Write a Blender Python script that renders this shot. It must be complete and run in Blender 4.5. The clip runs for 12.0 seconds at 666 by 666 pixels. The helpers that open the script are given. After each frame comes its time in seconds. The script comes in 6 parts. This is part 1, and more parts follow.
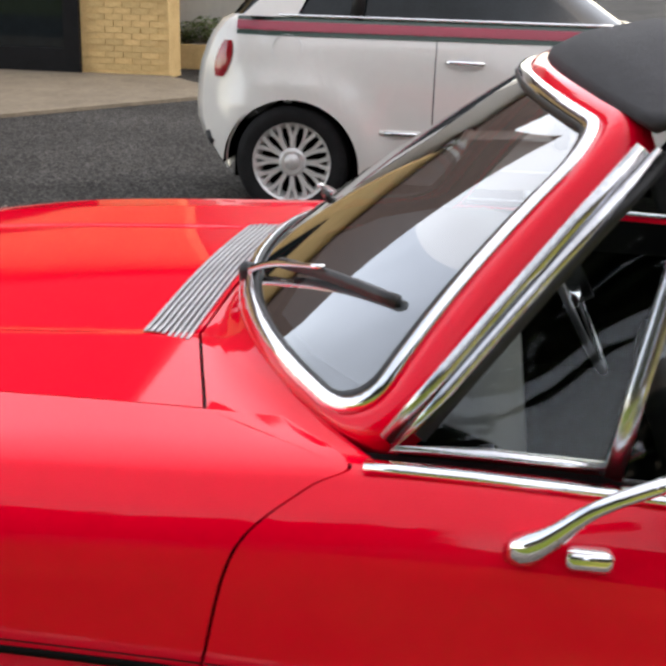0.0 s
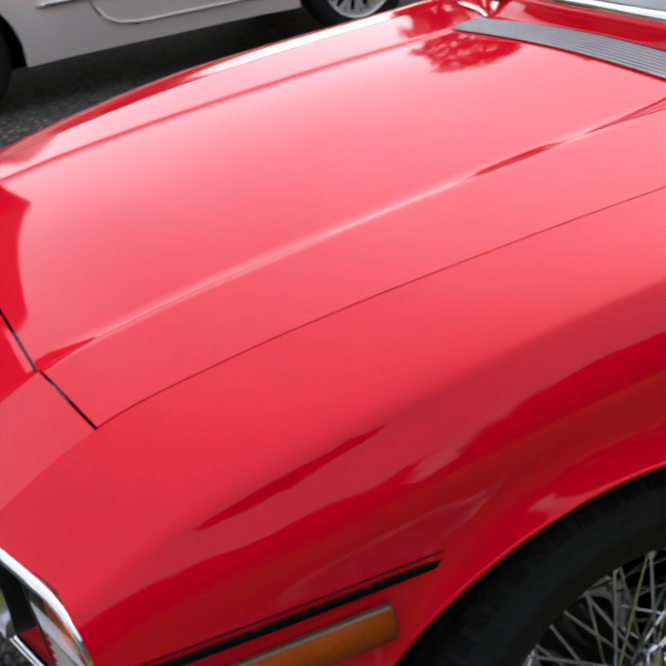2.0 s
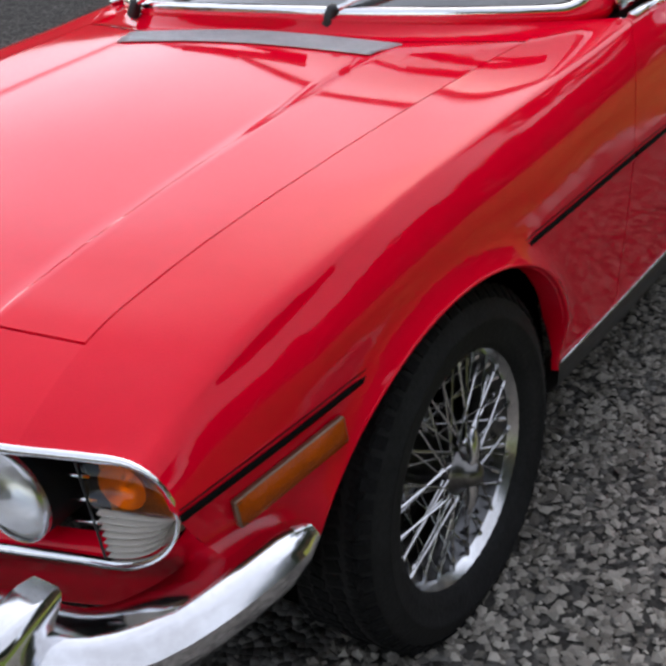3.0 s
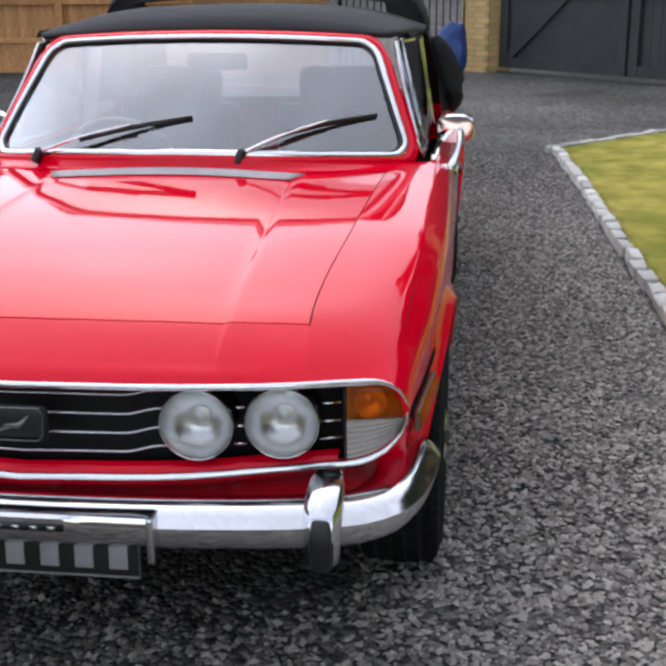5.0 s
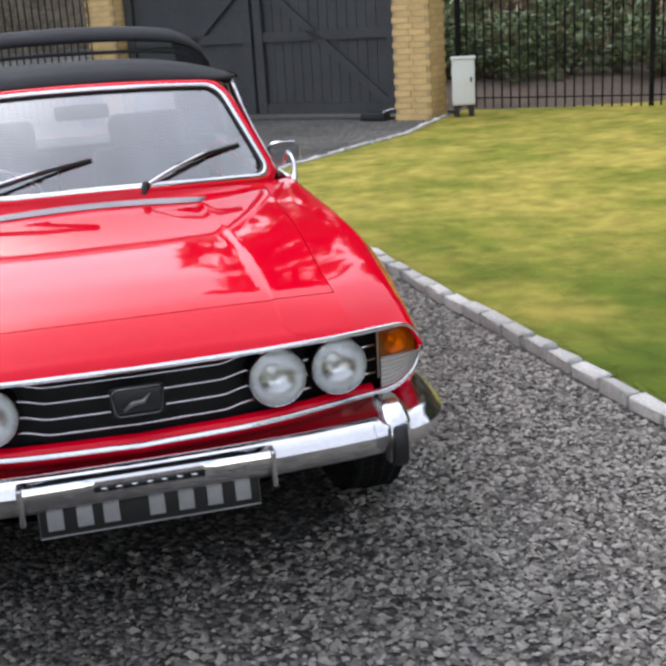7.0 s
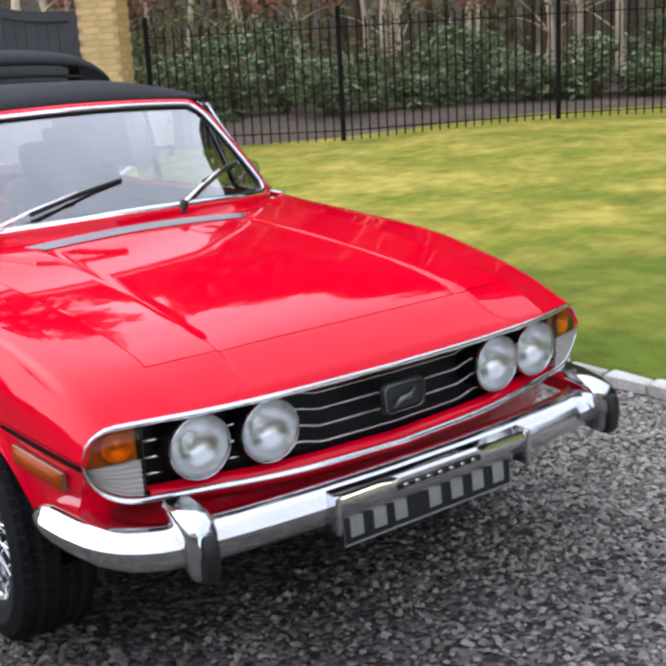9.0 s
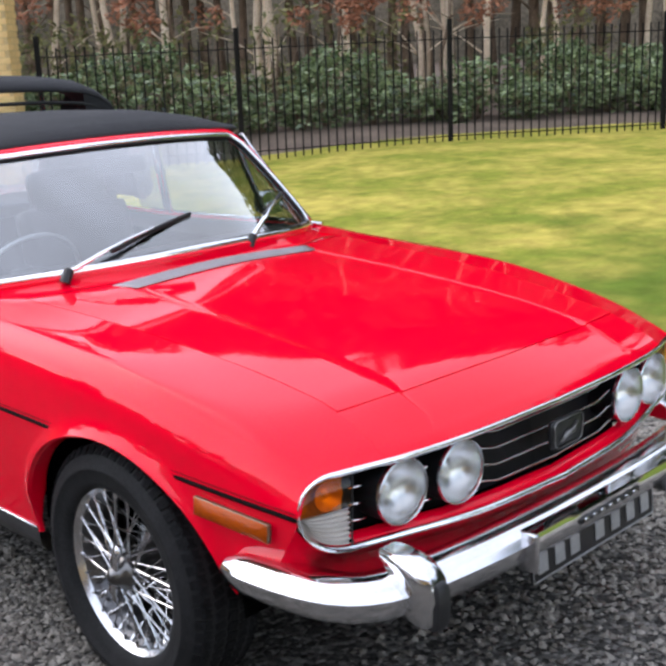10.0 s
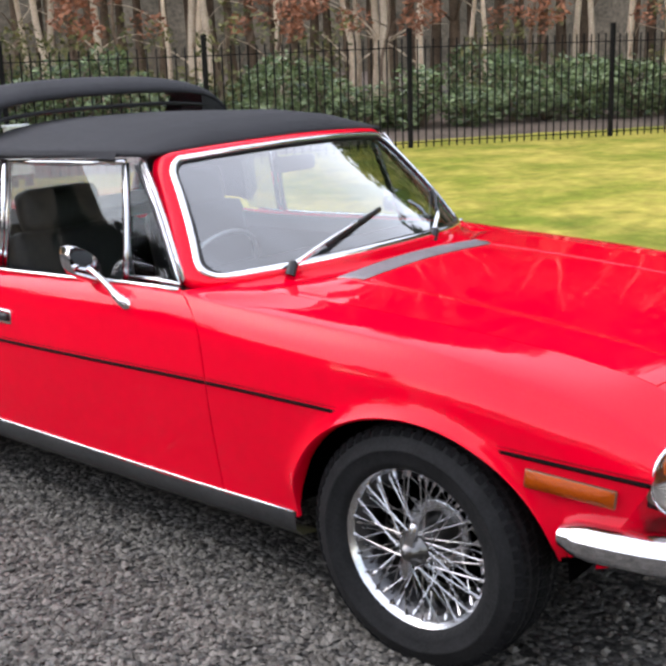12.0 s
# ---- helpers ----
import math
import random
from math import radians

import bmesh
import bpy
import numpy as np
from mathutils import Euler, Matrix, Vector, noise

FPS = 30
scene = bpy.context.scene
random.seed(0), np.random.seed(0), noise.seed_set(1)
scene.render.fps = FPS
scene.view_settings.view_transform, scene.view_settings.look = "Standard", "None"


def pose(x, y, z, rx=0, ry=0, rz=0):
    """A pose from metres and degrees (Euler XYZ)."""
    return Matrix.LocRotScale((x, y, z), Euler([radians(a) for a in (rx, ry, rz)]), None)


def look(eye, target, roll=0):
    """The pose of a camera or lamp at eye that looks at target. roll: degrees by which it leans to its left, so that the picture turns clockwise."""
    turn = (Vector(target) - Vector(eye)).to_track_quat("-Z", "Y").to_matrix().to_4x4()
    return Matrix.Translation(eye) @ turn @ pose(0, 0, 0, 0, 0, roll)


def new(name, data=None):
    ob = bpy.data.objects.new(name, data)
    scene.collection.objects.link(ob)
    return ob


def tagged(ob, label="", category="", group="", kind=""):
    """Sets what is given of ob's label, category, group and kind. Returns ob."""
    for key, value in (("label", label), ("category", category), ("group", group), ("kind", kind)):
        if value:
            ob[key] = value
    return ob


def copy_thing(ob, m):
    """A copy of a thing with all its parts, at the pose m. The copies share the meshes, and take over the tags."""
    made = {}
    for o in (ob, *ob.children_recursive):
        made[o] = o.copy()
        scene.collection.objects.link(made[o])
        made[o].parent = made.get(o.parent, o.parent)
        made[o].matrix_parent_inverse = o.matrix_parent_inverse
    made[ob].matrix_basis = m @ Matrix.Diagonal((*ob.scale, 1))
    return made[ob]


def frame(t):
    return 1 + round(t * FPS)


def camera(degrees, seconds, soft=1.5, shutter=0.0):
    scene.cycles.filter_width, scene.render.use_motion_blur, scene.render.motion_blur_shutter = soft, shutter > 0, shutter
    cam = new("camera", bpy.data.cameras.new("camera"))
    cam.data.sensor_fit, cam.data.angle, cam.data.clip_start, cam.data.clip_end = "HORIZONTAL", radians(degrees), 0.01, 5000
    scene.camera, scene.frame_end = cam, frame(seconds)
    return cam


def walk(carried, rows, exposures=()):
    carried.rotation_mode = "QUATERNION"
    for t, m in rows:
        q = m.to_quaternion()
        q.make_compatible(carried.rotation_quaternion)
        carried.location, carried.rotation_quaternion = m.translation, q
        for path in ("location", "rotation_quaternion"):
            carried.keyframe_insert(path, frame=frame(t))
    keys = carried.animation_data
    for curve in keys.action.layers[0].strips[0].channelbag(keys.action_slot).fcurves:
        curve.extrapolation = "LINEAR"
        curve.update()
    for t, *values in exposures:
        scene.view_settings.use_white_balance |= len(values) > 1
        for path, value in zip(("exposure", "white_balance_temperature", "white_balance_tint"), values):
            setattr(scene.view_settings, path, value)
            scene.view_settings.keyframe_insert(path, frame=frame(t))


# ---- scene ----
cam = camera(33.70, 12.0, soft=3.3, shutter=0.12)
EXPO = [(0.0, 1.25, 7450, 12), (0.8, 0.68, 7450, 12), (1.5, 0.65, 7150, 12), (3.0, 0.66, 6800, 12), (5.5, 0.77, 6700, 12), (6.7, 0.90, 6750, 12), (9.5, 1.22, 6600, 12), (12.0, 1.45, 6850, 13)]
PATH = [
    (0.00, pose(1.811, 0.955, 1.363, 71.61, -1.56, 98.39)),
    (0.20, pose(1.819, 0.780, 1.362, 71.18, -1.21, 97.53)),
    (0.60, pose(1.818, 0.400, 1.347, 69.82, -1.09, 96.98)),
    (0.90, pose(1.833, 0.123, 1.349, 68.78, -0.16, 94.46)),
    (1.20, pose(1.795, -0.098, 1.339, 67.14, 2.85, 91.89)),
    (1.30, look((1.787, -0.176, 1.332), (-0.048, -0.255, 0.541), -3.1)),
    (1.50, look((1.732, -0.309, 1.325), (-0.060, -0.283, 0.438), -3.5)),
    (1.70, look((1.664, -0.442, 1.332), (-0.084, -0.140, 0.408), -3.1)),
    (2.00, pose(1.577, -0.640, 1.325, 63.27, 7.45, 64.48)),
    (2.50, pose(1.592, -0.970, 1.374, 63.73, 6.61, 48.88)),
    (2.80, pose(1.618, -1.169, 1.395, 62.34, 6.44, 40.63)),
    (3.00, pose(1.579, -1.309, 1.380, 62.33, 6.55, 34.87)),
    (3.30, pose(1.444, -1.531, 1.374, 63.27, 6.03, 26.99)),
    (3.50, pose(1.395, -1.662, 1.379, 64.70, 5.60, 23.86)),
    (3.70, pose(1.350, -1.797, 1.389, 65.20, 3.72, 21.64)),
    (5.30, pose(0.715, -2.744, 1.446, 73.12, 0.92, 4.40)),
    (5.50, pose(0.632, -2.852, 1.479, 73.67, 1.01, 2.89)),
    (6.00, pose(0.342, -2.968, 1.461, 73.50, 2.38, -4.67)),
    (6.30, pose(0.212, -3.071, 1.453, 73.29, 3.86, -8.03)),
    (6.50, pose(0.116, -3.127, 1.454, 73.03, 3.50, -10.03)),
    (6.70, pose(0.026, -3.184, 1.459, 73.10, 3.18, -12.09)),
    (8.30, pose(-1.148, -2.945, 1.445, 75.36, 4.55, -28.75)),
    (8.50, pose(-1.298, -2.875, 1.452, 75.32, 3.61, -31.30)),
    (8.60, pose(-1.364, -2.840, 1.459, 75.30, 3.32, -32.58)),
    (9.00, pose(-1.541, -2.593, 1.423, 74.74, 3.08, -36.67)),
    (9.50, pose(-1.805, -2.306, 1.454, 74.63, 2.40, -41.25)),
    (10.00, pose(-2.081, -2.086, 1.501, 75.28, 2.21, -44.86)),
    (10.50, pose(-2.255, -1.854, 1.495, 74.72, 2.49, -46.19)),
    (11.00, pose(-2.517, -1.672, 1.505, 75.21, 1.79, -49.31)),
    (11.50, pose(-2.737, -1.564, 1.526, 75.91, 1.74, -51.39)),
    (12.00, pose(-2.822, -1.473, 1.506, 75.58, 1.77, -50.48)),
]
walk(cam, PATH, exposures=EXPO)

# ---- light: bright overcast, veiled sun high beyond the roof ----
world = bpy.data.worlds.new("sky")
scene.world = world
world.use_nodes = True
wn, wl = world.node_tree.nodes, world.node_tree.links
wn.clear()
sky = wn.new("ShaderNodeTexSky")
sky.sky_type, sky.sun_disc = "NISHITA", False
sky.sun_elevation, sky.sun_rotation = radians(47), radians(337)
sky.air_density, sky.dust_density = 1.0, 0.7
hsv = wn.new("ShaderNodeHueSaturation")
hsv.inputs["Saturation"].default_value = 0.58
cloud_co = wn.new("ShaderNodeTexCoord")
cloud = wn.new("ShaderNodeTexNoise")
cloud.inputs["Scale"].default_value, cloud.inputs["Detail"].default_value = 2.2, 5
cloud_ramp = wn.new("ShaderNodeMapRange")
cloud_ramp.inputs["From Min"].default_value, cloud_ramp.inputs["From Max"].default_value = 0.3, 0.7
cloud_ramp.inputs["To Min"].default_value, cloud_ramp.inputs["To Max"].default_value = 0.78, 1.3
cloud_mix = wn.new("ShaderNodeMix")
cloud_mix.data_type, cloud_mix.blend_type = "RGBA", "MULTIPLY"
cloud_mix.inputs[0].default_value = 1.0
bg = wn.new("ShaderNodeBackground")
bg.inputs["Strength"].default_value = 0.15
wout = wn.new("ShaderNodeOutputWorld")
wl.new(sky.outputs["Color"], hsv.inputs["Color"])
wl.new(cloud_co.outputs["Generated"], cloud.inputs["Vector"])
wl.new(cloud.outputs["Fac"], cloud_ramp.inputs["Value"])
wl.new(hsv.outputs["Color"], cloud_mix.inputs[6])
wl.new(cloud_ramp.outputs["Result"], cloud_mix.inputs[7])
sep = wn.new("ShaderNodeSeparateXYZ")     # an overcast sky is brightest overhead
wl.new(cloud_co.outputs["Generated"], sep.inputs[0])
dome = wn.new("ShaderNodeMapRange")
dome.inputs["From Min"].default_value, dome.inputs["From Max"].default_value = 0.0, 1.0
dome.inputs["To Min"].default_value, dome.inputs["To Max"].default_value = 1.18, 1.42
wl.new(sep.outputs["Z"], dome.inputs["Value"])
dome_mix = wn.new("ShaderNodeMix")
dome_mix.data_type, dome_mix.blend_type = "RGBA", "MULTIPLY"
dome_mix.inputs[0].default_value = 1.0
wl.new(cloud_mix.outputs[2], dome_mix.inputs[6])
wl.new(dome.outputs["Result"], dome_mix.inputs[7])
wl.new(dome_mix.outputs[2], bg.inputs["Color"])
wl.new(bg.outputs["Background"], wout.inputs["Surface"])
sun = new("sun", bpy.data.lights.new("sun", "SUN"))
sun.data.energy, sun.data.angle, sun.data.color = 0.6, radians(160), (1.0, 0.97, 0.92)
sun.matrix_world = look((-2, 8, 15), (0, 0, 0))

# ---- materials ----
def mat(name, base, rough=0.5, metal=0.0, coat=0.0, var=0.0, vscale=8.0, bump=0.0, bscale=60.0, base2=None, piece=0.0, spec=0.5, trans=0.0):
    m = bpy.data.materials.new(name)
    m.use_nodes = True
    n, l = m.node_tree.nodes, m.node_tree.links
    p = n["Principled BSDF"]
    p.inputs["Base Color"].default_value = (*base, 1)
    p.inputs["Roughness"].default_value, p.inputs["Metallic"].default_value = rough, metal
    p.inputs["Coat Weight"].default_value, p.inputs["Coat Roughness"].default_value = coat, 0.06
    p.inputs["Specular IOR Level"].default_value = spec
    p.inputs["Transmission Weight"].default_value = trans
    co = n.new("ShaderNodeTexCoord")
    if var or base2:
        big, small = n.new("ShaderNodeTexNoise"), n.new("ShaderNodeTexNoise")
        big.inputs["Scale"].default_value, big.inputs["Detail"].default_value = vscale, 4
        small.inputs["Scale"].default_value, small.inputs["Detail"].default_value = vscale * 9, 3
        add = n.new("ShaderNodeMath"); add.operation = "ADD"
        l.new(co.outputs["Object"], big.inputs["Vector"]); l.new(co.outputs["Object"], small.inputs["Vector"])
        l.new(big.outputs["Fac"], add.inputs[0]); l.new(small.outputs["Fac"], add.inputs[1])
        rng = n.new("ShaderNodeMapRange")
        rng.inputs["From Min"].default_value, rng.inputs["From Max"].default_value = 0.7, 1.3
        l.new(add.outputs[0], rng.inputs["Value"])
        mix = n.new("ShaderNodeMix"); mix.data_type = "RGBA"
        b2 = base2 or tuple(c * (1 + var) for c in base)
        b1 = base if base2 else tuple(c * (1 - var) for c in base)
        mix.inputs[6].default_value, mix.inputs[7].default_value = (*b1, 1), (*b2, 1)
        l.new(rng.outputs["Result"], mix.inputs[0])
        last = mix.outputs[2]
        if piece:
            info = n.new("ShaderNodeObjectInfo")
            pr = n.new("ShaderNodeMapRange")
            pr.inputs["To Min"].default_value, pr.inputs["To Max"].default_value = 1 - piece, 1 + piece
            l.new(info.outputs["Random"], pr.inputs["Value"])
            mul = n.new("ShaderNodeMix"); mul.data_type, mul.blend_type = "RGBA", "MULTIPLY"
            mul.inputs[0].default_value = 1
            l.new(last, mul.inputs[6]); l.new(pr.outputs["Result"], mul.inputs[7])
            last = mul.outputs[2]
        l.new(last, p.inputs["Base Color"])
    if bump:
        bn = n.new("ShaderNodeTexNoise")
        bn.inputs["Scale"].default_value, bn.inputs["Detail"].default_value = bscale, 5
        bp = n.new("ShaderNodeBump")
        bp.inputs["Strength"].default_value, bp.inputs["Distance"].default_value = bump, 0.01
        l.new(co.outputs["Object"], bn.inputs["Vector"]); l.new(bn.outputs["Fac"], bp.inputs["Height"])
        l.new(bp.outputs["Normal"], p.inputs["Normal"])
    return m


def island_mat(name, dark, light, rough=0.7, bump=0.0, patch=None, pscale=0.6, power=1.0, spec=0.3):
    """Colour that differs from piece to piece of one joined mesh, with larger patches."""
    m = bpy.data.materials.new(name)
    m.use_nodes = True
    n, l = m.node_tree.nodes, m.node_tree.links
    p = n["Principled BSDF"]
    p.inputs["Roughness"].default_value = rough
    p.inputs["Specular IOR Level"].default_value = spec
    geo = n.new("ShaderNodeNewGeometry")
    mix = n.new("ShaderNodeMix"); mix.data_type = "RGBA"
    mix.inputs[6].default_value, mix.inputs[7].default_value = (*dark, 1), (*light, 1)
    pw = n.new("ShaderNodeMath"); pw.operation = "POWER"; pw.inputs[1].default_value = power
    l.new(geo.outputs["Random Per Island"], pw.inputs[0]); l.new(pw.outputs[0], mix.inputs[0])
    last = mix.outputs[2]
    if patch:
        co, nz, rg = n.new("ShaderNodeTexCoord"), n.new("ShaderNodeTexNoise"), n.new("ShaderNodeMapRange")
        nz.inputs["Scale"].default_value, nz.inputs["Detail"].default_value, nz.inputs["Roughness"].default_value = pscale, 11, 0.73
        rg.inputs["From Min"].default_value, rg.inputs["From Max"].default_value = 0.40, 0.61
        l.new(co.outputs["Object"], nz.inputs["Vector"]); l.new(nz.outputs["Fac"], rg.inputs["Value"])
        m2 = n.new("ShaderNodeMix"); m2.data_type = "RGBA"
        m2.inputs[7].default_value = (*patch, 1)
        l.new(rg.outputs["Result"], m2.inputs[0]); l.new(last, m2.inputs[6])
        last = m2.outputs[2]
    l.new(last, p.inputs["Base Color"])
    return m


def paler_towards_lawn(m, lo, hi, w0, w1, lean):
    """Brightness put into the colour: darker by the house, paler towards lawn and gates."""
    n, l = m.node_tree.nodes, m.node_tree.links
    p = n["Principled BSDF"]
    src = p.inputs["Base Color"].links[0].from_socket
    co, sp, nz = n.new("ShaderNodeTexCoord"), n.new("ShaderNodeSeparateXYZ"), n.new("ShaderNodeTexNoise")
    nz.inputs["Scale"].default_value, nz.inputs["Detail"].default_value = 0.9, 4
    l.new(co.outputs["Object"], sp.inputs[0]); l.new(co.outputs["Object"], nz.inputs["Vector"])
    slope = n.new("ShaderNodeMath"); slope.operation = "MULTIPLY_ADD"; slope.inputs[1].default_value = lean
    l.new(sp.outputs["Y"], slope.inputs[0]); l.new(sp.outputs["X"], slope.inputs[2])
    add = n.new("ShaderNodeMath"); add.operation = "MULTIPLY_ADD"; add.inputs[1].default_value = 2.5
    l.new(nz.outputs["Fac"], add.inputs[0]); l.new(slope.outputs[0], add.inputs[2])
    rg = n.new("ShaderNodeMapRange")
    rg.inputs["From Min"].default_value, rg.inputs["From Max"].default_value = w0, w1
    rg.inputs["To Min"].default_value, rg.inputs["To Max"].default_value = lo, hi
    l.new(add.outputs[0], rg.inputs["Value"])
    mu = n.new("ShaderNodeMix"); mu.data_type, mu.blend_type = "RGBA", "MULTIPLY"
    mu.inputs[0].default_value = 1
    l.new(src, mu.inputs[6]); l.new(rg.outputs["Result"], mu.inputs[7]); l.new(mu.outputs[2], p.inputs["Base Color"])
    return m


def lawn_colour(m):
    """Lusher, mossier grass in broad drifts, most of it at the near end."""
    n, l = m.node_tree.nodes, m.node_tree.links
    p = n["Principled BSDF"]
    src = p.inputs["Base Color"].links[0].from_socket
    co, sp, nz, fine = n.new("ShaderNodeTexCoord"), n.new("ShaderNodeSeparateXYZ"), n.new("ShaderNodeTexNoise"), n.new("ShaderNodeTexNoise")
    nz.inputs["Scale"].default_value, nz.inputs["Detail"].default_value = 0.55, 6
    fine.inputs["Scale"].default_value, fine.inputs["Detail"].default_value = 6.0, 8
    for t in (nz, fine):
        l.new(co.outputs["Object"], t.inputs["Vector"])
    l.new(co.outputs["Object"], sp.inputs[0])
    ma = n.new("ShaderNodeMath"); ma.operation = "MULTIPLY_ADD"; ma.inputs[1].default_value = 7.0
    l.new(nz.outputs["Fac"], ma.inputs[0]); l.new(sp.outputs["Y"], ma.inputs[2])
    rg = n.new("ShaderNodeMapRange")
    rg.inputs["From Min"].default_value, rg.inputs["From Max"].default_value = 4.0, 6.0
    rg.inputs["To Min"].default_value, rg.inputs["To Max"].default_value = 0.85, 0.05
    l.new(ma.outputs[0], rg.inputs["Value"])
    mx = n.new("ShaderNodeMix"); mx.data_type = "RGBA"
    mx.inputs[7].default_value = (0.10, 0.158, 0.020, 1)
    l.new(rg.outputs["Result"], mx.inputs[0]); l.new(src, mx.inputs[6])
    fr = n.new("ShaderNodeMapRange")
    fr.inputs["From Min"].default_value, fr.inputs["From Max"].default_value = 0.3, 0.7
    fr.inputs["To Min"].default_value, fr.inputs["To Max"].default_value = 0.75, 1.18
    l.new(fine.outputs["Fac"], fr.inputs["Value"])
    mu = n.new("ShaderNodeMix"); mu.data_type, mu.blend_type = "RGBA", "MULTIPLY"
    mu.inputs[0].default_value = 1
    l.new(mx.outputs[2], mu.inputs[6]); l.new(fr.outputs["Result"], mu.inputs[7]); l.new(mu.outputs[2], p.inputs["Base Color"])
    return m


def glass_mat(name, tint=(0.9, 0.95, 0.95), rough=0.0, gloss=0.12, alpha=None, scatter="ShaderNodeBsdfDiffuse", power=3.0):
    """Thin glass: clear with a mirror share that grows towards grazing."""
    m = bpy.data.materials.new(name)
    m.use_nodes = True
    n, l = m.node_tree.nodes, m.node_tree.links
    n.clear()
    tr, gl, fr, mx, out = (n.new(k) for k in ("ShaderNodeBsdfTransparent", "ShaderNodeBsdfGlossy", "ShaderNodeLayerWeight", "ShaderNodeMixShader", "ShaderNodeOutputMaterial"))
    tr.inputs["Color"].default_value = (*tint, 1)
    gl.inputs["Roughness"].default_value = rough
    fr.inputs["Blend"].default_value = 0.5
    pw = n.new("ShaderNodeMath"); pw.operation = "POWER"; pw.inputs[1].default_value = power
    add = n.new("ShaderNodeMath"); add.operation, add.use_clamp = "ADD", True
    add.inputs[1].default_value = gloss
    l.new(fr.outputs["Facing"], pw.inputs[0]); l.new(pw.outputs[0], add.inputs[0]); l.new(add.outputs[0], mx.inputs["Fac"])
    l.new(tr.outputs[0], mx.inputs[1]); l.new(gl.outputs[0], mx.inputs[2])
    last = mx.outputs[0]
    if alpha:  # ribbed or dusty glass scatters a share of the light
        df, m2 = n.new(scatter), n.new("ShaderNodeMixShader")
        df.inputs["Color"].default_value = (0.8, 0.8, 0.8, 1)
        m2.inputs["Fac"].default_value = alpha
        l.new(last, m2.inputs[1]); l.new(df.outputs[0], m2.inputs[2])
        last = m2.outputs[0]
    l.new(last, out.inputs["Surface"])
    return m


RED = mat("red_car_paint", (0.86, 0.0005, 0.021), 0.3, coat=1.0, var=0.03, vscale=3, spec=0.0)
RED.node_tree.nodes["Principled BSDF"].inputs["Coat IOR"].default_value = 1.38
RED.node_tree.nodes["Principled BSDF"].inputs["Coat Roughness"].default_value = 0.045
BARREL = mat("dull_wheel_barrel", (0.13, 0.13, 0.135), 0.30, metal=1.0, var=0.2, vscale=12)
VENTGREY = mat("grey_vent_backing", (0.014, 0.014, 0.015), 0.5, var=0.2, vscale=20)
HUBSTEEL = mat("tarnished_hub_steel", (0.20, 0.195, 0.19), 0.28, metal=1.0, var=0.2, vscale=25)
MARKERRIM = mat("bronze_marker_rim", (0.20, 0.135, 0.09), 0.35, metal=0.6, var=0.1, vscale=25)
CHROME = mat("chrome", (0.86, 0.86, 0.88), 0.06, metal=1.0, var=0.03, vscale=12)
BUMPERCHROME = mat("weathered_bumper_chrome", (0.80, 0.80, 0.82), 0.13, metal=1.0, var=0.05, vscale=9)
DULLCHROME = mat("aged_chrome", (0.62, 0.62, 0.64), 0.2, metal=1.0, var=0.12, vscale=20)
STEELWIRE = mat("wire_wheel_steel", (0.70, 0.70, 0.71), 0.22, metal=1.0, var=0.1, vscale=30)
BLACKPLASTIC = mat("black_plastic", (0.012, 0.012, 0.013), 0.45, var=0.3, vscale=20)
BLACKGRILLE = mat("satin_black_grille", (0.006, 0.006, 0.007), 0.55, var=0.3, vscale=20, spec=0.2)
RUBBER = mat("tyre_rubber", (0.0145, 0.0145, 0.015), 0.75, var=0.35, vscale=14, bump=0.25, bscale=140, spec=0.2)
TREAD = mat("tyre_tread", (0.010, 0.010, 0.0105), 0.85, var=0.4, vscale=25, bump=0.6, bscale=90, spec=0.1)
FABRIC = mat("black_hood_fabric", (0.015, 0.015, 0.018), 0.8, var=0.25, vscale=5, bump=0.35, bscale=420)
VINYL = mat("black_vinyl_seat", (0.012, 0.012, 0.014), 0.5, var=0.2, vscale=10, bump=0.2, bscale=200)
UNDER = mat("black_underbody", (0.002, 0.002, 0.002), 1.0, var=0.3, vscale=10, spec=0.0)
SATIN = mat("satin_grey_alloy", (0.50, 0.50, 0.51), 0.38, metal=0.8, var=0.15, vscale=20)
SILLGREY = mat("grey_sill_panel", (0.06, 0.06, 0.06), 0.4, metal=0.5, var=0.2, vscale=8)
COACH = mat("black_coachline", (0.004, 0.004, 0.004), 0.8, var=0.2, spec=0.1)
FLASHER = glass_mat("amber_flasher_lens", (0.98, 0.40, 0.012), 0.08, 0.03)
BOWL = mat("flasher_bowl", (0.66, 0.62, 0.57), 0.3, metal=0.7, var=0.1, vscale=60)
LAMPSHELL = mat("lamp_housing", (0.50, 0.42, 0.36), 0.6, var=0.3, vscale=20)
AMBER = mat("amber_lens", (0.38, 0.060, 0.0015), 0.25, spec=0.2, var=0.15, vscale=30, bump=0.3, bscale=150)
CLEARLENS = mat("ribbed_clear_lens", (0.56, 0.52, 0.48), 0.15, coat=0.5, var=0.08, vscale=40)
LAMPGLASS = glass_mat("headlamp_glass", (0.93, 0.93, 0.93), 0.05, 0.06, 0.06)
REFLECTOR = mat("headlamp_reflector", (0.70, 0.70, 0.69), 0.26, metal=1.0, var=0.05, vscale=40, bump=0.10, bscale=120)
GLASS = glass_mat("windscreen_glass", (0.86, 0.92, 0.94), 0.0, 0.27, power=2.2)
DOORGLASS = glass_mat("door_window_glass", (0.80, 0.84, 0.84), 0.0, 0.09)
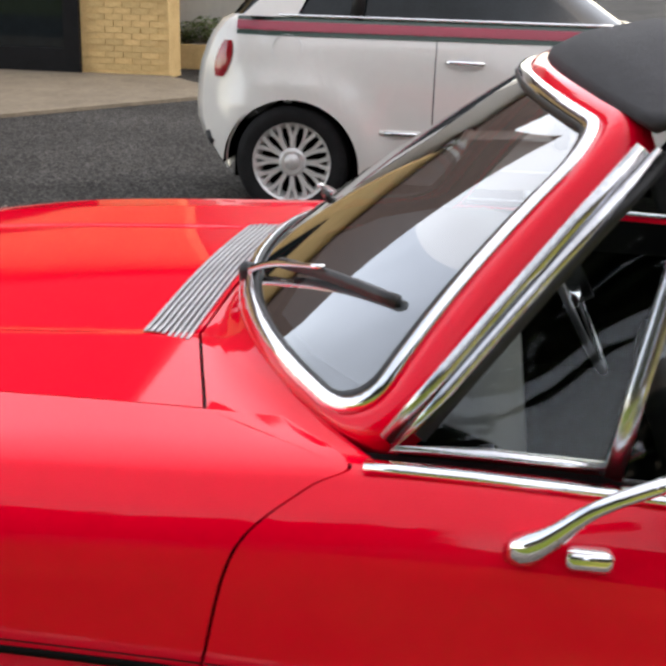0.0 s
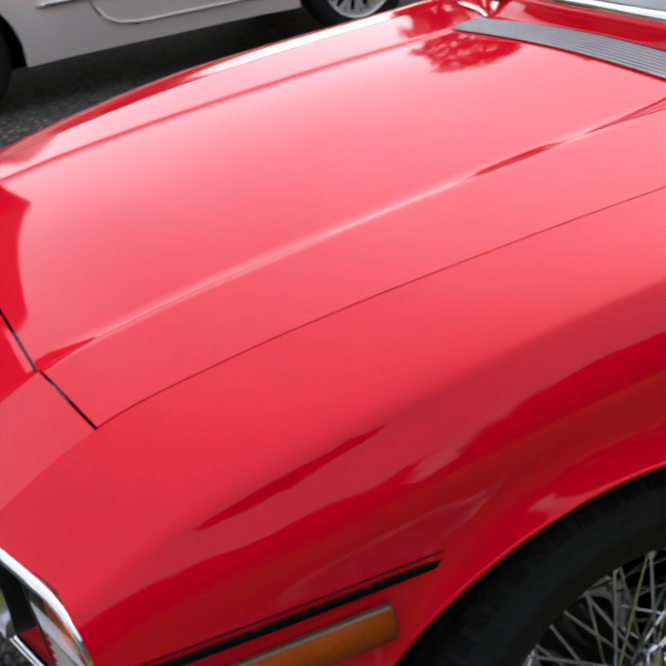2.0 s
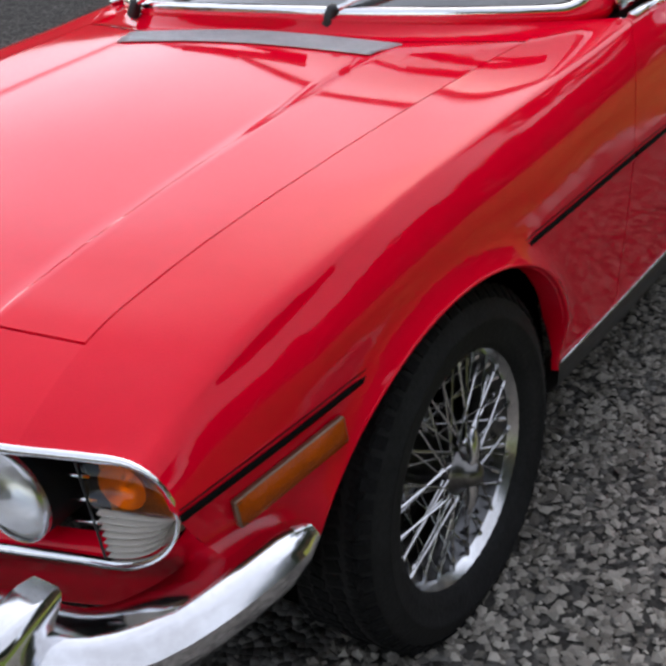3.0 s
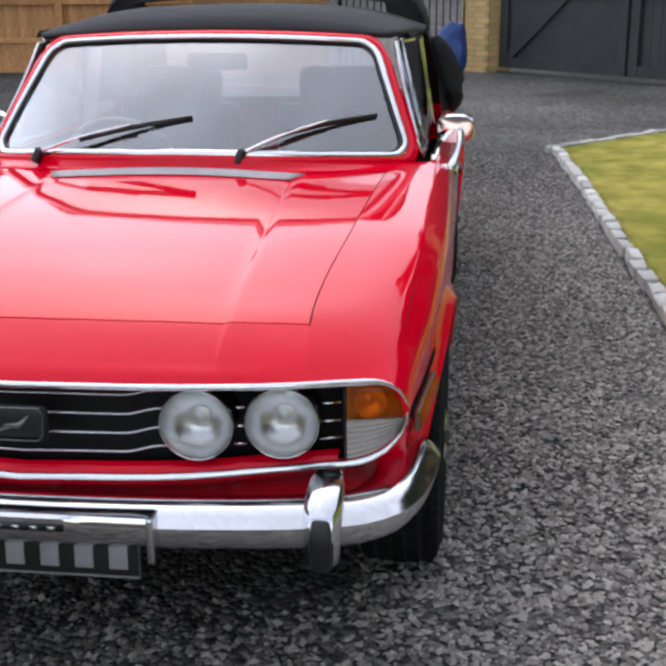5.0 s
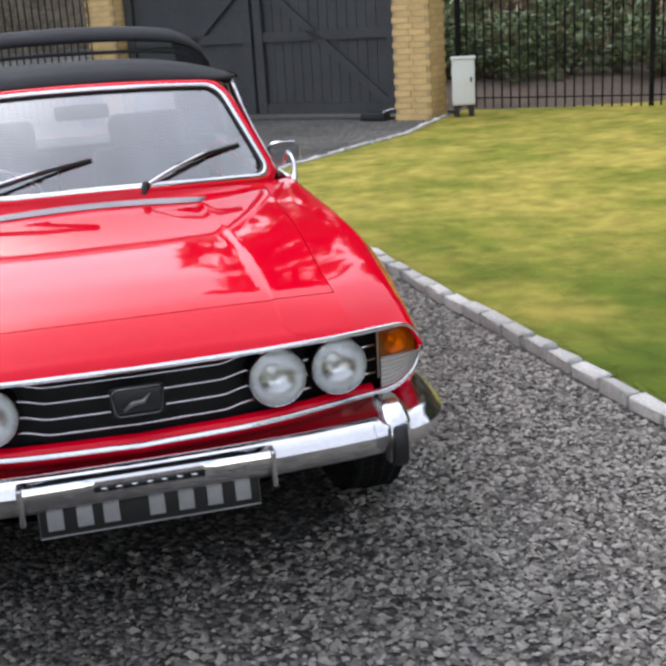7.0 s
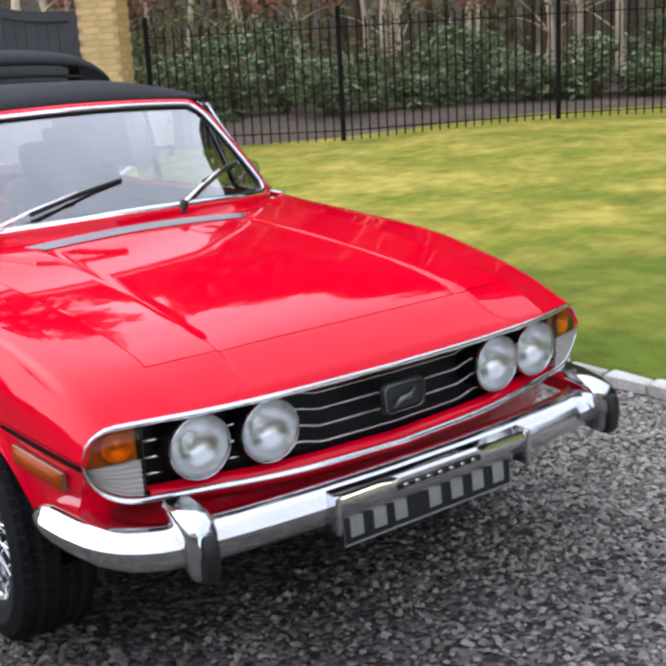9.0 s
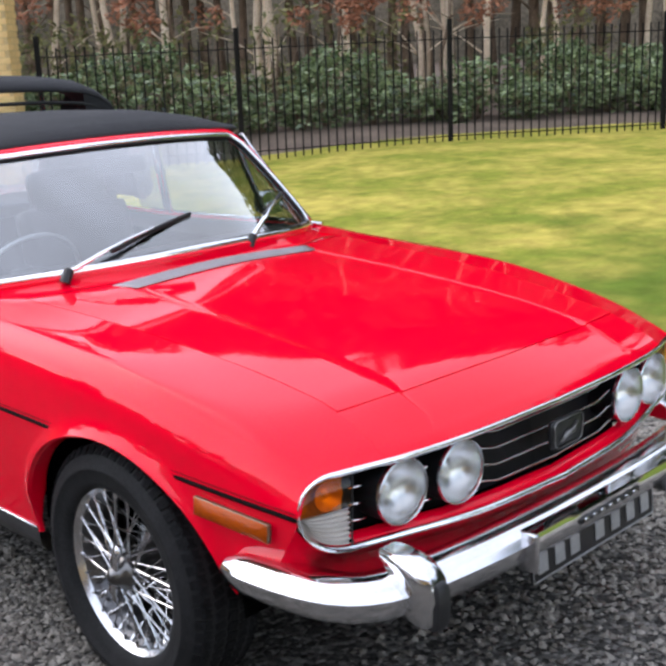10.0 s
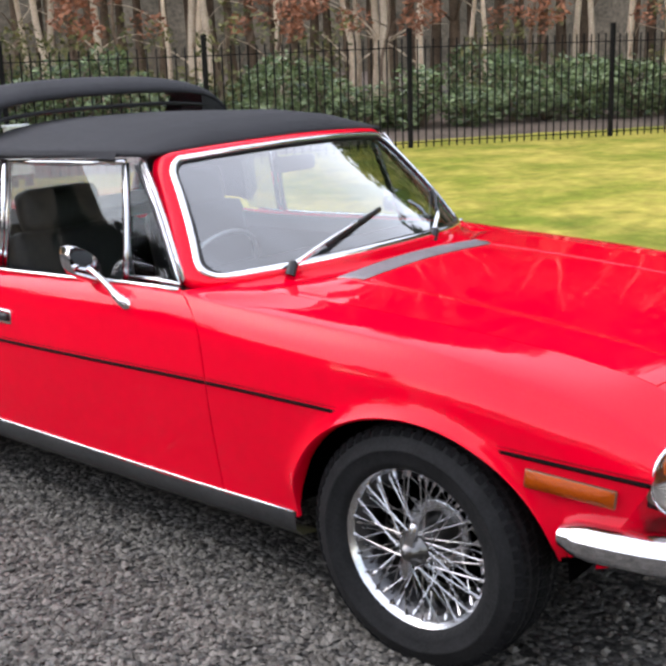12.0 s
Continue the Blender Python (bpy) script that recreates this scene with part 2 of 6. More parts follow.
SIDEGLASS = glass_mat("side_window_glass", (0.88, 0.92, 0.92), 0.0, 0.04, power=4.0)
PLASTICWIN = glass_mat("clear_plastic_window", (0.6, 0.6, 0.6), 0.12, 0.10, 0.20, "ShaderNodeBsdfTranslucent")
PLATEBLACK = mat("plate_black", (0.01, 0.01, 0.011), 0.35, var=0.2)
PLATESILVER = mat("plate_silver", (0.34, 0.34, 0.345), 0.35, metal=0.3, var=0.1)
WHITEPAINT = mat("pearl_white_car_paint", (0.80, 0.775, 0.73), 0.25, coat=1.0, var=0.02, vscale=2)
DARKGLASS = mat("dark_car_glass", (0.010, 0.014, 0.016), 0.04, spec=0.3, coat=0.0, var=0.2)
ALLOY = mat("silver_alloy", (0.74, 0.73, 0.71), 0.35, metal=0.35, var=0.08, vscale=10)
TAILRED = mat("red_tail_lens", (0.35, 0.01, 0.02), 0.12, coat=0.8, var=0.2, vscale=20)
STRIPERED = mat("red_stripe_decal", (0.34, 0.02, 0.05), 0.35, coat=0.5, var=0.05)
STRIPEGREEN = mat("dark_green_stripe_decal", (0.02, 0.05, 0.035), 0.35, coat=0.5, var=0.05)
DOORPAINT = mat("black_door_frame", (0.012, 0.012, 0.013), 0.5, var=0.2, vscale=6, spec=0.15)
GATEPAINT = mat("black_gate_paint", (0.042, 0.043, 0.046), 0.55, var=0.25, vscale=3, bump=0.2, bscale=40)
FENCEWOOD = mat("orange_brown_fence_timber", (0.42, 0.185, 0.068), 0.75, base2=(0.66, 0.35, 0.145), vscale=2.2, bump=0.35, bscale=30, piece=0.18)
BRICK = mat("buff_yellow_brick", (0.62, 0.40, 0.17), 0.85, base2=(0.78, 0.55, 0.25), vscale=5, bump=0.4, bscale=90, piece=0.10)
MORTAR = mat("sandy_mortar", (0.48, 0.34, 0.17), 0.9, var=0.15, vscale=20, bump=0.4, bscale=120)
RENDERWALL = mat("off_white_render", (0.66, 0.63, 0.57), 0.85, var=0.06, vscale=1.5, bump=0.25, bscale=100)
ROOFTILE = mat("brown_roof_tile", (0.10, 0.06, 0.045), 0.8, var=0.3, vscale=4, bump=0.4, bscale=20)
PAVING = mat("sandstone_paving", (0.14, 0.11, 0.075), 0.8, base2=(0.23, 0.185, 0.13), vscale=2, bump=0.3, bscale=50, piece=0.15)
SETT = mat("grey_granite_sett", (0.46, 0.445, 0.41), 0.85, base2=(0.68, 0.66, 0.61), vscale=9, bump=0.5, bscale=80, piece=0.18)
UNDERSTONE = mat("dark_threshold_stone", (0.07, 0.068, 0.064), 0.85, var=0.25, vscale=9, bump=0.4, bscale=80)
IRON = mat("black_iron", (0.009, 0.008, 0.008), 0.7, var=0.3, vscale=12, spec=0.12)
WHITEBOX = mat("white_enamel_box", (0.75, 0.75, 0.73), 0.4, var=0.05, vscale=6)
TARP = mat("blue_tarpaulin", (0.02, 0.06, 0.22), 0.5, var=0.3, vscale=12, bump=0.5, bscale=25)
BARK = mat("pale_birch_bark", (0.52, 0.38, 0.25), 0.85, base2=(0.86, 0.70, 0.51), vscale=3, bump=0.6, bscale=25, piece=0.25)
BARKBROWN = mat("brown_pine_bark", (0.10, 0.066, 0.042), 0.9, base2=(0.26, 0.175, 0.115), vscale=3, bump=0.7, bscale=20, piece=0.2)
EARTH = mat("brown_woodland_earth", (0.075, 0.052, 0.036), 0.95, base2=(0.16, 0.115, 0.082), vscale=1.5, bump=0.6, bscale=18)
LAURELLEAF = island_mat("laurel_leaf", (0.03, 0.055, 0.02), (0.28, 0.35, 0.16), 0.27, spec=0.5)
CONIFERLEAF = island_mat("conifer_leaf", (0.016, 0.03, 0.012), (0.055, 0.075, 0.03), 0.6)
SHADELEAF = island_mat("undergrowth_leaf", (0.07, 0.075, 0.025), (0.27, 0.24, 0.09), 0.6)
BEECHLEAF = island_mat("copper_beech_leaf", (0.22, 0.085, 0.045), (0.52, 0.22, 0.12), 0.6)
GRASSBLADE = lawn_colour(island_mat("grass_blade", (0.15, 0.175, 0.020), (0.36, 0.355, 0.054), 0.6, spec=0.1, patch=(0.51, 0.405, 0.09), pscale=1.1))
CHIPS = paler_towards_lawn(island_mat("dark_stone_chips", (0.13, 0.118, 0.102), (0.40, 0.37, 0.325), 0.85, power=1.2, spec=0.12), 0.64, 1.28, 0.6, 2.7, -0.2)


def ground_mat():
    m = bpy.data.materials.new("dark_tarmac_and_gravel")
    m.use_nodes = True
    n, l = m.node_tree.nodes, m.node_tree.links
    p = n["Principled BSDF"]
    p.inputs["Roughness"].default_value = 0.9
    p.inputs["Specular IOR Level"].default_value = 0.12
    co = n.new("ShaderNodeTexCoord")
    vo, big = n.new("ShaderNodeTexVoronoi"), n.new("ShaderNodeTexNoise")
    vo.inputs["Scale"].default_value = 60
    big.inputs["Scale"].default_value, big.inputs["Detail"].default_value = 0.6, 5
    l.new(co.outputs["Object"], vo.inputs["Vector"]); l.new(co.outputs["Object"], big.inputs["Vector"])
    sep = n.new("ShaderNodeSeparateColor")
    l.new(vo.outputs["Color"], sep.inputs["Color"])
    r1 = n.new("ShaderNodeMapRange")
    r1.inputs["To Min"].default_value, r1.inputs["To Max"].default_value = 0.026, 0.135
    pw = n.new("ShaderNodeMath"); pw.operation = "POWER"; pw.inputs[1].default_value = 2.0
    l.new(sep.outputs["Red"], pw.inputs[0]); l.new(pw.outputs[0], r1.inputs["Value"])
    r2 = n.new("ShaderNodeMapRange")
    r2.inputs["From Min"].default_value, r2.inputs["From Max"].default_value = 0.3, 0.7
    r2.inputs["To Min"].default_value, r2.inputs["To Max"].default_value = 0.7, 1.5
    l.new(big.outputs["Fac"], r2.inputs["Value"])
    mu = n.new("ShaderNodeMath"); mu.operation = "MULTIPLY"
    l.new(r1.outputs["Result"], mu.inputs[0]); l.new(r2.outputs["Result"], mu.inputs[1])
    cc = n.new("ShaderNodeCombineColor")
    for k, f in (("Red", 1.0), ("Green", 0.95), ("Blue", 0.87)):
        tint = n.new("ShaderNodeMath"); tint.operation = "MULTIPLY"; tint.inputs[1].default_value = f
        l.new(mu.outputs[0], tint.inputs[0]); l.new(tint.outputs[0], cc.inputs[k])
    l.new(cc.outputs["Color"], p.inputs["Base Color"])
    bp = n.new("ShaderNodeBump")
    bp.inputs["Strength"].default_value, bp.inputs["Distance"].default_value = 0.9, 0.012
    l.new(vo.outputs["Distance"], bp.inputs["Height"]); bp.invert = True
    l.new(bp.outputs["Normal"], p.inputs["Normal"])
    return m


GROUND = paler_towards_lawn(ground_mat(), 0.8, 2.0, -1.5, 5.5, 0.35)
LAWNSOIL = lawn_colour(island_mat("lawn_thatch", (0.22, 0.24, 0.032), (0.22, 0.24, 0.032), 0.9, spec=0.1, patch=(0.50, 0.40, 0.088), pscale=1.1))


# ---- mesh helpers ----
def part(name, bm, material, parent=None, label="", smooth=True, auto=None):
    me = bpy.data.meshes.new(name)
    bm.to_mesh(me)
    bm.free()
    me.materials.append(material)
    if smooth:
        for poly in me.polygons:
            poly.use_smooth = True
        if auto:
            me.set_sharp_from_angle(angle=radians(auto))
    ob = new(name, me)
    ob.parent = parent
    if label:
        tagged(ob, label)
    return ob


def thing(name, label, category, group="", kind="", at=(0, 0, 0)):
    ob = new(name)
    ob.empty_display_size = 0.1
    ob.location = at
    return tagged(ob, label, category, group, kind)


def add_box(bm, cx, cy, cz, sx, sy, sz, m=None, bev=0.0):
    r = bmesh.ops.create_cube(bm, size=1, matrix=(m or Matrix()) @ Matrix.Translation((cx, cy, cz)) @ Matrix.Diagonal((sx, sy, sz, 1)))
    if bev:
        vs = set(r["verts"])
        es = [e for e in bm.edges if e.verts[0] in vs and e.verts[1] in vs]
        bmesh.ops.bevel(bm, geom=es, offset=bev, segments=2, affect="EDGES", profile=0.6)
    return bm


def box(cx, cy, cz, sx, sy, sz, m=None, bev=0.0):
    return add_box(bmesh.new(), cx, cy, cz, sx, sy, sz, m, bev)


def add_grid(bm, P, flip=False, closed=False):
    n, k = len(P), len(P[0])
    V = [[bm.verts.new(tuple(q)) for q in row] for row in P]
    for i in range(n - 1):
        for j in range(k if closed else k - 1):
            a, b, c, d = V[i][j], V[i + 1][j], V[i + 1][(j + 1) % k], V[i][(j + 1) % k]
            try:
                bm.faces.new((a, d, c, b) if flip else (a, b, c, d))
            except ValueError:
                pass
    return V


def grid(P, flip=False, closed=False):
    bm = bmesh.new()
    add_grid(bm, P, flip, closed)
    return bm


def add_sweep(bm, path, profile, up=(0, 0, 1), closed=False, cap=True, scale=None):
    """profile: list of (side, up) offsets, swept along path."""
    pts = [Vector(p) for p in path]
    n = len(pts)
    rings = []
    for i, p in enumerate(pts):
        if closed:
            t = pts[(i + 1) % n] - pts[i - 1]
        else:
            t = pts[min(i + 1, n - 1)] - pts[max(i - 1, 0)]
        t.normalize()
        u = Vector(up(i) if callable(up) else up)
        s = t.cross(u).normalized()
        u = s.cross(t)
        f = scale[i] if scale else 1
        rings.append([bm.verts.new(p + s * a * f + u * b * f) for a, b in profile])
    m = len(profile)
    for i in range(n if closed else n - 1):
        for j in range(m):
            bm.faces.new((rings[i][j], rings[i][(j + 1) % m], rings[(i + 1) % n][(j + 1) % m], rings[(i + 1) % n][j]))
    if cap and not closed:
        bm.faces.new(rings[0][::-1]); bm.faces.new(rings[-1])
    return bm


def sweep(path, profile, **k):
    return add_sweep(bmesh.new(), path, profile, **k)


def circle(r, n=8, ry=None):
    return [(r * math.cos(2 * math.pi * i / n), (ry or r) * math.sin(2 * math.pi * i / n)) for i in range(n)]


def add_lathe(bm, prof, m=None, n=32):
    """prof: (radius, along) pairs; the axis is x, pointing out."""
    m = m or Matrix()
    P = [[m @ Vector((a, r * math.cos(2 * math.pi * j / n), r * math.sin(2 * math.pi * j / n))) for j in range(n)] for r, a in prof]
    add_grid(bm, P, closed=True)
    return bm


def lathe(prof, m=None, n=32):
    return add_lathe(bmesh.new(), prof, m, n)


def curve(keys):
    """A smooth function through (t, value) pairs."""
    t = [k[0] for k in keys]
    v = [k[1] for k in keys]
    n = len(t)
    d = [0.0] * n
    for i in range(n):
        if i == 0:
            d[i] = (v[1] - v[0]) / (t[1] - t[0])
        elif i == n - 1:
            d[i] = (v[-1] - v[-2]) / (t[-1] - t[-2])
        else:
            h0, h1 = t[i] - t[i - 1], t[i + 1] - t[i]
            d[i] = ((v[i] - v[i - 1]) / h0 * h1 + (v[i + 1] - v[i]) / h1 * h0) / (h0 + h1)

    def f(x):
        if x <= t[0]:
            return v[0] + d[0] * (x - t[0])
        if x >= t[-1]:
            return v[-1] + d[-1] * (x - t[-1])
        i = max(k for k in range(n - 1) if t[k] <= x)
        h = t[i + 1] - t[i]
        a = (x - t[i]) / h
        return (v[i] * (1 + 2 * a) * (1 - a) ** 2 + d[i] * h * a * (1 - a) ** 2 + v[i + 1] * a * a * (3 - 2 * a) + d[i + 1] * h * a * a * (a - 1))
    return f


def spline(pts, n):
    """n points along a smooth curve through pts."""
    pts = [Vector(p) for p in pts]
    L = [0.0]
    for a, b in zip(pts, pts[1:]):
        L.append(L[-1] + (b - a).length)
    fs = [curve([(l, p[i]) for l, p in zip(L, pts)]) for i in range(3)]
    return [Vector([f(L[-1] * k / (n - 1)) for f in fs]) for k in range(n)]


def mirrored(bm):
    """A bmesh with x negated."""
    b2 = bm.copy()
    for v in b2.verts:
        v.co.x *= -1
    bmesh.ops.reverse_faces(b2, faces=b2.faces)
    return b2


def pair(name, bm, material, parent, label="", **k):
    """The same part on both flanks of the car."""
    b2 = mirrored(bm)
    return part(name, bm, material, parent, label, **k), part(name, b2, material, parent, label, **k)


def flange(bm, depth=0.012):
    """Turns the open edges of a panel inwards."""
    bm.normal_update()
    for v in bm.verts:
        v.normal_update()
    edges = [e for e in bm.edges if e.is_boundary]
    r = bmesh.ops.extrude_edge_only(bm, edges=edges)
    nv = [g for g in r["geom"] if isinstance(g, bmesh.types.BMVert)]
    for v in nv:
        src = [e.other_vert(v) for e in v.link_edges if e.other_vert(v) not in nv]
        if src:
            v.co = src[0].co - src[0].normal * depth
    return bm


# ---- the red convertible: nose towards -y, front axle at y = 0 ----
car = thing("sports_car", "glossy red vintage convertible with black soft top and wire wheels", "car")

# lengthwise lines of the left flank, from bonnet centre out and down to the sill: x(y) and z(y)
CX = [curve([(-0.7, 0), (3.5, 0)]),
      curve([(-0.7, 0.371), (-0.53, 0.371), (-0.2, 0.367), (0.1, 0.359), (0.6, 0.346)]),
      curve([(-0.7, 0.377), (-0.53, 0.377), (-0.2, 0.373), (0.1, 0.365), (0.6, 0.352)]),
      curve([(-0.64, 0.548), (-0.508, 0.541), (0.0, 0.571), (0.631, 0.608), (0.80, 0.62)]),
      curve([(-0.605, 0.662), (-0.5, 0.688), (-0.3, 0.702), (0, 0.713), (0.4, 0.719), (0.83, 0.728), (1.4, 0.735), (1.9, 0.735), (2.6, 0.725), (3.5, 0.66)])]
CX += [curve([(-0.600, 0.710), (-0.5, 0.722), (-0.3, 0.738), (0, 0.752), (0.4, 0.760), (0.83, 0.764), (1.4, 0.767), (1.9, 0.767), (2.6, 0.757), (3.5, 0.69)]),
       curve([(-0.597, 0.735), (-0.5, 0.746), (-0.3, 0.771), (0, 0.791), (0.4, 0.800), (0.83, 0.798), (1.4, 0.796), (1.9, 0.796), (2.6, 0.782), (3.5, 0.712)]),
       curve([(-0.597, 0.745), (-0.4, 0.768), (-0.196, 0.786), (0.187, 0.808), (0.7, 0.812), (1.7, 0.812), (2.6, 0.80), (3.5, 0.73)]),
       curve([(-0.597, 0.736), (-0.4, 0.758), (-0.2, 0.776), (0.2, 0.797), (0.7, 0.801), (1.7, 0.801), (2.6, 0.79), (3.5, 0.72)]),
       curve([(-0.59, 0.718), (-0.4, 0.745), (-0.2, 0.765), (0.2, 0.785), (0.7, 0.789), (1.7, 0.789), (2.6, 0.78), (3.5, 0.70)]),
       curve([(-0.56, 0.695), (-0.4, 0.728), (-0.2, 0.752), (0.4, 0.774), (1.8, 0.774), (2.6, 0.765), (3.5, 0.68)])]
CREST = curve([(-0.605, 0.672), (-0.56, 0.693), (-0.49, 0.719), (-0.345, 0.758), (-0.2, 0.784), (0, 0.811), (0.2, 0.825), (0.4, 0.834), (0.65, 0.844), (0.83, 0.853), (1.39, 0.838), (1.75, 0.828), (2.3, 0.835), (3.0, 0.83), (3.5, 0.79)])
CZ = [curve([(-0.694, 0.681), (-0.680, 0.694), (-0.65, 0.711), (-0.6, 0.735), (-0.545, 0.758), (-0.4, 0.791), (-0.2, 0.815), (0, 0.833), (0.2, 0.847), (0.4, 0.860), (0.6, 0.874)]),
      curve([(-0.681, 0.680), (-0.668, 0.692), (-0.64, 0.707), (-0.6, 0.727), (-0.54, 0.753), (-0.4, 0.782), (-0.2, 0.807), (0, 0.825), (0.2, 0.839), (0.4, 0.849), (0.6, 0.860)]),
      curve([(-0.681, 0.6816), (-0.668, 0.6936), (-0.64, 0.7086), (-0.6, 0.7286), (-0.54, 0.7546), (-0.4, 0.7836), (-0.2, 0.8086), (0, 0.8266), (0.2, 0.8406), (0.4, 0.8506), (0.6, 0.8616)]),
      curve([(-0.654, 0.678), (-0.642, 0.687), (-0.6, 0.711), (-0.508, 0.749), (-0.36, 0.7785), (-0.19, 0.803), (0, 0.8225), (0.2, 0.836), (0.4, 0.845), (0.631, 0.851), (0.80, 0.853)])]
CZ += [CREST,
       lambda y: CREST(y) - 0.017 - 0.012 * max(0, min(1, (-0.1 - y) / 0.2)) + 0.018 * max(0, min(1, (-0.40 - y) / 0.2)),
       lambda y: CREST(y) - 0.075 + 0.034 * max(0, min(1, (-0.35 - y) / 0.25)),
       curve([(-0.597, 0.607), (-0.4, 0.616), (-0.196, 0.625), (0.187, 0.637), (0.7, 0.636), (1.12, 0.628), (1.7, 0.618), (2.6, 0.615), (3.5, 0.61)]),
       curve([(-0.597, 0.565), (-0.45, 0.535), (-0.2, 0.525), (3.5, 0.515)]),
       curve([(-0.59, 0.46), (-0.4, 0.445), (0, 0.42), (3.5, 0.41)]),
       curve([(-0.56, 0.395), (-0.4, 0.374), (-0.2, 0.34), (0.4, 0.298), (1.8, 0.298), (3.5, 0.34)])]


def cat(p0, p1, p2, p3, a):
    return 0.5 * (2 * p1 + (p2 - p0) * a + (2 * p0 - 5 * p1 + 4 * p2 - p3) * a * a + (3 * p1 - p0 - 3 * p2 + p3) * a ** 3)


def skin(k, ys):
    """The point of the skin at column position k, for the columns' y values ys."""
    i = min(int(k), 9)
    idx = [max(0, min(10, i + d)) for d in (-1, 0, 1, 2)]
    q = [Vector((CX[c](ys[c]), ys[c], CZ[c](ys[c]))) for c in idx]
    if i == 0:
        q[0] = Vector((-q[2].x, q[2].y, q[2].z))
    if i in (1, 2):  # keep the bonnet's step crisp
        return q[1].lerp(q[2], k - i) if i == 1 else cat(q[1] * 2 - q[2], q[1], q[2], q[2] + (q[2] - q[1]) * 0.8, k - i)
    if i == 0:
        q[3] = q[2] * 2 - q[1] - Vector((0, 0, 0.012))
    if i == 3:
        q[0] = q[1] + (q[1] - q[2]) * 0.9
    if i == 6:  # crease along the coachline
        q[3] = q[2] + (q[2] - q[1]) * 0.6
    if i == 7:
        q[0] = q[1] + (q[1] - q[2]) * 0.8
    return cat(*q, k - i)


def panel(k0, k1, ya, yb, nk, ny, gap=(0.002, 0.002, 0.002, 0.002), turn=0.012):
    """A body panel between two columns and two cross lines, with its edges turned in."""
    P = []
    for i in range(ny + 1):
        w = i / ny
        row = []
        ys = [a + gap[0] + (b - gap[1] - a - gap[0]) * w for a, b in zip(ya, yb)]
        for j in range(nk + 1):
            row.append(skin(k0 + (k1 - k0) * j / nk, ys))
        # gaps across
        d = (row[1] - row[0]).normalized() * gap[2]
        row[0] = row[0] + d
        d = (row[-2] - row[-1]).normalized() * gap[3]
        row[-1] = row[-1] + d
        P.append(row)
    bm = grid(P, flip=True)
    if turn:
        flange(bm, turn)
    return bm


def clip_out(bm, planes):
    """Cuts a convex opening, given by (point, outward normal) planes, out of a skin."""
    inside = list(bm.faces)
    for co, no in planes:
        geom = set(inside)
        for f in inside:
            geom.update(f.edges); geom.update(f.verts)
        r = bmesh.ops.bisect_plane(bm, geom=list(geom), dist=1e-6, plane_co=co, plane_no=no)
        inside = [f for f in r["geom"] if isinstance(f, bmesh.types.BMFace) and f.is_valid and (f.calc_center_median() - Vector(co)).dot(Vector(no)) < 0]
    bmesh.ops.delete(bm, geom=inside, context="FACES")
    return bm


ARCH_A, ARCH_B, AXLE_Z = 0.388, 0.338, 0.31


def arch_planes(cy):
    out = [((0, cy + s * ARCH_A, 0), (0, s, 0)) for s in (-1, 1)]
    for i in range(1, 30):
        a = math.pi * i / 30
        c = (0, cy + ARCH_A * math.cos(a), AXLE_Z + ARCH_B * math.sin(a))
        out.append((c, (0, math.cos(a) / ARCH_A, math.sin(a) / ARCH_B)))
    return out


def flare(bm, cy):
    """Swells a panel gently out towards the wheel opening."""
    for v in bm.verts:
        k = math.hypot((v.co.y - cy) / ARCH_A, (v.co.z - AXLE_Z) / ARCH_B)
        f = max(0.0, min(1.0, (1.15 - k) / 0.15)) * min(1.0, max(0.25, (v.co.z - 0.29) / 0.12))
        v.co.x += 0.021 * f * f


Y_FRONT = [-0.694, -0.681, -0.680, -0.654, -0.605, -0.600, -0.597, -0.597, -0.575, -0.505, -0.46]
Y_BON = [-0.545, -0.536, -0.533, -0.508, -0.49, -0.49, -0.48, -0.48, -0.48, -0.48, -0.48]
Y_BONR = [0.562, 0.560, 0.560, 0.634, 0.80, 0.80, 0.8, 0.8, 0.8, 0.8, 0.8]
Y_DOOR = [0.70, 0.70, 0.70, 0.735, 0.828, 0.785, 0.715, 0.682, 0.678, 0.672, 0.664]
Y_DOORR = [1.93, 1.93, 1.93, 1.93, 1.95, 1.945, 1.94, 1.93, 1.92, 1.90, 1.86]
Y_TAIL = [3.5] * 11


def both_halves(k0, k1, ya, yb, nk, ny, gap):
    """A panel that crosses the centre line."""
    P = []
    for i in range(ny + 1):
        w = i / ny
        ys = [a + gap[0] + (b - gap[1] - a - gap[0]) * w for a, b in zip(ya, yb)]
        half = [skin(k0 + (k1 - k0) * j / nk, ys) for j in range(nk + 1)]
        half[-1] = half[-1] + (half[-2] - half[-1]).normalized() * gap[3]
        P.append([Vector((-q.x, q.y, q.z)) for q in half[:0:-1]] + half)
    bm = grid(P, flip=True)
    flange(bm, 0.014)
    return bm


# columns with extra samples round the bonnet's step
part("bonnet", both_halves(0, 3, Y_BON, Y_BONR, 36, 46, (0.002, 0.002, 0, 0.003)), RED, car, "glossy red bonnet with a shallow sunken centre", auto=32)


